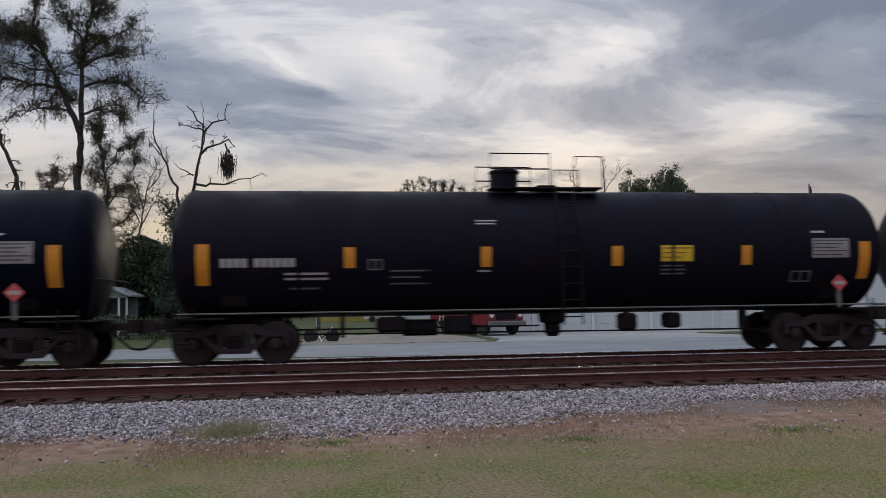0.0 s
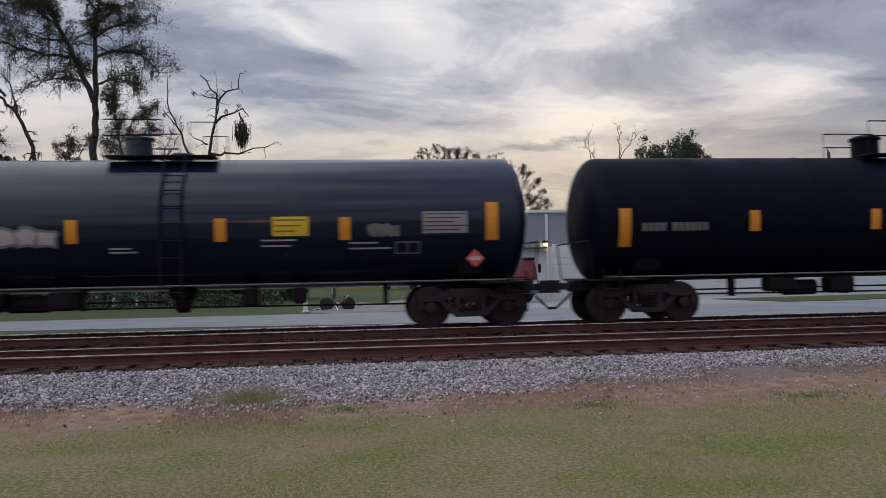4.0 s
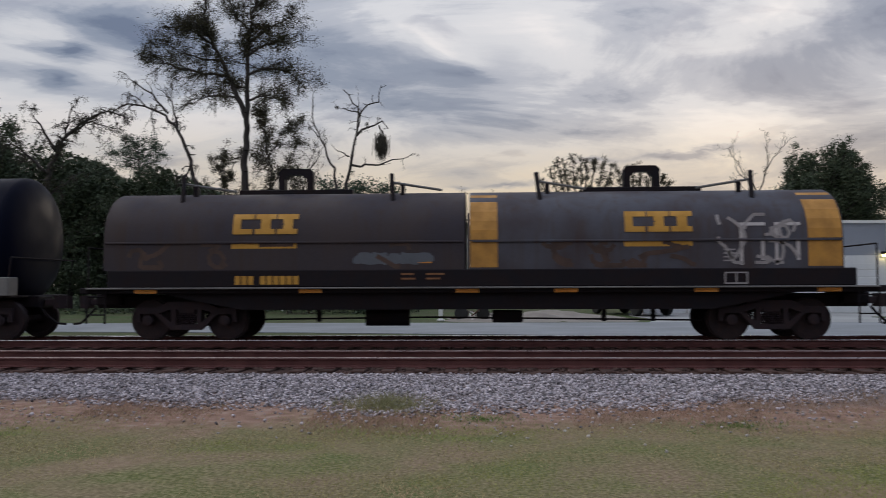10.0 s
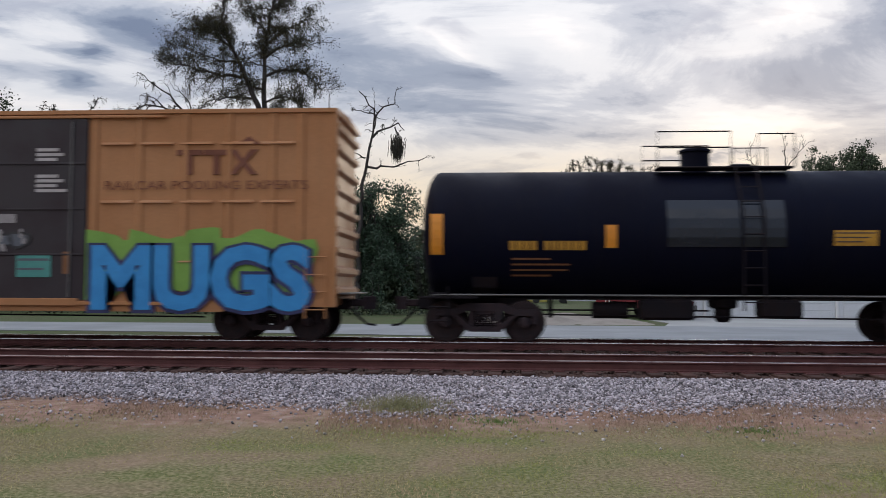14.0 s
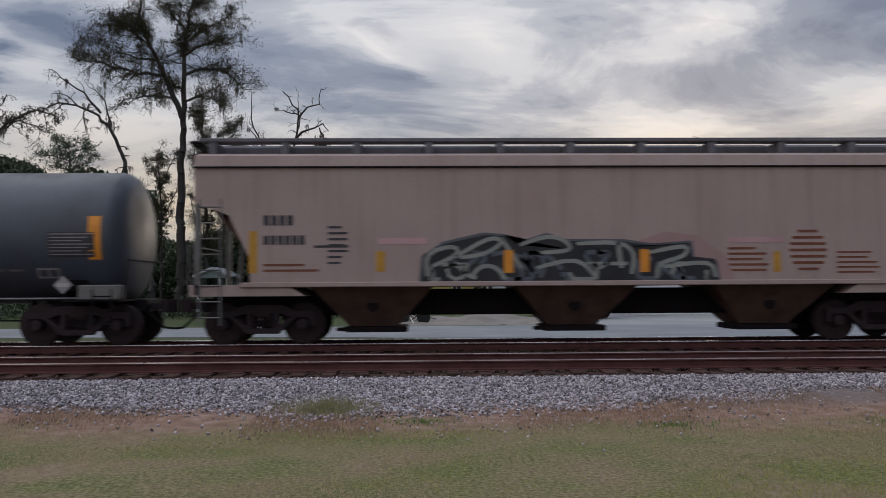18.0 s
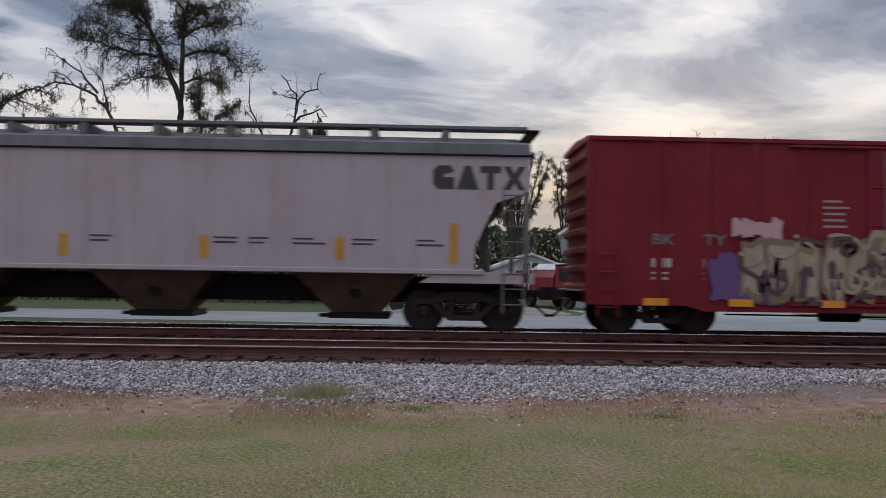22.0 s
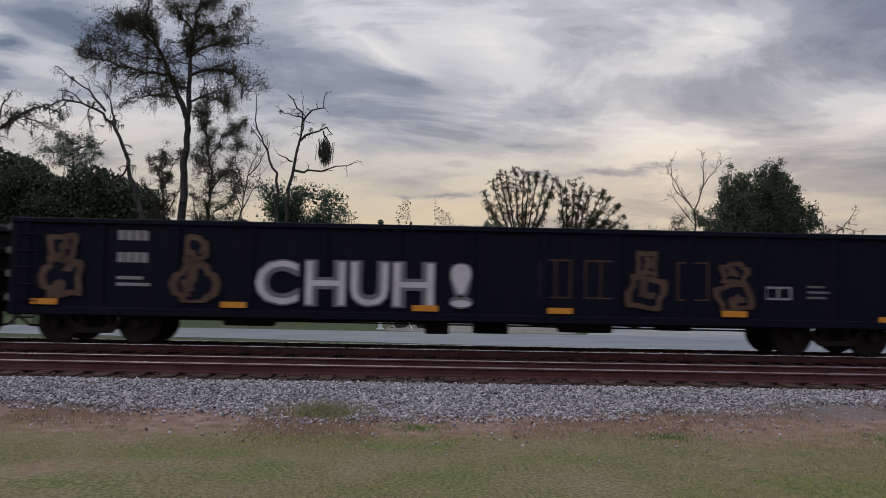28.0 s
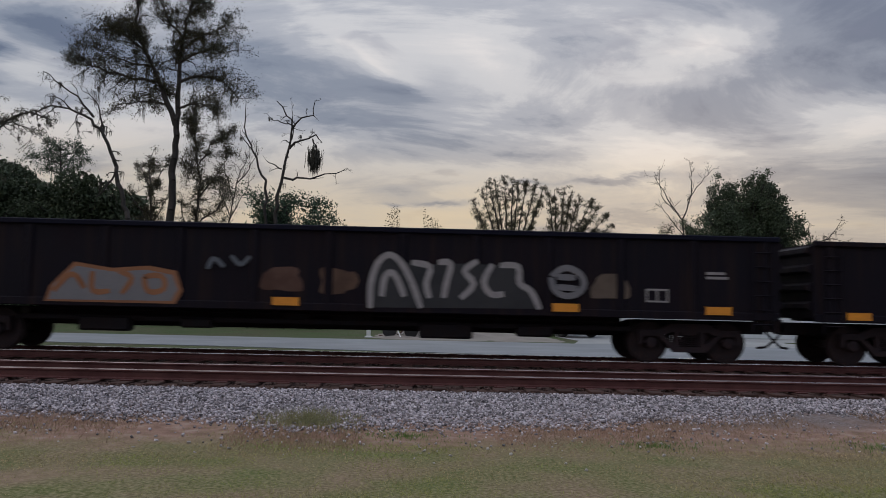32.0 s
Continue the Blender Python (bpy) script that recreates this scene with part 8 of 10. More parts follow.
gondola(295.68, "dark gondola with purple and teal graffiti", 10.2, 0.72, 2.72, GOND_BROWN, GOND_BROWN, 8.3, gond_a)
gondola(316.53, "black gondola with white sprayed letters", 10.0, 0.70, 2.74, GOND_BLACK, GOND_BLACK, 8.3, gond_b)
gondola(337.62, "rusty gondola covered in pale graffiti", 9.95, 0.70, 2.72, GOND_BROWN, RUST_CAP, 8.1, gond_c)
gondola(358.72, "deep brown-black gondola with faded graffiti", 10.0, 1.05, 2.86, GOND_BROWN, GOND_BLACK, 8.13, gond_d)
gondola(379.5, "brown-black gondola with small orange stripe", 10.0, 1.05, 2.80, GOND_BROWN, GOND_BROWN, 8.0, gond_e)


# ---- trees ----
BARK = material("dark_grey_bark", (0.042, 0.035, 0.032), 0.9, second=(0.065, 0.056, 0.050), size=2.0, bump=0.6, bump_size=12)
LEAF = material("dark_oak_leaf", (0.062, 0.085, 0.050), 0.7, second=(0.075, 0.085, 0.045), size=0.5, bump=0, per_island=0.45, spec=0.25)
LEAF_DRY = material("sparse_brownish_leaf", (0.055, 0.056, 0.030), 0.75, second=(0.085, 0.062, 0.035), size=0.5, bump=0, per_island=0.45, spec=0.2)
LEAF_GREEN = material("evergreen_leaf", (0.050, 0.085, 0.055), 0.65, second=(0.060, 0.095, 0.050), size=0.5, bump=0, per_island=0.45, spec=0.3)
MOSS = material("hanging_grey_moss", (0.085, 0.080, 0.066), 0.95, second=(0.06, 0.055, 0.045), size=1.0, bump=0, per_island=0.3, spec=0.1)


def tubes(p0, p1, r0, r1, n):
    """Tapered n-sided sticks from p0 to p1, as arrays."""
    d = p1 - p0
    d /= np.maximum(np.linalg.norm(d, axis=1, keepdims=True), 1e-6)
    ref = np.where(np.abs(d[:, 2:3]) > 0.9, np.array([[1.0, 0, 0]]), np.array([[0, 0, 1.0]]))
    a = np.cross(d, ref)
    a /= np.maximum(np.linalg.norm(a, axis=1, keepdims=True), 1e-6)
    b = np.cross(d, a)
    ang = np.arange(n) * 2 * np.pi / n
    ring = a[:, None] * np.cos(ang)[None, :, None] + b[:, None] * np.sin(ang)[None, :, None]
    v = np.concatenate([p0[:, None] + ring * r0[:, None, None], p1[:, None] + ring * r1[:, None, None]], 1)
    tri = []
    for j in range(n):
        k = (j + 1) % n
        tri += [(j, k, n + k), (j, n + k, n + j)]
    m = len(p0)
    return v.reshape(-1, 3), (np.array(tri)[None] + (2 * n * np.arange(m))[:, None, None]).reshape(-1, 3)


def leaf_cards(rng, centres, size):
    """Small four-cornered leaf clumps, each bent along its middle."""
    m = len(centres)
    u = rng.normal(size=(m, 3))
    u /= np.linalg.norm(u, axis=1, keepdims=True)
    w = np.cross(u, rng.normal(size=(m, 3)))
    w /= np.linalg.norm(w, axis=1, keepdims=True)
    s = (size * rng.uniform(0.6, 1.4, m))[:, None]
    bend = np.cross(u, w) * s * 0.25
    v = np.stack([centres - u * s, centres - w * s * 0.55 + bend, centres + u * s, centres + w * s * 0.55 + bend], 1)
    return v.reshape(-1, 3), (np.array([(0, 1, 2), (0, 2, 3)])[None] + (4 * np.arange(m))[:, None, None]).reshape(-1, 3)


def crooked(rng, pts, n, wild):
    """A polyline resampled to n pieces, a little crooked."""
    pts = np.asarray(pts, float)
    along = np.concatenate([[0], np.cumsum(np.linalg.norm(np.diff(pts, axis=0), axis=1))])
    f = np.linspace(0, along[-1], n + 1)
    p = np.stack([np.interp(f, along, pts[:, k]) for k in range(3)], 1)
    q = p.copy()
    q[1:-1] = (p[:-2] + 2 * p[1:-1] + p[2:]) / 4
    q[1:-1] += rng.normal(0, wild, (n - 1, 3)) * along[-1] / n
    return q


def limbed_tree(name, label, x, y, stems, seed, reach=1.2, sub=4.0, twigs=5, leaves=5, leaf=0.07, spread=0.12, leaf_mat=None, moss=0, moss_long=1.2, up=0.35, deep=1.2, droop=0.1, wild=0.10, fine=0.012, bare=0.0, show_twigs=True, category="tree"):
    """A tree from its stems: each a path of (dx, dz), two radii, where along it the side branches begin, and a share of leaves. Side branches, twigs and leaves grow out of them."""
    rng = np.random.default_rng(seed)
    top = thing(name, pose(x, y, 0), label, category)
    p0, p1, r0, r1, tips, hang, thin = [], [], [], [], [], [], []

    def put(p, a, b):
        r = np.linspace(a, b, len(p))
        p0.append(p[:-1]), p1.append(p[1:]), r0.append(r[:-1]), r1.append(r[1:])

    for i, (path, ra, rb, begin, share) in enumerate(stems):
        k = len(path)
        away = 0.0 if i == 0 else rng.uniform(-1, 1) * deep
        # a limb leaves the stem's middle line and comes forward or goes back
        pts = [(u, away * (j / max(k - 1, 1)), w) for j, (u, w) in enumerate(path)]
        long_ = float(np.sum(np.linalg.norm(np.diff(np.array(pts), axis=0), axis=1)))
        p = crooked(rng, pts, max(6, int(long_ * 2.2)), wild)
        put(p, ra, rb)
        m = len(p)
        for _ in range(int(round(sub * long_ * (1 - begin) * (share if share < 1 else 1)))):
            j = int(rng.integers(max(1, int(begin * (m - 1))), m))
            along = p[min(j + 1, m - 1)] - p[max(j - 1, 0)]
            along /= np.linalg.norm(along)
            d = rng.normal(size=3) * (1, 0.8, 0.8) + along * 0.6 + (0, 0, up)
            d /= np.linalg.norm(d)
            size = reach * rng.uniform(0.35, 1.0)
            mid = p[j] + d * size * 0.55 + rng.normal(0, 0.12, 3) * size
            end = p[j] + d * size + rng.normal(0, 0.15, 3) * size - (0, 0, droop * size)
            q = crooked(rng, [p[j], mid, end], 4, 0.12)
            here = ra + (rb - ra) * j / m
            put(q, max(min(here * 0.5, 0.05), fine), fine * 0.6)
            hang.append(q[2:])
            for _ in range(twigs):
                s = q[int(rng.integers(1, 5))]
                e = rng.normal(size=3) + d * 0.7 + (0, 0, up * 0.4)
                e /= np.linalg.norm(e)
                t = size * rng.uniform(0.18, 0.45)
                w = crooked(rng, [s, s + e * t * 0.6, s + e * t - (0, 0, droop * t)], 2, 0.15)
                thin.append(w)
                if share > rng.random() * 1.0 + bare:
                    tips.append(w[1:])
    v, t = tubes(*(np.concatenate(c) for c in (p0, p1, r0, r1)), 5)
    part("trunk", fast_mesh("trunk", v, t), BARK, top, "dark bark trunk and limbs")
    if show_twigs:
        a, b = np.concatenate([w[:-1] for w in thin]), np.concatenate([w[1:] for w in thin])
        v, t = tubes(a, b, np.full(len(a), fine * 0.75), np.full(len(a), fine * 0.45), 3)
        tagged(part("fine_branching", fast_mesh("fine_branching", v, t), BARK, top), kind="stuff")
    if leaves and tips:
        c = np.repeat(np.concatenate(tips), leaves, axis=0)
        c = c + rng.normal(0, spread, c.shape)
        v, t = leaf_cards(rng, c, leaf)
        tagged(part("crown", fast_mesh("crown", v, t), leaf_mat or LEAF, top), kind="stuff")
    if moss:
        hang = np.concatenate(hang)
        at = hang[rng.integers(0, len(hang), moss)]
        drop = moss_long * rng.uniform(0.15, 1.0, moss) ** 1.6
        a, b = [], []
        for k in range(9):
            off = rng.normal(0, 0.06, (moss, 3)) * (1, 1, 0.3)
            a.append(at + off)
            b.append(at + off * 0.6 - np.stack([0 * drop, 0 * drop, drop * rng.uniform(0.4, 1, moss)], 1) + rng.normal(0, 0.04, (moss, 3)))
        a, b = np.concatenate(a), np.concatenate(b)
        m2 = (a + b) / 2 + rng.normal(0, 0.03, a.shape)
        w = np.full(len(a), 0.012)
        v, t = tubes(np.concatenate([a, m2]), np.concatenate([m2, b]), np.concatenate([w, w]), np.concatenate([w, w * 0.3]), 3)
        tagged(part("hanging_moss", fast_mesh("hanging_moss", v, t), MOSS, top), kind="stuff")
    return top


def dome_stems(rng, trunk, domes, n, thick):
    """A trunk and n limbs that reach into rounded masses of (dx, dz, rx, rz)."""
    stems = [(trunk, thick, thick * 0.4, 0.9, 1.0)]
    area = np.array([a * b for _, _, a, b in domes])
    for _ in range(n):
        cx, cz, a, b = domes[int(rng.choice(len(domes), p=area / area.sum()))]
        g, q = rng.uniform(0, 6.28), rng.uniform(0.25, 0.95) ** 0.5
        gx, gz = cx + a * q * math.cos(g), cz + b * q * math.sin(g)
        k = rng.uniform(0.45, 1.0)
        sx, sz = trunk[-1][0] * k, trunk[0][1] + (trunk[-1][1] - trunk[0][1]) * k
        stems.append(([(sx, sz), (sx + (gx - sx) * 0.5, sz + (gz - sz) * 0.62), (gx, gz)], thick * 0.3, 0.02, 0.45, 1.0))
    return stems


def larger(k, stems):
    """The same stems, k times as large."""
    return [([(u * k, w * k - 0.5 if w else 0) for u, w in path], ra * k, rb * k, begin, share) for path, ra, rb, begin, share in stems]


def forest():
    limbed_tree("tall_tree", "tall half-bare oak hung with grey moss", -14.95, 51.1,
                [([(0, 0), (0, 6), (0.0, 9.4), (0.1, 12.5), (0.1, 16.7), (0.3, 18.4), (0.9, 21.2)], 0.36, 0.06, 0.74, 1.0),
                 ([(0.0, 12.3), (-0.5, 13.7), (-1.3, 15.4), (-2.2, 17.3), (-2.7, 18.8), (-2.5, 20.8)], 0.20, 0.04, 0.3, 1.0),
                 ([(-1.1, 15.0), (-2.9, 15.1), (-4.6, 15.4), (-6.0, 16.4)], 0.11, 0.025, 0.3, 1.0),
                 ([(-1.6, 16.0), (-3.2, 16.2), (-5.2, 17.2)], 0.08, 0.02, 0.3, 1.0),
                 ([(0.1, 15.0), (1.1, 15.7), (2.6, 15.4), (3.5, 14.5)], 0.11, 0.025, 0.25, 1.0),
                 ([(0.1, 17.0), (1.5, 18.4), (2.7, 19.2)], 0.10, 0.02, 0.25, 1.0),
                 ([(-1.9, 16.8), (-3.3, 17.8), (-4.7, 17.6)], 0.09, 0.02, 0.25, 1.0),
                 ([(-0.4, 13.5), (-1.7, 13.5), (-2.8, 12.9)], 0.08, 0.02, 0.4, 0.8),
                 ([(0.1, 13.3), (1.7, 13.6), (3.3, 12.6)], 0.08, 0.02, 0.3, 0.9),
                 ([(-2.3, 17.6), (-3.5, 18.8), (-4.3, 18.9)], 0.08, 0.02, 0.2, 1.0),
                 ([(0.2, 17.9), (-0.7, 19.1), (-1.3, 20.4)], 0.08, 0.02, 0.2, 1.0),
                 ([(0.1, 16.2), (1.8, 17.0), (3.3, 16.7)], 0.09, 0.02, 0.25, 1.0),
                 ([(0.5, 19.2), (1.6, 20.4), (2.3, 21.2)], 0.08, 0.02, 0.2, 1.0),
                 ([(0.1, 14.2), (-1.0, 14.6), (-2.2, 14.2)], 0.07, 0.02, 0.3, 0.9)],
                3, reach=1.5, sub=9.0, twigs=12, leaves=7, leaf=0.041, spread=0.17, fine=0.016, leaf_mat=LEAF_DRY, moss=85, moss_long=2.0, up=0.3, droop=0.08, deep=2.4)
    limbed_tree("vine_tree", "slim tree overgrown with hanging vines", -12.9, 51.93,
                [([(-0.5, 0), (-0.7, 5.9), (-0.6, 8.4), (-0.9, 10.8), (-1.2, 12.8)], 0.15, 0.03, 0.35, 1.0), ([(-0.6, 7.9), (0.4, 9.4), (1.1, 10.8)], 0.06, 0.02, 0.1, 1.0), ([(-0.8, 9.8), (0.2, 11.6), (1.1, 12.2)], 0.06, 0.02, 0.1, 1.0),
                 ([(-0.7, 8.9), (-1.6, 9.8), (-1.9, 10.4)], 0.05, 0.02, 0.1, 0.9), ([(-0.9, 11.0), (-1.5, 12.5), (-1.3, 13.3)], 0.05, 0.02, 0.1, 0.9), ([(-0.4, 6.5), (0.8, 7.4), (1.1, 8.8)], 0.06, 0.02, 0.1, 1.0),
                 ([(-0.6, 4.0), (-1.4, 6.0), (-1.7, 7.4)], 0.05, 0.02, 0.1, 1.0), ([(-0.6, 3.4), (0.4, 5.4), (0.9, 6.2)], 0.05, 0.02, 0.1, 1.0)],
                8, reach=1.0, sub=10.0, twigs=9, leaves=5, leaf=0.043, spread=0.14, fine=0.014, leaf_mat=LEAF_DRY, moss=50, moss_long=1.1, up=0.2, droop=0.2, deep=1.0)
    limbed_tree("young_oak", "small leafy oak beside a tall trunk", -16.88, 52.23,
                [([(0.4, 0), (0.4, 5.9), (0.3, 8.3), (0.1, 9.8)], 0.12, 0.03, 0.5, 1.0), ([(0.3, 8.0), (0.8, 9.4), (1.2, 10.2)], 0.05, 0.02, 0.1, 0.9), ([(0.3, 8.2), (-0.5, 9.6), (-1.0, 10.0)], 0.05, 0.02, 0.1, 0.9),
                 ([(0.2, 9.0), (-0.1, 10.3), (0.0, 10.9)], 0.05, 0.02, 0.1, 0.8), ([(0.4, 6.0), (-0.6, 7.4), (-1.1, 8.0)], 0.05, 0.02, 0.1, 0.9), ([(0.4, 6.0), (1.2, 7.4), (1.5, 8.0)], 0.05, 0.02, 0.1, 0.9)],
                9, reach=0.9, sub=7.0, twigs=7, leaves=5, leaf=0.045, spread=0.10, leaf_mat=LEAF_DRY, moss=40, moss_long=0.9, up=0.2, droop=0.3)
    limbed_tree("leaning_bare_tree", "bare leaning tree with crooked branches", -16.54, 48.2,
                [([(0.9, 0), (0.5, 4.0), (0.2, 5.7), (-0.6, 8.0), (-1.1, 9.6), (-1.7, 11.1), (-2.7, 12.2), (-4.0, 12.6), (-5.1, 12.6), (-5.8, 12.0)], 0.24, 0.03, 0.55, 0.7),
                 ([(-2.3, 12.0), (-3.4, 13.3), (-4.4, 13.9), (-5.3, 14.6)], 0.08, 0.015, 0.2, 0.7), ([(-1.7, 11.1), (-2.0, 12.3), (-2.5, 13.2), (-3.3, 13.7)], 0.07, 0.015, 0.3, 0.7), ([(-3.7, 12.5), (-4.3, 13.1), (-5.2, 13.2)], 0.05, 0.015, 0.2, 0.7),
                 ([(-0.9, 8.7), (-1.4, 7.9), (-2.0, 7.3)], 0.07, 0.02, 0.3, 0.5), ([(-3.0, 12.4), (-3.1, 11.8), (-2.8, 10.9)], 0.05, 0.015, 0.2, 0.7), ([(-4.2, 12.6), (-4.9, 12.0), (-5.1, 11.5)], 0.04, 0.015, 0.2, 0.7)],
                5, reach=1.0, sub=4.5, twigs=7, leaves=1, leaf=0.04, spread=0.1, leaf_mat=LEAF_DRY, moss=45, moss_long=0.9, up=0.2, droop=0.25, bare=0.6, wild=0.16)
    limbed_tree("spreading_bare_oak", "bare spreading oak with mossy limbs", -27.38, 47.92,
                [([(0.3, 0), (0.8, 4.5), (1.1, 6.9), (1.5, 8.7), (2.1, 10.2), (3.6, 11.7), (5.2, 12.2), (6.2, 11.7)], 0.30, 0.03, 0.45, 0.9), ([(1.8, 9.7), (1.1, 11.0), (0.5, 12.2)], 0.12, 0.02, 0.2, 0.8), ([(1.4, 8.4), (0.2, 9.5), (-0.6, 10.2)], 0.11, 0.02, 0.2, 0.8),
                 ([(2.7, 11.0), (4.4, 11.6), (5.4, 10.9)], 0.07, 0.02, 0.2, 0.9), ([(2.4, 10.6), (2.7, 12.2), (3.2, 13.0)], 0.07, 0.02, 0.2, 0.8), ([(1.2, 7.0), (2.2, 8.0), (2.9, 8.6)], 0.07, 0.02, 0.2, 0.6)],
                6, reach=1.0, sub=7.0, twigs=7, leaves=2, leaf=0.05, spread=0.1, leaf_mat=LEAF_DRY, moss=110, moss_long=0.7, up=0.15, droop=0.3, wild=0.14)
    limbed_tree("pine_tree", "dark rounded pine behind the oaks", -30.58, 72.19,
                [([(0.0, 0), (-0.1, 10.8), (-0.4, 14.6)], 0.20, 0.04, 0.78, 1.0)] + [([(-0.2, z), (-0.3 + w * 0.6, z + 0.5), (-0.3 + w, z + 0.5)], 0.06, 0.02, 0.45, 1.0) for z, w in ((12.0, -1.8), (12.2, 1.6), (12.9, -2.5), (13.0, 2.2), (13.6, -1.6), (13.6, 1.5), (14.2, 0.8), (14.2, -0.9), (11.4, 1.0))],
                7, reach=0.9, sub=9.0, twigs=6, leaves=6, leaf=0.062, spread=0.16, leaf_mat=LEAF_GREEN, up=0.6, droop=0.0)
    limbed_tree("dead_snag", "dead crooked tree with one moss clump", -7.53, 46.6,
                [([(-0.4, 0), (-0.3, 5.8), (-0.1, 8.0), (0.2, 9.5), (0.6, 11.5), (0.1, 12.2), (-0.4, 12.9)], 0.19, 0.03, 0.6, 0.5), ([(0.5, 11.3), (1.0, 11.8), (1.7, 12.0), (1.8, 12.9)], 0.06, 0.02, 0.2, 0.5), ([(0.4, 10.2), (1.3, 10.7), (2.2, 10.9), (2.3, 10.5)], 0.075, 0.02, 0.2, 0.5),
                 ([(0.1, 8.5), (1.6, 8.4), (2.5, 8.9), (3.5, 9.0)], 0.075, 0.02, 0.3, 0.5), ([(-0.5, 4.0), (-0.9, 7.8), (-1.1, 8.8), (-1.7, 10.1), (-2.2, 11.2), (-2.1, 12.7)], 0.12, 0.02, 0.55, 0.3), ([(0.0, 9.0), (-0.8, 9.4)], 0.05, 0.02, 0.3, 0.5),
                 ([(0.6, 11.5), (0.0, 11.7), (-0.8, 11.9)], 0.045, 0.015, 0.3, 0.5), ([(-1.7, 10.1), (-2.4, 10.9)], 0.045, 0.015, 0.3, 0.5), ([(1.7, 10.8), (2.0, 10.3), (1.9, 9.7)], 0.045, 0.02, 0.3, 0.5), ([(0.5, 10.7), (0.7, 11.4), (0.5, 12.4)], 0.04, 0.015, 0.2, 0.5)],
                11, reach=0.65, sub=5.0, twigs=4, leaves=0, moss=7, moss_long=0.5, up=0.2, droop=0.05, deep=0.5, wild=0.15)
    clump = np.random.default_rng(2)
    m = thing("moss_clump", pose(-5.68, 46.48, 9.0), "dark clump of hanging moss on a dead branch", "moss")
    a = clump.normal(0, 0.16, (520, 3)) * (1, 1, 1.9) + (0, 0, 0.75)
    v, t = tubes(a, a - np.stack([clump.normal(0, 0.05, 520), clump.normal(0, 0.05, 520), clump.uniform(0.15, 0.6, 520)], 1), np.full(520, 0.02), np.full(520, 0.006), 3)
    tagged(part("moss", fast_mesh("moss", v, t), MOSS, m), kind="stuff")
    shape = np.random.default_rng(77)
    limbed_tree("ivy_tree", "leafy dark evergreen round a dead trunk", -7.05, 47.77, dome_stems(shape, [(-0.2, 0), (-0.2, 4.0), (-0.4, 7.0)], [(-1.3, 7.2, 0.9, 1.6), (0.9, 6.4, 1.5, 1.6), (0.0, 5.0, 2.3, 2.2), (-1.2, 4.0, 1.3, 2.2), (1.4, 4.2, 1.3, 1.8), (0.0, 2.4, 2.4, 2.0)], 46, 0.20),
                12, reach=0.95, sub=5.0, twigs=6, leaves=7, leaf=0.075, spread=0.19, leaf_mat=LEAF_GREEN, up=0.3, deep=1.6, show_twigs=False)
    limbed_tree("thin_bare_tree", "slender bare tree with fine upright twigs", -13.39, 61.02,
                [([(-0.4, 0), (-0.3, 6.6), (0.0, 9.0), (0.5, 11.1), (1.1, 12.4)], 0.10, 0.02, 0.4, 0.9), ([(0.0, 9.0), (-0.6, 10.7), (-0.5, 12.3)], 0.05, 0.015, 0.2, 0.9), ([(0.3, 10.2), (1.4, 11.4), (1.7, 12.3)], 0.05, 0.015, 0.2, 0.9), ([(-0.2, 7.3), (0.6, 9.1), (1.1, 10.2)], 0.05, 0.015, 0.2, 0.9), ([(-0.2, 7.8), (-1.0, 9.6), (-0.9, 10.9)], 0.05, 0.015, 0.2, 0.9)],
                13, reach=1.0, sub=5.0, twigs=6, leaves=1, leaf=0.05, spread=0.12, leaf_mat=LEAF_DRY, up=1.0, droop=0.0, bare=0.2)
    # the dark evergreen oaks that stand together
    for i, (x, y, domes, n) in enumerate((
            (-46.9, 56.2, [(-2.4, 11.4, 2.2, 2.2), (-0.6, 12.8, 2.0, 2.0), (1.4, 11.6, 2.4, 2.4), (0.0, 8.5, 4.4, 3.4), (0.0, 4.5, 4.4, 3.5)], 110),
            (-41.0, 54.8, [(-1.0, 12.0, 2.2, 2.2), (1.0, 11.6, 2.0, 2.0), (-2.6, 10.4, 2.0, 2.0), (0.0, 8.0, 4.0, 3.2), (0.0, 4.2, 4.0, 3.2)], 100),
            (-36.2, 54.4, [(0.0, 11.6, 1.2, 2.2), (1.0, 10.2, 1.4, 2.0), (-0.8, 8.2, 2.2, 2.6), (0.0, 4.4, 2.8, 3.2)], 62),
            (-33.0, 54.7, [(0.0, 12.4, 0.9, 1.6), (0.6, 10.4, 1.4, 1.8), (-0.6, 8.6, 1.6, 2.2), (0.0, 5.0, 2.2, 3.0)], 54),
            (-29.3, 57.1, [(0.0, 9.2, 2.2, 1.4), (1.6, 8.0, 1.8, 1.6), (-1.2, 7.2, 2.2, 2.0), (0.4, 4.0, 3.0, 3.0)], 50),
            (-22.6, 57.5, [(0.0, 8.6, 1.8, 1.5), (1.6, 7.2, 1.6, 1.6), (-1.6, 7.6, 1.6, 1.6), (0.0, 4.0, 2.8, 3.0)], 50))):
        limbed_tree("evergreen_oak", "dense dark evergreen oak", x, y, dome_stems(shape, [(0, 0), (0.1, 4.0), (0.0, 8.0)], domes, n, 0.28), 20 + i, reach=1.3, sub=2.8, twigs=6, leaves=7, leaf=0.10, spread=0.30, leaf_mat=LEAF, up=0.25, deep=2.4, show_twigs=False)
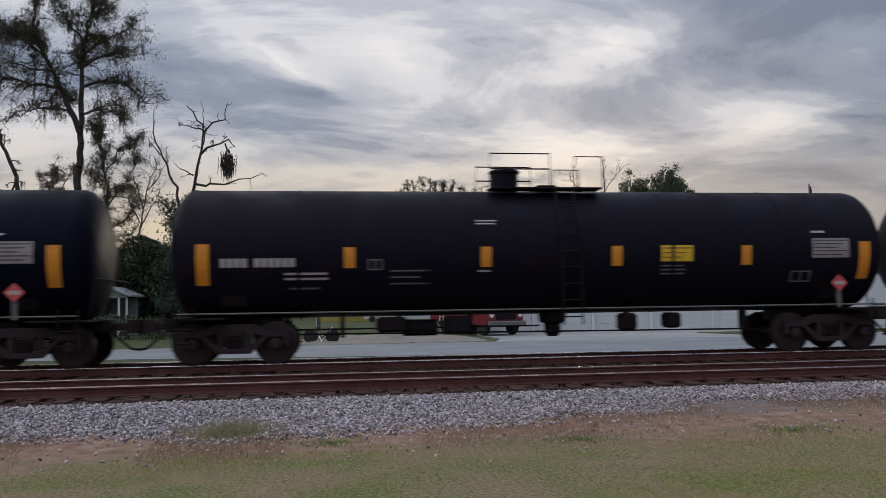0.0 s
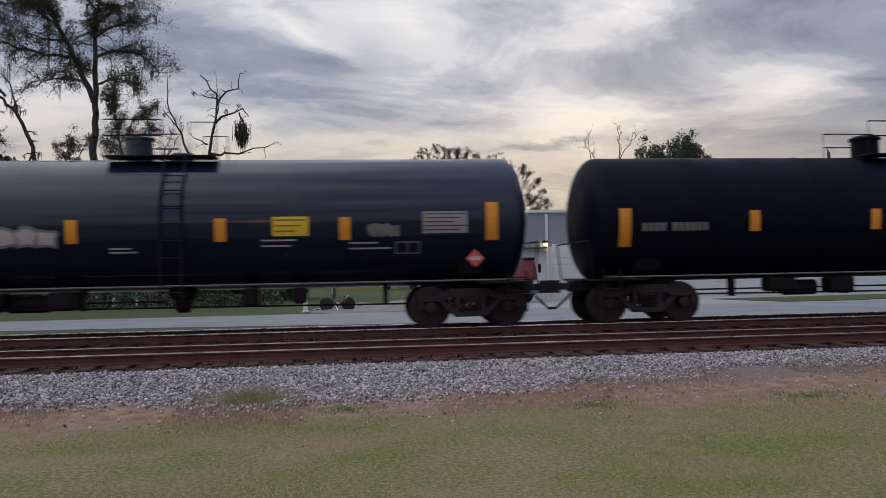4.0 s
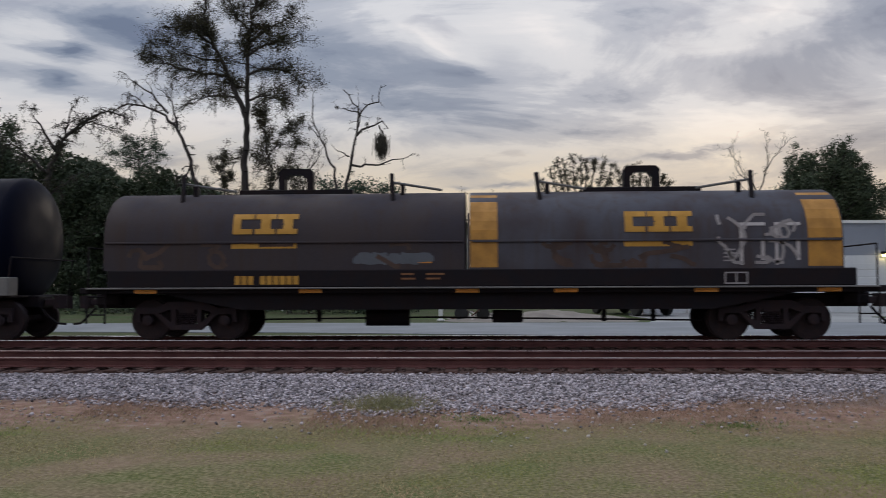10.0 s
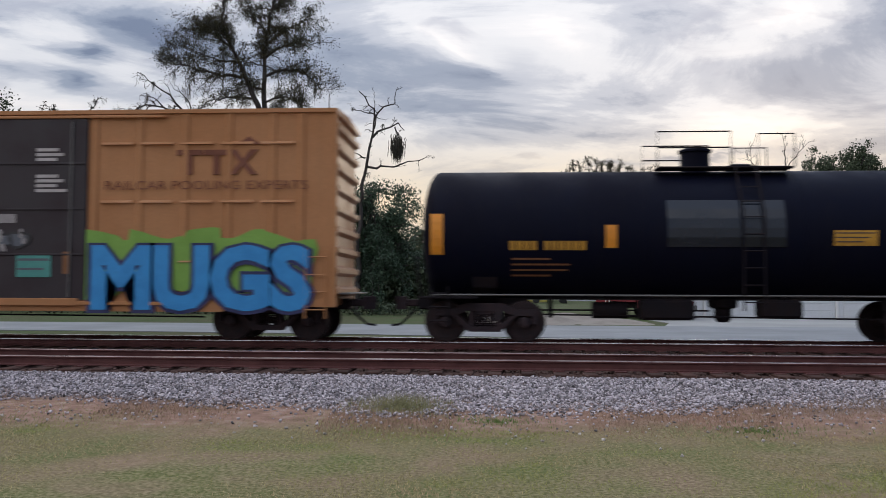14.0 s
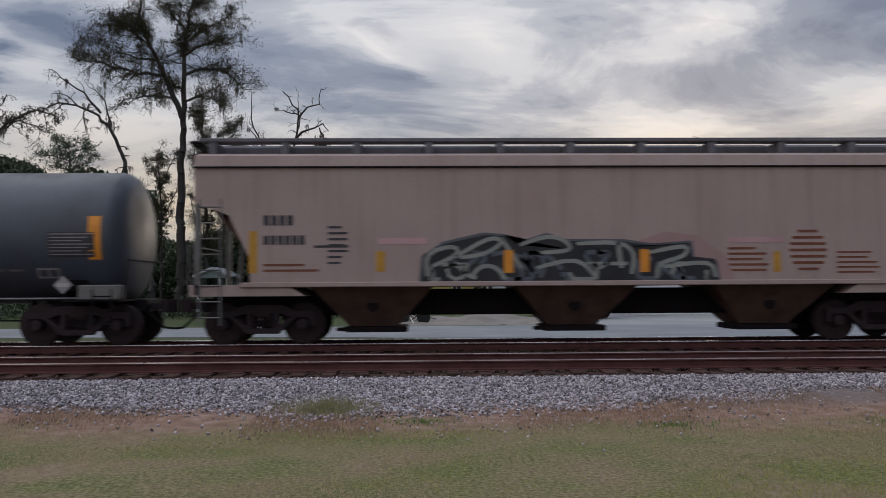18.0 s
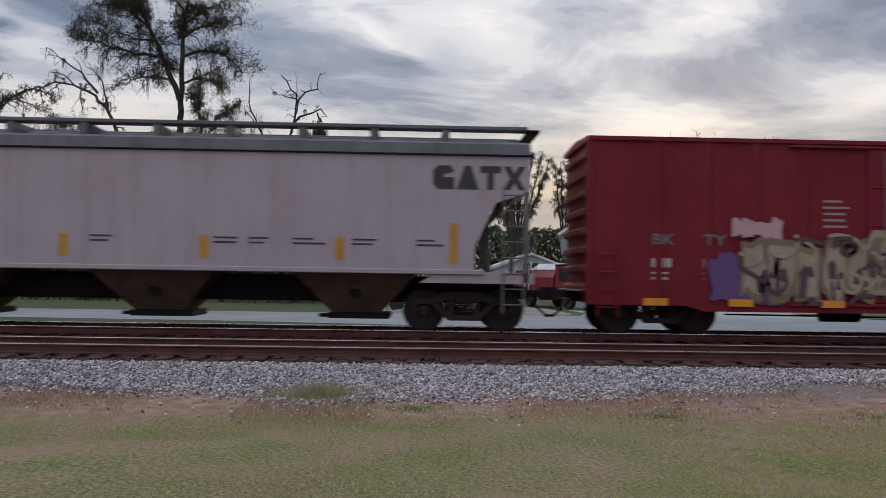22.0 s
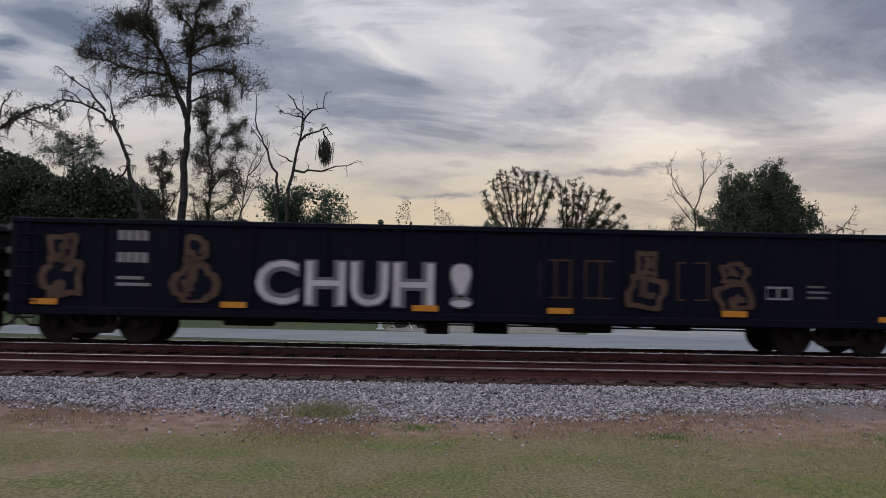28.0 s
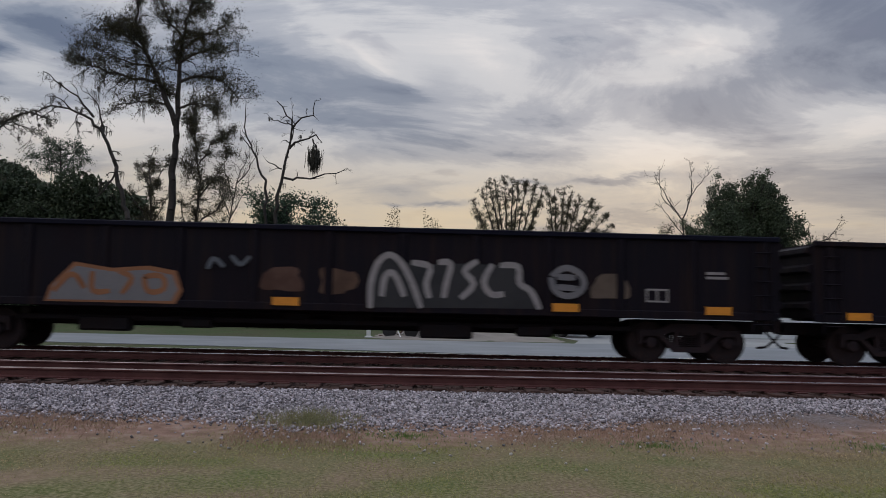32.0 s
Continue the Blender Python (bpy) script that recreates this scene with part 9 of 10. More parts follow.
    limbed_tree("bare_branching_tree", "bare tree with long ascending limbs", -57.55, 59.95,
                [([(0.6, 0), (1.0, 7.5), (1.9, 11.5), (0.6, 14.9), (-0.7, 18.4)], 0.28, 0.03, 0.45, 0.9)] + [([(1.4, z), (1.4 + w * 0.5, z + 2.0), (1.4 + w, z + h)], 0.10, 0.02, 0.2, 0.9) for z, w, h in ((9.0, -5.6, 3.4), (10.0, -4.4, 5.4), (11.0, 2.0, 5.0), (11.5, -3.0, 6.6), (10.4, 3.4, 3.6), (9.2, -6.4, 1.4), (12.0, 0.4, 6.0))],
                30, reach=1.5, sub=4.5, twigs=7, leaves=1, leaf=0.05, leaf_mat=LEAF_DRY, up=0.6, droop=0.1, moss=40, bare=0.4, deep=1.8)
    limbed_tree("bare_branching_tree", "bare tree with long ascending limbs", -65.0, 62.45,
                [([(0, 0), (0.3, 6.5), (0.2, 10.0), (0.8, 14.0)], 0.26, 0.03, 0.4, 0.9)] + [([(0.2, z), (0.2 + w * 0.5, z + 2.0), (0.2 + w, z + h)], 0.10, 0.02, 0.2, 0.9) for z, w, h in ((7.0, -3.0, 4.4), (8.0, 3.4, 4.8), (9.0, -2.0, 5.4), (8.4, 2.0, 5.6))],
                31, reach=1.4, sub=4.5, twigs=7, leaves=1, leaf=0.05, leaf_mat=LEAF_DRY, up=0.6, droop=0.1, bare=0.4, deep=1.8)
    # behind the road, towards the glow: upright limbs furred with moss and small leaves
    limbed_tree("mossy_oak", "tall vase-shaped oak draped in grey moss", 14.61, 111.99,
                larger(1.326, [([(-0.6, 0), (-0.6, 5.2), (-0.8, 7.0)], 0.42, 0.25, 0.95, 0.3)] + [([(-0.7, 4.6 + 0.25 * (k % 3)), (-0.8 + w * 0.38, 8.0), (-0.8 + w * 0.8, h - 2.2), (-0.8 + w, h)], 0.14, 0.03, 0.34, 0.9)
                 for k, (w, h) in enumerate(((-4.0, 12.6), (-3.1, 13.5), (-2.5, 14.3), (-1.7, 14.6), (-0.9, 14.7), (0.0, 14.8), (0.8, 14.6), (1.6, 14.5), (2.5, 14.3), (3.4, 13.9), (-3.6, 11.4), (3.0, 12.6)))]),
                40, reach=0.9, sub=5.5, twigs=7, leaves=4, leaf=0.070, spread=0.13, leaf_mat=LEAF_DRY, moss=260, moss_long=1.3, up=0.2, droop=0.45, deep=1.6, wild=0.07)
    limbed_tree("mossy_oak", "vase-shaped oak with yellowish leaves and moss", 22.90, 112.76,
                larger(1.326, [([(-1.8, 0), (-1.9, 5.0), (-2.2, 7.0)], 0.40, 0.22, 0.95, 0.3)] + [([(-2.0, 4.6 + 0.3 * (k % 3)), (-2.1 + w * 0.4, 5.6 + h * 0.2), (-2.1 + w * 0.8, h - 1.3), (-2.1 + w, h)], 0.13, 0.03, 0.36, 1.0)
                 for k, (w, h) in enumerate(((-0.9, 13.8), (-0.2, 13.9), (0.7, 13.9), (1.6, 13.8), (2.5, 13.2), (3.4, 12.5), (4.4, 12.0), (5.2, 11.2), (6.0, 10.4), (6.4, 9.2), (5.4, 8.6), (4.2, 9.8), (3.2, 10.8)))]),
                41, reach=1.0, sub=5.5, twigs=7, leaves=4, leaf=0.075, spread=0.14, leaf_mat=LEAF_DRY, moss=110, moss_long=1.2, up=0.25, droop=0.35, deep=1.6, wild=0.07)
    limbed_tree("bare_forked_tree", "pale bare tree with forked twigs", 22.83, 70.64,
                [([(1.0, 0), (0.9, 7.2), (0.8, 9.4), (-0.1, 10.5), (-1.7, 13.2)], 0.14, 0.02, 0.5, 0.7), ([(0.8, 9.4), (1.6, 11.6), (1.3, 14.6)], 0.07, 0.015, 0.3, 0.7), ([(1.2, 11.1), (2.2, 12.5), (3.1, 13.7)], 0.05, 0.015, 0.3, 0.7), ([(0.5, 9.9), (-0.9, 11.3), (-0.9, 13.8)], 0.05, 0.015, 0.3, 0.7), ([(0.9, 8.0), (-0.6, 9.6), (-1.6, 10.6)], 0.05, 0.015, 0.3, 0.7)],
                42, reach=1.0, sub=5.0, twigs=7, leaves=0, up=0.7, droop=0.0)
    limbed_tree("round_oak", "broad dense dark green oak", 28.79, 68.24, dome_stems(shape, [(-0.6, 0), (-0.6, 4.0), (-0.6, 7.4)],
                [(-0.9, 12.4, 1.5, 1.1), (-2.8, 11.1, 1.4, 1.3), (1.5, 11.2, 1.5, 1.2), (-0.6, 11.4, 2.2, 1.2), (-3.8, 9.6, 1.7, 1.7), (2.8, 9.8, 1.3, 1.5), (-0.6, 9.8, 3.0, 2.0), (3.0, 8.2, 1.3, 1.6), (-0.6, 7.0, 4.2, 2.0), (-5.0, 7.6, 1.3, 1.3)], 135, 0.38),
                43, reach=1.0, sub=2.6, twigs=6, leaves=8, leaf=0.088, spread=0.18, leaf_mat=LEAF, up=0.3, deep=3.0, show_twigs=False)
    limbed_tree("round_bush", "loose yellowish bush beside the round oak", 20.6, 69.0, dome_stems(shape, [(0, 0), (0, 3.0), (0, 5.0)], [(-0.4, 7.0, 1.2, 1.2), (1.0, 7.8, 1.0, 1.2), (0.4, 5.4, 2.2, 1.6), (-1.4, 6.0, 0.9, 0.9)], 34, 0.12),
                45, reach=0.9, sub=4.5, twigs=6, leaves=3, leaf=0.06, spread=0.18, leaf_mat=LEAF_DRY, up=0.4, deep=1.4, category="bush")
    limbed_tree("bare_small_tree", "small bare tree beside the dark oak", 36.7, 72.73,
                [([(-0.6, 0), (-0.6, 6.6), (-0.7, 9.6)], 0.12, 0.02, 0.5, 0.9), ([(-0.6, 6.6), (0.6, 8.0), (1.7, 9.8)], 0.06, 0.02, 0.3, 0.9), ([(-0.6, 7.0), (-1.2, 8.4), (-1.5, 9.4)], 0.05, 0.02, 0.3, 0.9), ([(-0.6, 7.4), (0.8, 8.2), (2.6, 8.0)], 0.04, 0.02, 0.3, 0.9)],
                44, reach=1.0, sub=4.5, twigs=6, leaves=0, up=0.5, moss=16, moss_long=0.8)
    # a cabbage palm before the woods
    palm = thing("palm_tree", pose(6.96, 83.72, 0), "cabbage palm with a round dark head of fans", "palm tree")
    part("trunk", Shape().tube([(0, 0, 0), (0.05, 0, 3), (0, 0, 7.0)], 0.22, 10, 0.18), BARK, palm)
    rng = random.Random(4)
    for i in range(34):
        a, e = rng.uniform(0, 6.28), rng.uniform(-0.9, 1.45)
        d = Vector((math.cos(a) * math.cos(e), math.sin(a) * math.cos(e), math.sin(e)))
        c = Vector((0, 0, 7.3)) + d * rng.uniform(0.9, 1.5)
        u = d.orthogonal().normalized()
        w = d.cross(u)
        s = Shape()
        for k in range(9):
            f = (k - 4) / 4 * 1.2
            q = (d * math.cos(f) + u * math.sin(f)).normalized()
            tip = c + q * rng.uniform(0.9, 1.2) - Vector((0, 0, 0.15))
            s.add([c + w * 0.03, c + q * 0.6 + u * 0.06, tip, c + q * 0.6 - u * 0.06], [(0, 1, 2), (0, 2, 3)])
        s.tube([(0, 0, 7.1), c], 0.02, 4)
        part("frond", s, LEAF_GREEN, palm)
    # far woods and thickets: nobody could count them
    g = np.random.default_rng(9)
    for name, label, n, xs, ys, heights, mat, size in (
            ("far_woods", "dark line of distant woods", 90000, (-95, 95), (122, 134), (8.2, 11.2), LEAF, 0.30),
            ("low_brush", "low dark brush under the trees", 9000, (-42, -3.5), (44, 50), (0.5, 1.5), LEAF, 0.10),
            ("thicket", "dark undergrowth of shrubs behind the road", 40000, (-20.3, -2.8), (54, 61), (3.0, 7.0), LEAF, 0.17),
            ("tall_thicket", "dense dark evergreen growth behind the bare oaks", 110000, (-71, -19.3), (56, 63), (8.0, 11.5), LEAF, 0.17),
            ("far_saplings", "thin leafless saplings and shrubs far off", 9000, (-15, 7), (104, 110), (9.0, 14.5), LEAF_DRY, 0.11)):
        x = g.uniform(*xs, n)
        top = np.array([heights[0] + (heights[1] - heights[0]) * (0.5 + 0.9 * noise.noise((a * 0.16, 1.7, 0)) + 0.45 * noise.noise((a * 0.6, 5.1, 0))) for a in x])
        if name == "far_saplings":
            top = np.where(np.array([noise.noise((a * 0.5, 3.3, 1)) for a in x]) > -0.05, top, 4)
        z = top * g.random(n) ** 0.7
        v, t = leaf_cards(g, np.stack([x, g.uniform(*ys, n), np.maximum(z, 0.05)], 1), size)
        tagged(part(name, fast_mesh(name, v, t), mat), label, "shrubs", kind="stuff")


forest()

# ---- buildings, vehicles and small things behind the road ----
METAL_WALL = material("blue_grey_metal_siding", (0.27, 0.295, 0.345), 0.5, second=(0.22, 0.245, 0.29), size=0.6, bump=0.05)
WHITE_WALL = material("white_metal_siding", (0.66, 0.68, 0.70), 0.5, second=(0.56, 0.58, 0.60), size=0.7, amount=0.4, bump=0.05, streak=0.15, streak_colour=(0.4, 0.4, 0.4))
WHITE_TRIM = material("white_trim_paint", (0.76, 0.76, 0.75), 0.5, size=1.0, amount=0.2, bump=0.0)
ROOF_GREY = material("pale_metal_roof", (0.50, 0.52, 0.54), 0.45, size=1.0, amount=0.3, bump=0.05)
SHINGLE = material("dark_shingle_roof", (0.12, 0.115, 0.11), 0.85, size=2.0, bump=0.3)
HOUSE_WHITE = material("white_clapboard", (0.62, 0.66, 0.70), 0.6, size=1.0, amount=0.3, bump=0.05)
HOUSE_YELLOW = material("yellow_clapboard", (0.42, 0.36, 0.08), 0.65, size=1.0, amount=0.4, bump=0.05)
TEAL_WALL = material("grey_green_clapboard", (0.27, 0.33, 0.33), 0.6, size=1.0, amount=0.4, bump=0.05)
PANE = glass("dark_window_glass", (0.03, 0.035, 0.04))
TRUCK_RED = material("dull_red_truck_paint", (0.20, 0.022, 0.034), 0.45, size=1.0, amount=0.2, bump=0.0)
CAR_WHITE = material("white_car_paint", (0.6, 0.6, 0.6), 0.3, size=1.0, amount=0.1, bump=0.0)
RUBBER = material("black_rubber", (0.02, 0.02, 0.02), 0.8, bump=0.1)
BULB = lamp_glow("warm_wall_lamp", (1.0, 0.78, 0.28), 14.0)
WOOD = material("weathered_wood", (0.16, 0.13, 0.11), 0.85, size=2.0, bump=0.4)
SAND = material("pale_sandy_earth", (0.26, 0.23, 0.20), 0.95, second=(0.17, 0.145, 0.125), size=1.4, bump=0.6, bump_size=10)
FLAG_RED = material("red_flag_cloth", (0.38, 0.05, 0.06), 0.8, bump=0.0)
FLAG_WHITE = material("white_flag_cloth", (0.6, 0.58, 0.58), 0.8, bump=0.0)
FLAG_BLUE = material("blue_flag_cloth", (0.04, 0.05, 0.18), 0.8, bump=0.0)


def metal_building():
    b = thing("metal_building", pose(3.02, 45.15, 0), "long white and blue-grey metal building with roller doors", "building")

    def slab(outline, y0, y1):
        # the end wall runs askew to the front
        n = len(outline)
        verts = [(u, y0, w) for u, w in outline] + [(u + (0.19 * (y1 - y0) if u < 10 else 0), y1, w) for u, w in outline]
        return Shape().add(verts, [tuple(range(n)), tuple(range(2 * n - 1, n - 1, -1))] + [(i, i + n, (i + 1) % n + n, (i + 1) % n) for i in range(n)])

    part("wall", slab([(4.92, 2.95), (4.92, 4.0), (6.2, 4.9), (36.5, 4.72), (36.5, 2.95)], 0.0, 14), METAL_WALL, b, "blue-grey upper siding")
    part("lower_wall", slab([(5.35, 0), (5.35, 2.95), (36.5, 2.95), (36.5, 0)], 0.012, 14), WHITE_WALL, b, "white lower siding")
    part("roof_trim", slab([(4.80, 3.95), (6.15, 4.9), (36.7, 4.72), (36.7, 4.88), (6.1, 5.06), (4.68, 4.04)], -0.12, 14.2), WHITE_TRIM, b, "white roof edge")
    for i in range(14):
        x = 5.5 + i * 2.2
        part("siding_rib", Shape().soft(x - 0.03, -0.025, 3.0, x + 0.03, 0.0, 4.68 if x > 6.6 else 4.0, 0.01), METAL_WALL, b)
    for x in (8.5, 12.0, 15.5, 19.3, 23.0, 26.6, 30.2):
        d = part("roller_door", Shape().box(x, -0.03, 0.0, x + 2.9, 0.01, 3.1), WHITE_WALL, b)
        for k in range(1, 8):
            part("door_panel", Shape().soft(x + 0.04, -0.05, k * 0.385 - 0.365, x + 2.86, -0.028, k * 0.385 - 0.01, 0.012), WHITE_WALL, d)
    for x in (8.2, 11.7, 15.15, 18.85, 22.6, 26.25, 29.85, 33.5):
        part("downpipe", Shape().soft(x - 0.07, -0.12, 0, x + 0.07, -0.0, 4.8, 0.02), WHITE_TRIM, b)
    part("canopy_edge", Shape().soft(4.9, -0.6, 2.87, 8.1, 0.0, 2.95, 0.02), SHINGLE, b)
    for x, z in ((8.1, 3.1), (18.6, 3.1)):
        l = part("wall_lamp", Shape().soft(x - 0.12, -0.3, z + 0.06, x + 0.12, 0.0, z + 0.2, 0.02), STEEL, b)
        part("bulb", Shape().lathe([(-0.09, 0.02), (-0.08, 0.08), (0.0, 0.12), (0.06, 0.10)], (x, -0.2, z), "z", 12), BULB, l, "glowing yellow bulb")
    part("sign", Shape().soft(19.3, -0.06, 3.2, 20.1, -0.005, 3.5, 0.01), YELLOW, b)


def gable_house(name, x0, x1, y, depth, eave, ridge, rx, wall_mat, roof_mat, label, windows):
    h = thing(name, pose(0, y, 0), label, "house")
    part("wall", Shape().prism([(x0, 0), (x0, eave), (rx, ridge), (x1, eave), (x1, 0)], "y", 0, depth), wall_mat, h)
    t = 0.16
    part("roof", Shape().prism([(x0 - 0.4, eave - 0.12), (rx, ridge + 0.02), (rx, ridge + t + 0.1), (x0 - 0.4, eave + t)], "y", -0.45, depth + 0.3), roof_mat, h)
    part("roof", Shape().prism([(x1 + 0.4, eave - 0.12), (rx, ridge + 0.02), (rx, ridge + t + 0.1), (x1 + 0.4, eave + t)], "y", -0.45, depth + 0.3), roof_mat, h)
    part("fascia", Shape().prism([(x0 - 0.42, eave - 0.16), (rx, ridge - 0.02), (x1 + 0.42, eave - 0.16), (x1 + 0.42, eave + 0.06), (rx, ridge + 0.22), (x0 - 0.42, eave + 0.06)], "y", -0.5, -0.452), WHITE_TRIM, h)
    for wx, wz, ww, wh in windows:
        w = part("window", Shape().soft(wx - ww / 2 - 0.1, -0.06, wz - 0.1, wx + ww / 2 + 0.1, 0.02, wz + wh + 0.1, 0.01), WHITE_TRIM, h)
        part("pane", Shape().box(wx - ww / 2, -0.075, wz, wx + ww / 2, -0.062, wz + wh), PANE, w)
        part("glazing_bar", Shape().box(wx - 0.03, -0.09, wz, wx + 0.03, -0.077, wz + wh), WHITE_TRIM, w)
    return h


metal_building()
gable_house("white_house", 8.7, 19.1, 99.6, 11, 2.5, 4.45, 13.9, HOUSE_WHITE, ROOF_GREY, "white clapboard house with a pale gable roof", [(11.0, 0.9, 1.6, 1.25), (16.6, 0.9, 1.6, 1.25)])
gable_house("yellow_house", -1.6, 5.6, 90.1, 8, 2.5, 3.3, 1.6, HOUSE_YELLOW, ROOF_GREY, "small yellow clapboard house with a white roof edge", [(0.1, 0.9, 0.9, 1.1), (3.8, 0.9, 0.9, 1.1)])


def carport():
    c = thing("open_shed", pose(-12.95, 50.97, 0), "small open shed with a white gable and posts", "shed")
    part("roof", Shape().prism([(-1.15, 2.36), (0, 2.86), (1.15, 2.36), (1.15, 2.48), (0, 3.0), (-1.15, 2.48)], "y", -0.3, 4), ROOF_GREY, c)
    part("gable", Shape().prism([(-0.95, 2.3), (0.95, 2.3), (0.95, 2.44), (0, 2.85), (-0.95, 2.44)], "y", -0.05, 0.02), TEAL_WALL, c)
    part("back_wall", Shape().box(-0.95, 2.6, 0, 0.95, 2.7, 2.3), TEAL_WALL, c)
    part("side_wall", Shape().box(-0.95, 0.3, 0, -0.85, 2.59, 2.3), TEAL_WALL, c)
    for x in (-0.9, 0.45, 0.9):
        part("post", Shape().soft(x - 0.06, -0.05, 0, x + 0.06, 0.07, 2.32, 0.01), WHITE_TRIM, c)
    s = thing("low_barn", pose(-24.46, 61.76, 0), "low barn with a white metal roof", "barn")
    part("wall", Shape().box(-5.0, 0, 0, 5.0, 6, 2.3), TEAL_WALL, s)
    part("roof", Shape().prism([(-0.5, 2.25), (3.0, 3.5), (6.5, 2.25), (6.5, 2.4), (3.0, 3.68), (-0.5, 2.4)], "x", -5.4, 5.4), ROOF_GREY, s)
    for x in (-4.6, -1.5, 1.5, 4.6):
        part("post", Shape().soft(x - 0.08, -0.4, 0, x + 0.08, -0.24, 2.3, 0.01), WHITE_TRIM, s)


def parked_vehicles():
    t = thing("tanker_truck", pose(8.7, 40.51, 0.02, 0, 0, 21), "red water tanker truck parked beside the metal building", "truck")
    part("cab", Shape().prism([(0.0, 0.55), (0.0, 1.32), (0.28, 2.16), (1.85, 2.16), (1.85, 0.55)], "x", -1.02, 1.02), TRUCK_RED, t)
    part("roof", Shape().soft(-1.04, 0.2, 2.16, 1.04, 1.9, 2.28, 0.04), STEEL, t, "dark cab roof")
    part("windscreen", Shape().add([(-0.94, 0.02, 1.36), (0.94, 0.02, 1.36), (0.86, 0.27, 2.10), (-0.86, 0.27, 2.10), (-0.94, 0.05, 1.36), (0.94, 0.05, 1.36), (0.86, 0.30, 2.10), (-0.86, 0.30, 2.10)],
                                  [(0, 1, 2, 3), (4, 7, 6, 5), (0, 4, 5, 1), (1, 5, 6, 2), (2, 6, 7, 3), (3, 7, 4, 0)]), PANE, t)
    for sx in (-1, 1):
        part("side_window", Shape().prism([(0.3, 1.4), (0.45, 2.05), (1.5, 2.05), (1.5, 1.4)], "x", sx * 1.025 - 0.006, sx * 1.025 + 0.006), PANE, t)
    part("bumper", Shape().soft(-1.1, -0.22, 0.45, 1.1, -0.01, 0.72, 0.04), GREY_STEEL, t)
    part("grille", Shape().soft(-0.6, -0.03, 0.8, 0.6, 0.0, 1.2, 0.02), STEEL, t)
    for x in (-0.85, 0.85):
        part("headlight", Shape().lathe([(-0.04, 0.02), (-0.03, 0.12), (0.0, 0.13)], (x, -0.005, 1.02), "y", 14), WHITE_TRIM, t)
        part("mirror", Shape().soft(x * 1.45 - 0.09, 0.1, 1.5, x * 1.45 + 0.09, 0.16, 1.95, 0.02), STEEL, t)
        for y in (0.75, 4.7):
            part("wheel", Shape().lathe([(-0.14, 0.05), (-0.14, 0.42), (-0.08, 0.46), (0.08, 0.46), (0.14, 0.42), (0.14, 0.05)], (x, y, 0.46), "x", 20), RUBBER, t)
    part("chassis", Shape().soft(-0.5, 1.86, 0.5, 0.5, 6.2, 0.75, 0.03), STEEL, t)
    part("water_tank", Shape().prism([(-1.0, 0.85), (1.0, 0.85), (1.0, 1.6), (0.8, 2.05), (0.35, 2.3), (-0.35, 2.3), (-0.8, 2.05), (-1.0, 1.6)], "y", 2.1, 4.7), TRUCK_RED, t, "rounded red water tank")
    # the highlight along the red tank's top, built as a pale grey layer
    part("tank_top", Shape().prism([(-0.86, 2.0), (-0.36, 2.31), (0.36, 2.31), (0.86, 2.0), (0.84, 2.04), (0.36, 2.34), (-0.36, 2.34), (-0.84, 2.04)], "y", 2.12, 4.68), ROOF_GREY, t, "pale sheen on the tank's top, made as a thin sheet")
    part("pump_box", Shape().soft(-1.05, 4.85, 0.7, 1.05, 6.2, 2.0, 0.05), TRUCK_RED, t)
    for sx in (-0.75, -0.2, 0.4):
        part("hose_reel", Shape().lathe([(-0.12, 0.05), (-0.12, 0.2), (0.12, 0.2), (0.12, 0.05)], (sx, 5.4, 2.2), "x", 12), STEEL, t)
    for y in (4.55, 4.95):
        part("ladder_rail", Shape().soft(-1.12, y - 0.025, 0.7, -1.06, y + 0.025, 2.25, 0.01), WHITE_TRIM, t)
    for i in range(4):
        part("ladder_rung", Shape().soft(-1.11, 4.56, 0.9 + i * 0.36, -1.07, 4.94, 0.94 + i * 0.36, 0.01), WHITE_TRIM, t)
    c = thing("parked_car", pose(5.37, 83.83, 0.0), "white car parked by the yellow house", "car")
    part("body", Shape().prism([(-2.1, 0.35), (2.1, 0.35), (2.15, 0.75), (1.4, 0.9), (0.8, 1.4), (-1.1, 1.42), (-1.8, 0.95), (-2.15, 0.85)], "y", -0.85, 0.85), CAR_WHITE, c)
    part("side_window", Shape().prism([(1.15, 0.95), (0.72, 1.33), (-1.0, 1.34), (-1.5, 0.97)], "y", -0.86, -0.845), PANE, c)
    for x in (-1.3, 1.35):
        part("wheel", Shape().lathe([(-0.1, 0.05), (-0.1, 0.32), (0.1, 0.32), (0.1, 0.05)], (x, -0.78, 0.33), "y", 18), RUBBER, c)
        part("wheel", Shape().lathe([(-0.1, 0.05), (-0.1, 0.32), (0.1, 0.32), (0.1, 0.05)], (x, 0.78, 0.33), "y", 18), RUBBER, c)


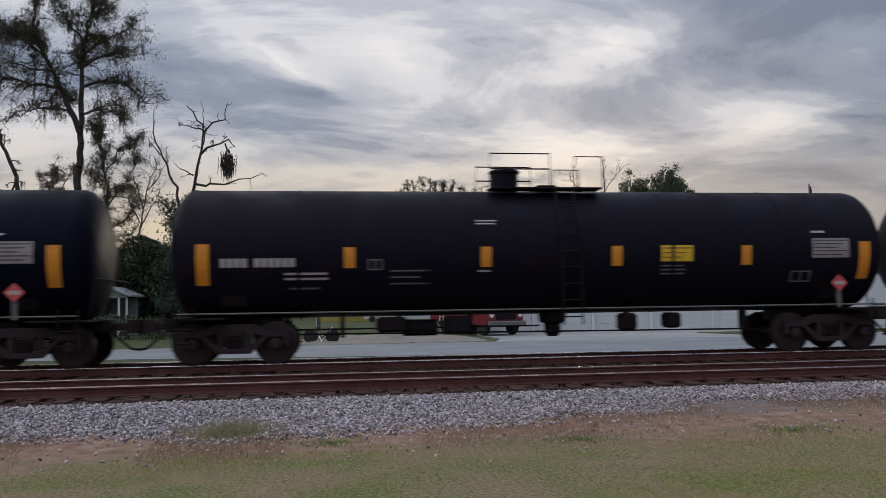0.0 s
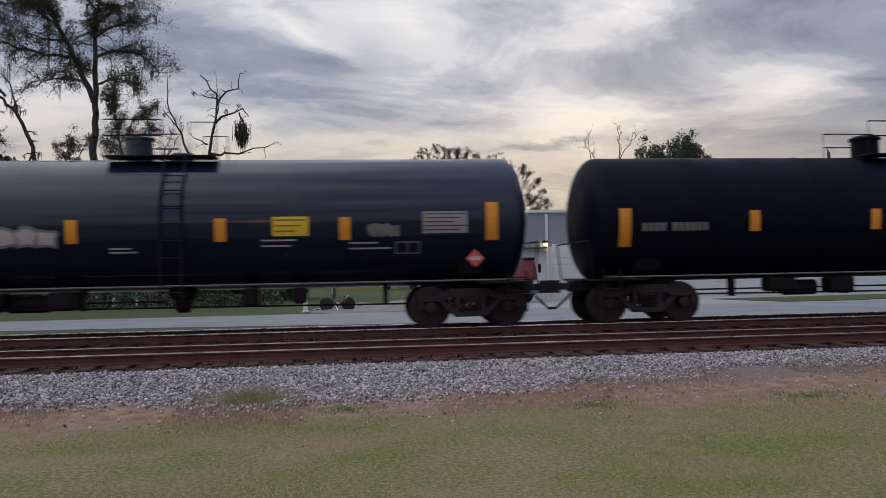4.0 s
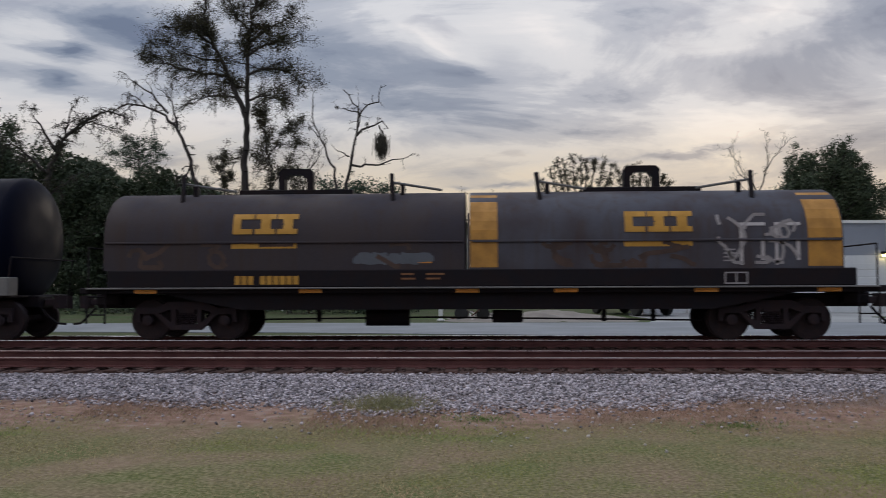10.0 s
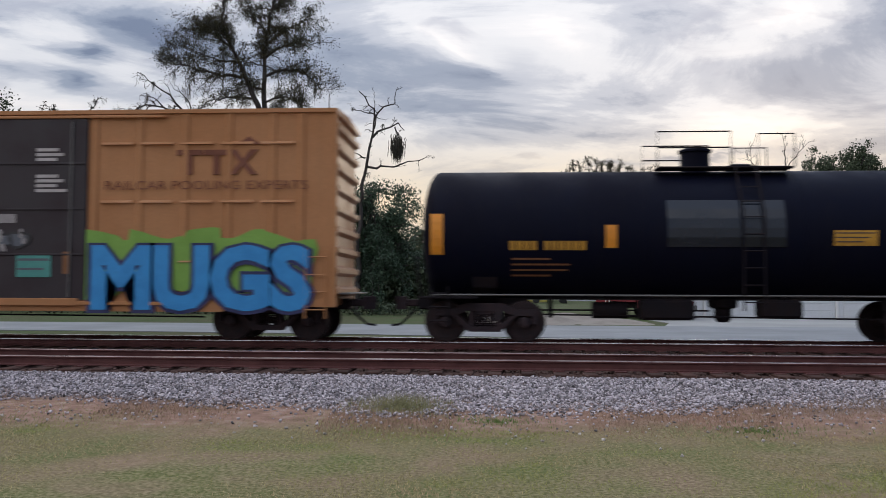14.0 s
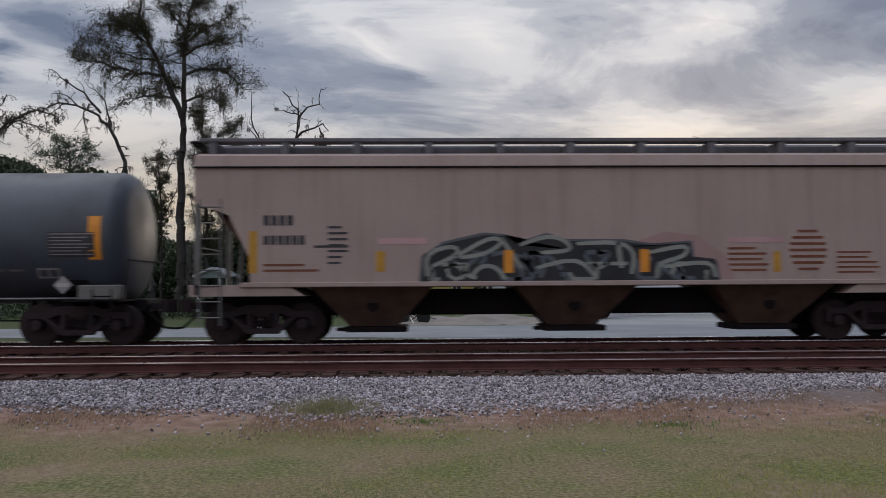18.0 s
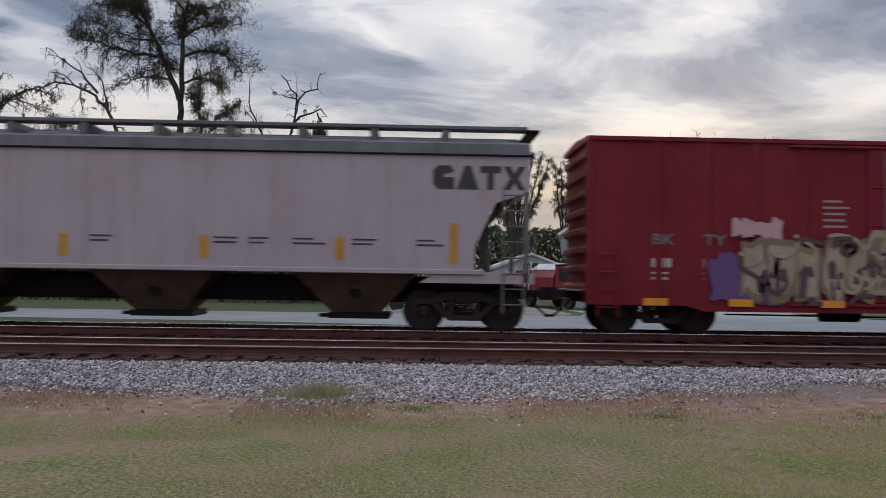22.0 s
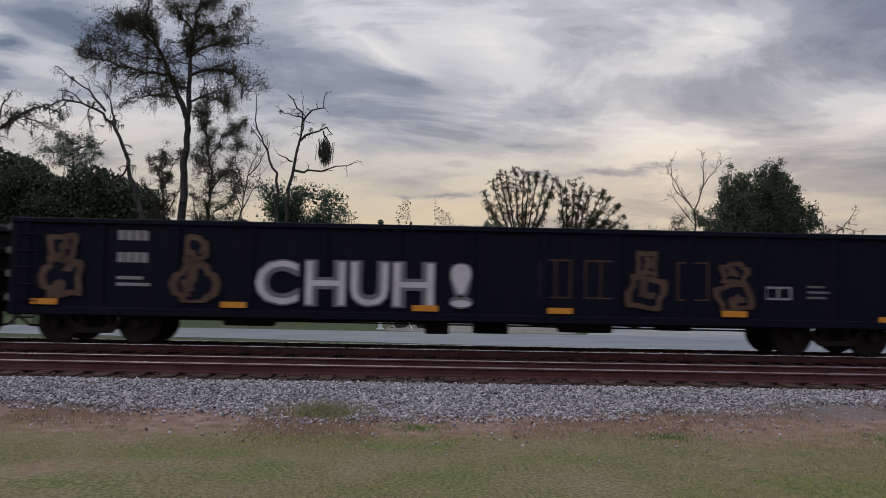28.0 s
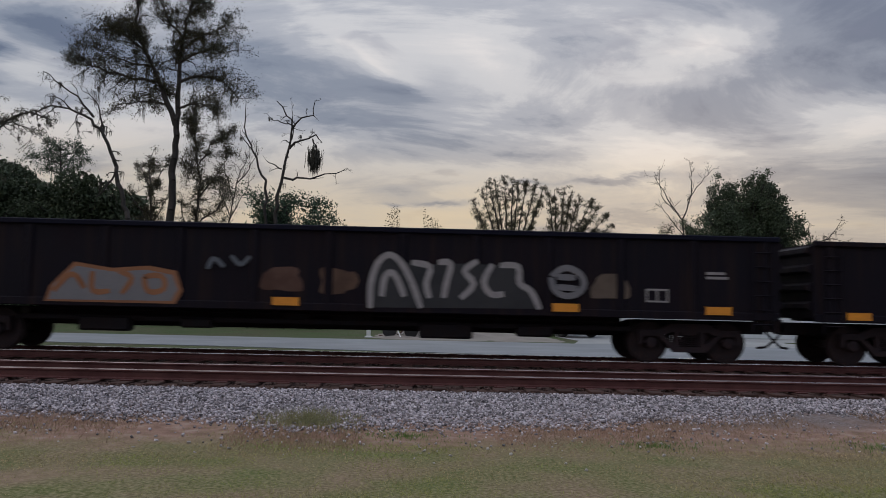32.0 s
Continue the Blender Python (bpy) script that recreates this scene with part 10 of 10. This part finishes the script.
def small_things():
    p = thing("flagpole", pose(27.13, 43.3, 0), "flagpole with a limp striped flag", "flagpole")
    part("pole", Shape().tube([(0, 0, 0), (0, 0, 8.2)], 0.06, 8, 0.035), GREY_STEEL, p)
    f = part("flag", Shape().prism([(0.04, 6.1), (0.34, 5.95), (0.30, 6.8), (0.12, 8.0), (0.04, 8.1)], "y", -0.03, 0.03), FLAG_RED, p, "red and white striped cloth")
    for i in range(4):
        part("flag_stripe", Shape().prism([(0.06 + i * 0.06, 6.12), (0.085 + i * 0.06, 6.10), (0.075 + i * 0.03, 7.0 - i * 0.1), (0.06 + i * 0.03, 7.0 - i * 0.1)], "y", -0.036, -0.031), FLAG_WHITE, f)
    part("flag_canton", Shape().prism([(0.045, 7.2), (0.2, 7.15), (0.12, 7.95), (0.045, 8.0)], "y", -0.037, -0.031), FLAG_BLUE, f)
    u = thing("utility_pole", pose(-0.91, 60.19, 0), "wooden utility pole with a pale conduit", "pole")
    part("shaft", Shape().tube([(0, 0, 0), (0, 0, 6.9)], 0.14, 9, 0.10), WOOD, u)
    part("conduit", Shape().tube([(-0.16, -0.08, 0), (-0.16, -0.08, 5.2)], 0.04, 6), WHITE_TRIM, u)
    part("crossarm", Shape().soft(-0.9, -0.12, 6.3, 0.9, 0.0, 6.42, 0.01), WOOD, u)
    b = thing("marker_post", pose(-1.78, 35.8, 0), "short white marker post in the grass", "post")
    part("post", Shape().soft(-0.09, -0.09, 0, 0.09, 0.09, 0.86, 0.02), WHITE_TRIM, b)
    part("base", Shape().soft(-0.16, -0.16, 0, 0.16, 0.16, 0.08, 0.02), WHITE_TRIM, b)
    # sandy heap and the scrap beside it
    n = 26
    gx, gy = np.meshgrid(np.linspace(-1.9, 7.1, n), np.linspace(34.6, 41.5, n))
    u2, v2 = np.linspace(-1, 1, n)[None, :], np.linspace(-1, 1, n)[:, None]
    gz = 0.42 * np.maximum(0, 1 - u2 ** 2) * np.maximum(0, 1 - v2 ** 2)
    gz = gz * np.array([[0.7 + 0.9 * noise.noise((a * 0.7, c * 0.7, 2)) for a, c in zip(r, q)] for r, q in zip(gx, gy)]) - 0.03
    i = np.arange(n - 1)
    a = (i[:, None] * n + i[None]).ravel()
    tri = np.concatenate([np.stack([a, a + 1, a + n + 1], 1), np.stack([a, a + n + 1, a + n], 1)])
    tagged(part("earth_mound", fast_mesh("earth_mound", np.stack([gx, gy, gz], 2).reshape(-1, 3), tri), SAND), "low heap of pale sandy earth by the road", "earth")
    j = thing("scrap_pile", pose(-0.39, 36.31, 0), "tangle of rusty scrap frames on the grass", "scrap")
    r2 = random.Random(12)
    for k in range(16):
        x, y, z = r2.uniform(-0.8, 0.8), r2.uniform(-0.4, 0.4), r2.uniform(0.05, 0.5)
        d = Vector((r2.uniform(-1, 1), r2.uniform(-0.4, 0.4), r2.uniform(-0.3, 0.5))).normalized() * r2.uniform(0.3, 0.7)
        part("bar", Shape().tube([(x - d.x, y - d.y, max(0.03, z - d.z)), (x + d.x, y + d.y, max(0.03, z + d.z))], 0.03, 5), (WOOD, RUST_CAP, GREY_STEEL, WHITE_TRIM)[k % 4], j)
    for k in range(2):
        part("wheel", Shape().lathe([(-0.03, 0.26), (-0.03, 0.30), (0.03, 0.30), (0.03, 0.26)], (-0.5 + k * 0.95, -0.3, 0.32), "y", 18), RUBBER, j)
    island = part("grass_verge", Shape().prism([(18.1, 39.1), (19.3, 34.2), (22.8, 34.1), (29.5, 37.3), (28.2, 40.3)], "z", -0.1, 0.045), GROUND)
    tagged(island, "green grass island in the concrete apron", "grass", kind="structure")
    for k, (x, y, w) in enumerate(((-10.4, 46.8, 1.6), (-18.0, 46.3, 1.8), (-21.3, 48.5, 1.5))):
        t = thing("garden_bench", pose(x, y, 0), "weathered wooden picnic bench under the trees", "bench", "benches under the trees")
        part("seat", Shape().soft(-w / 2, -0.35, 0.70, w / 2, 0.35, 0.76, 0.01), WOOD, t)
        for sx in (-1, 1):
            part("leg", Shape().soft(sx * w * 0.38 - 0.05, -0.3, 0, sx * w * 0.38 + 0.05, 0.3, 0.70, 0.01), WOOD, t)
        part("bench_board", Shape().soft(-w / 2, -0.85, 0.42, w / 2, -0.6, 0.47, 0.01).soft(-w * 0.4, -0.8, 0.0, -w * 0.36, -0.3, 0.42, 0.005).soft(w * 0.36, -0.8, 0.0, w * 0.4, -0.3, 0.42, 0.005), WOOD, t)


carport()
parked_vehicles()
small_things()


ballast()
grass()


def motions():
    """The train rolls past at an even speed, and its wheels turn while it passes the camera."""
    turn = math.degrees(SPEED / 0.457)
    for car, x0, wheelsets in CARS:
        walk(car, [(t, pose(x0 - SPEED * t, FAR, RAIL)) for t in (0, 8, 16, 24, 32)])
        first, last = max(0, (x0 - 30) / SPEED), min(32, (x0 + 42) / SPEED)
        if last <= 0 or first >= 32:
            continue
        k0, k1 = int(first * FPS), int(last * FPS)
        times = [k / FPS for k in range(k0, k1 + 1)]
        for w in wheelsets:
            place = w.matrix_basis.translation.copy()
            rows = [(t, pose(*place, 0, -turn * (t - times[0]))) for t in times]
            if k0 > 0:
                rows.insert(0, (0, rows[0][1]))
            if k1 < 32 * FPS:
                rows.append((32, rows[-1][1]))
            walk(w, rows)


motions()
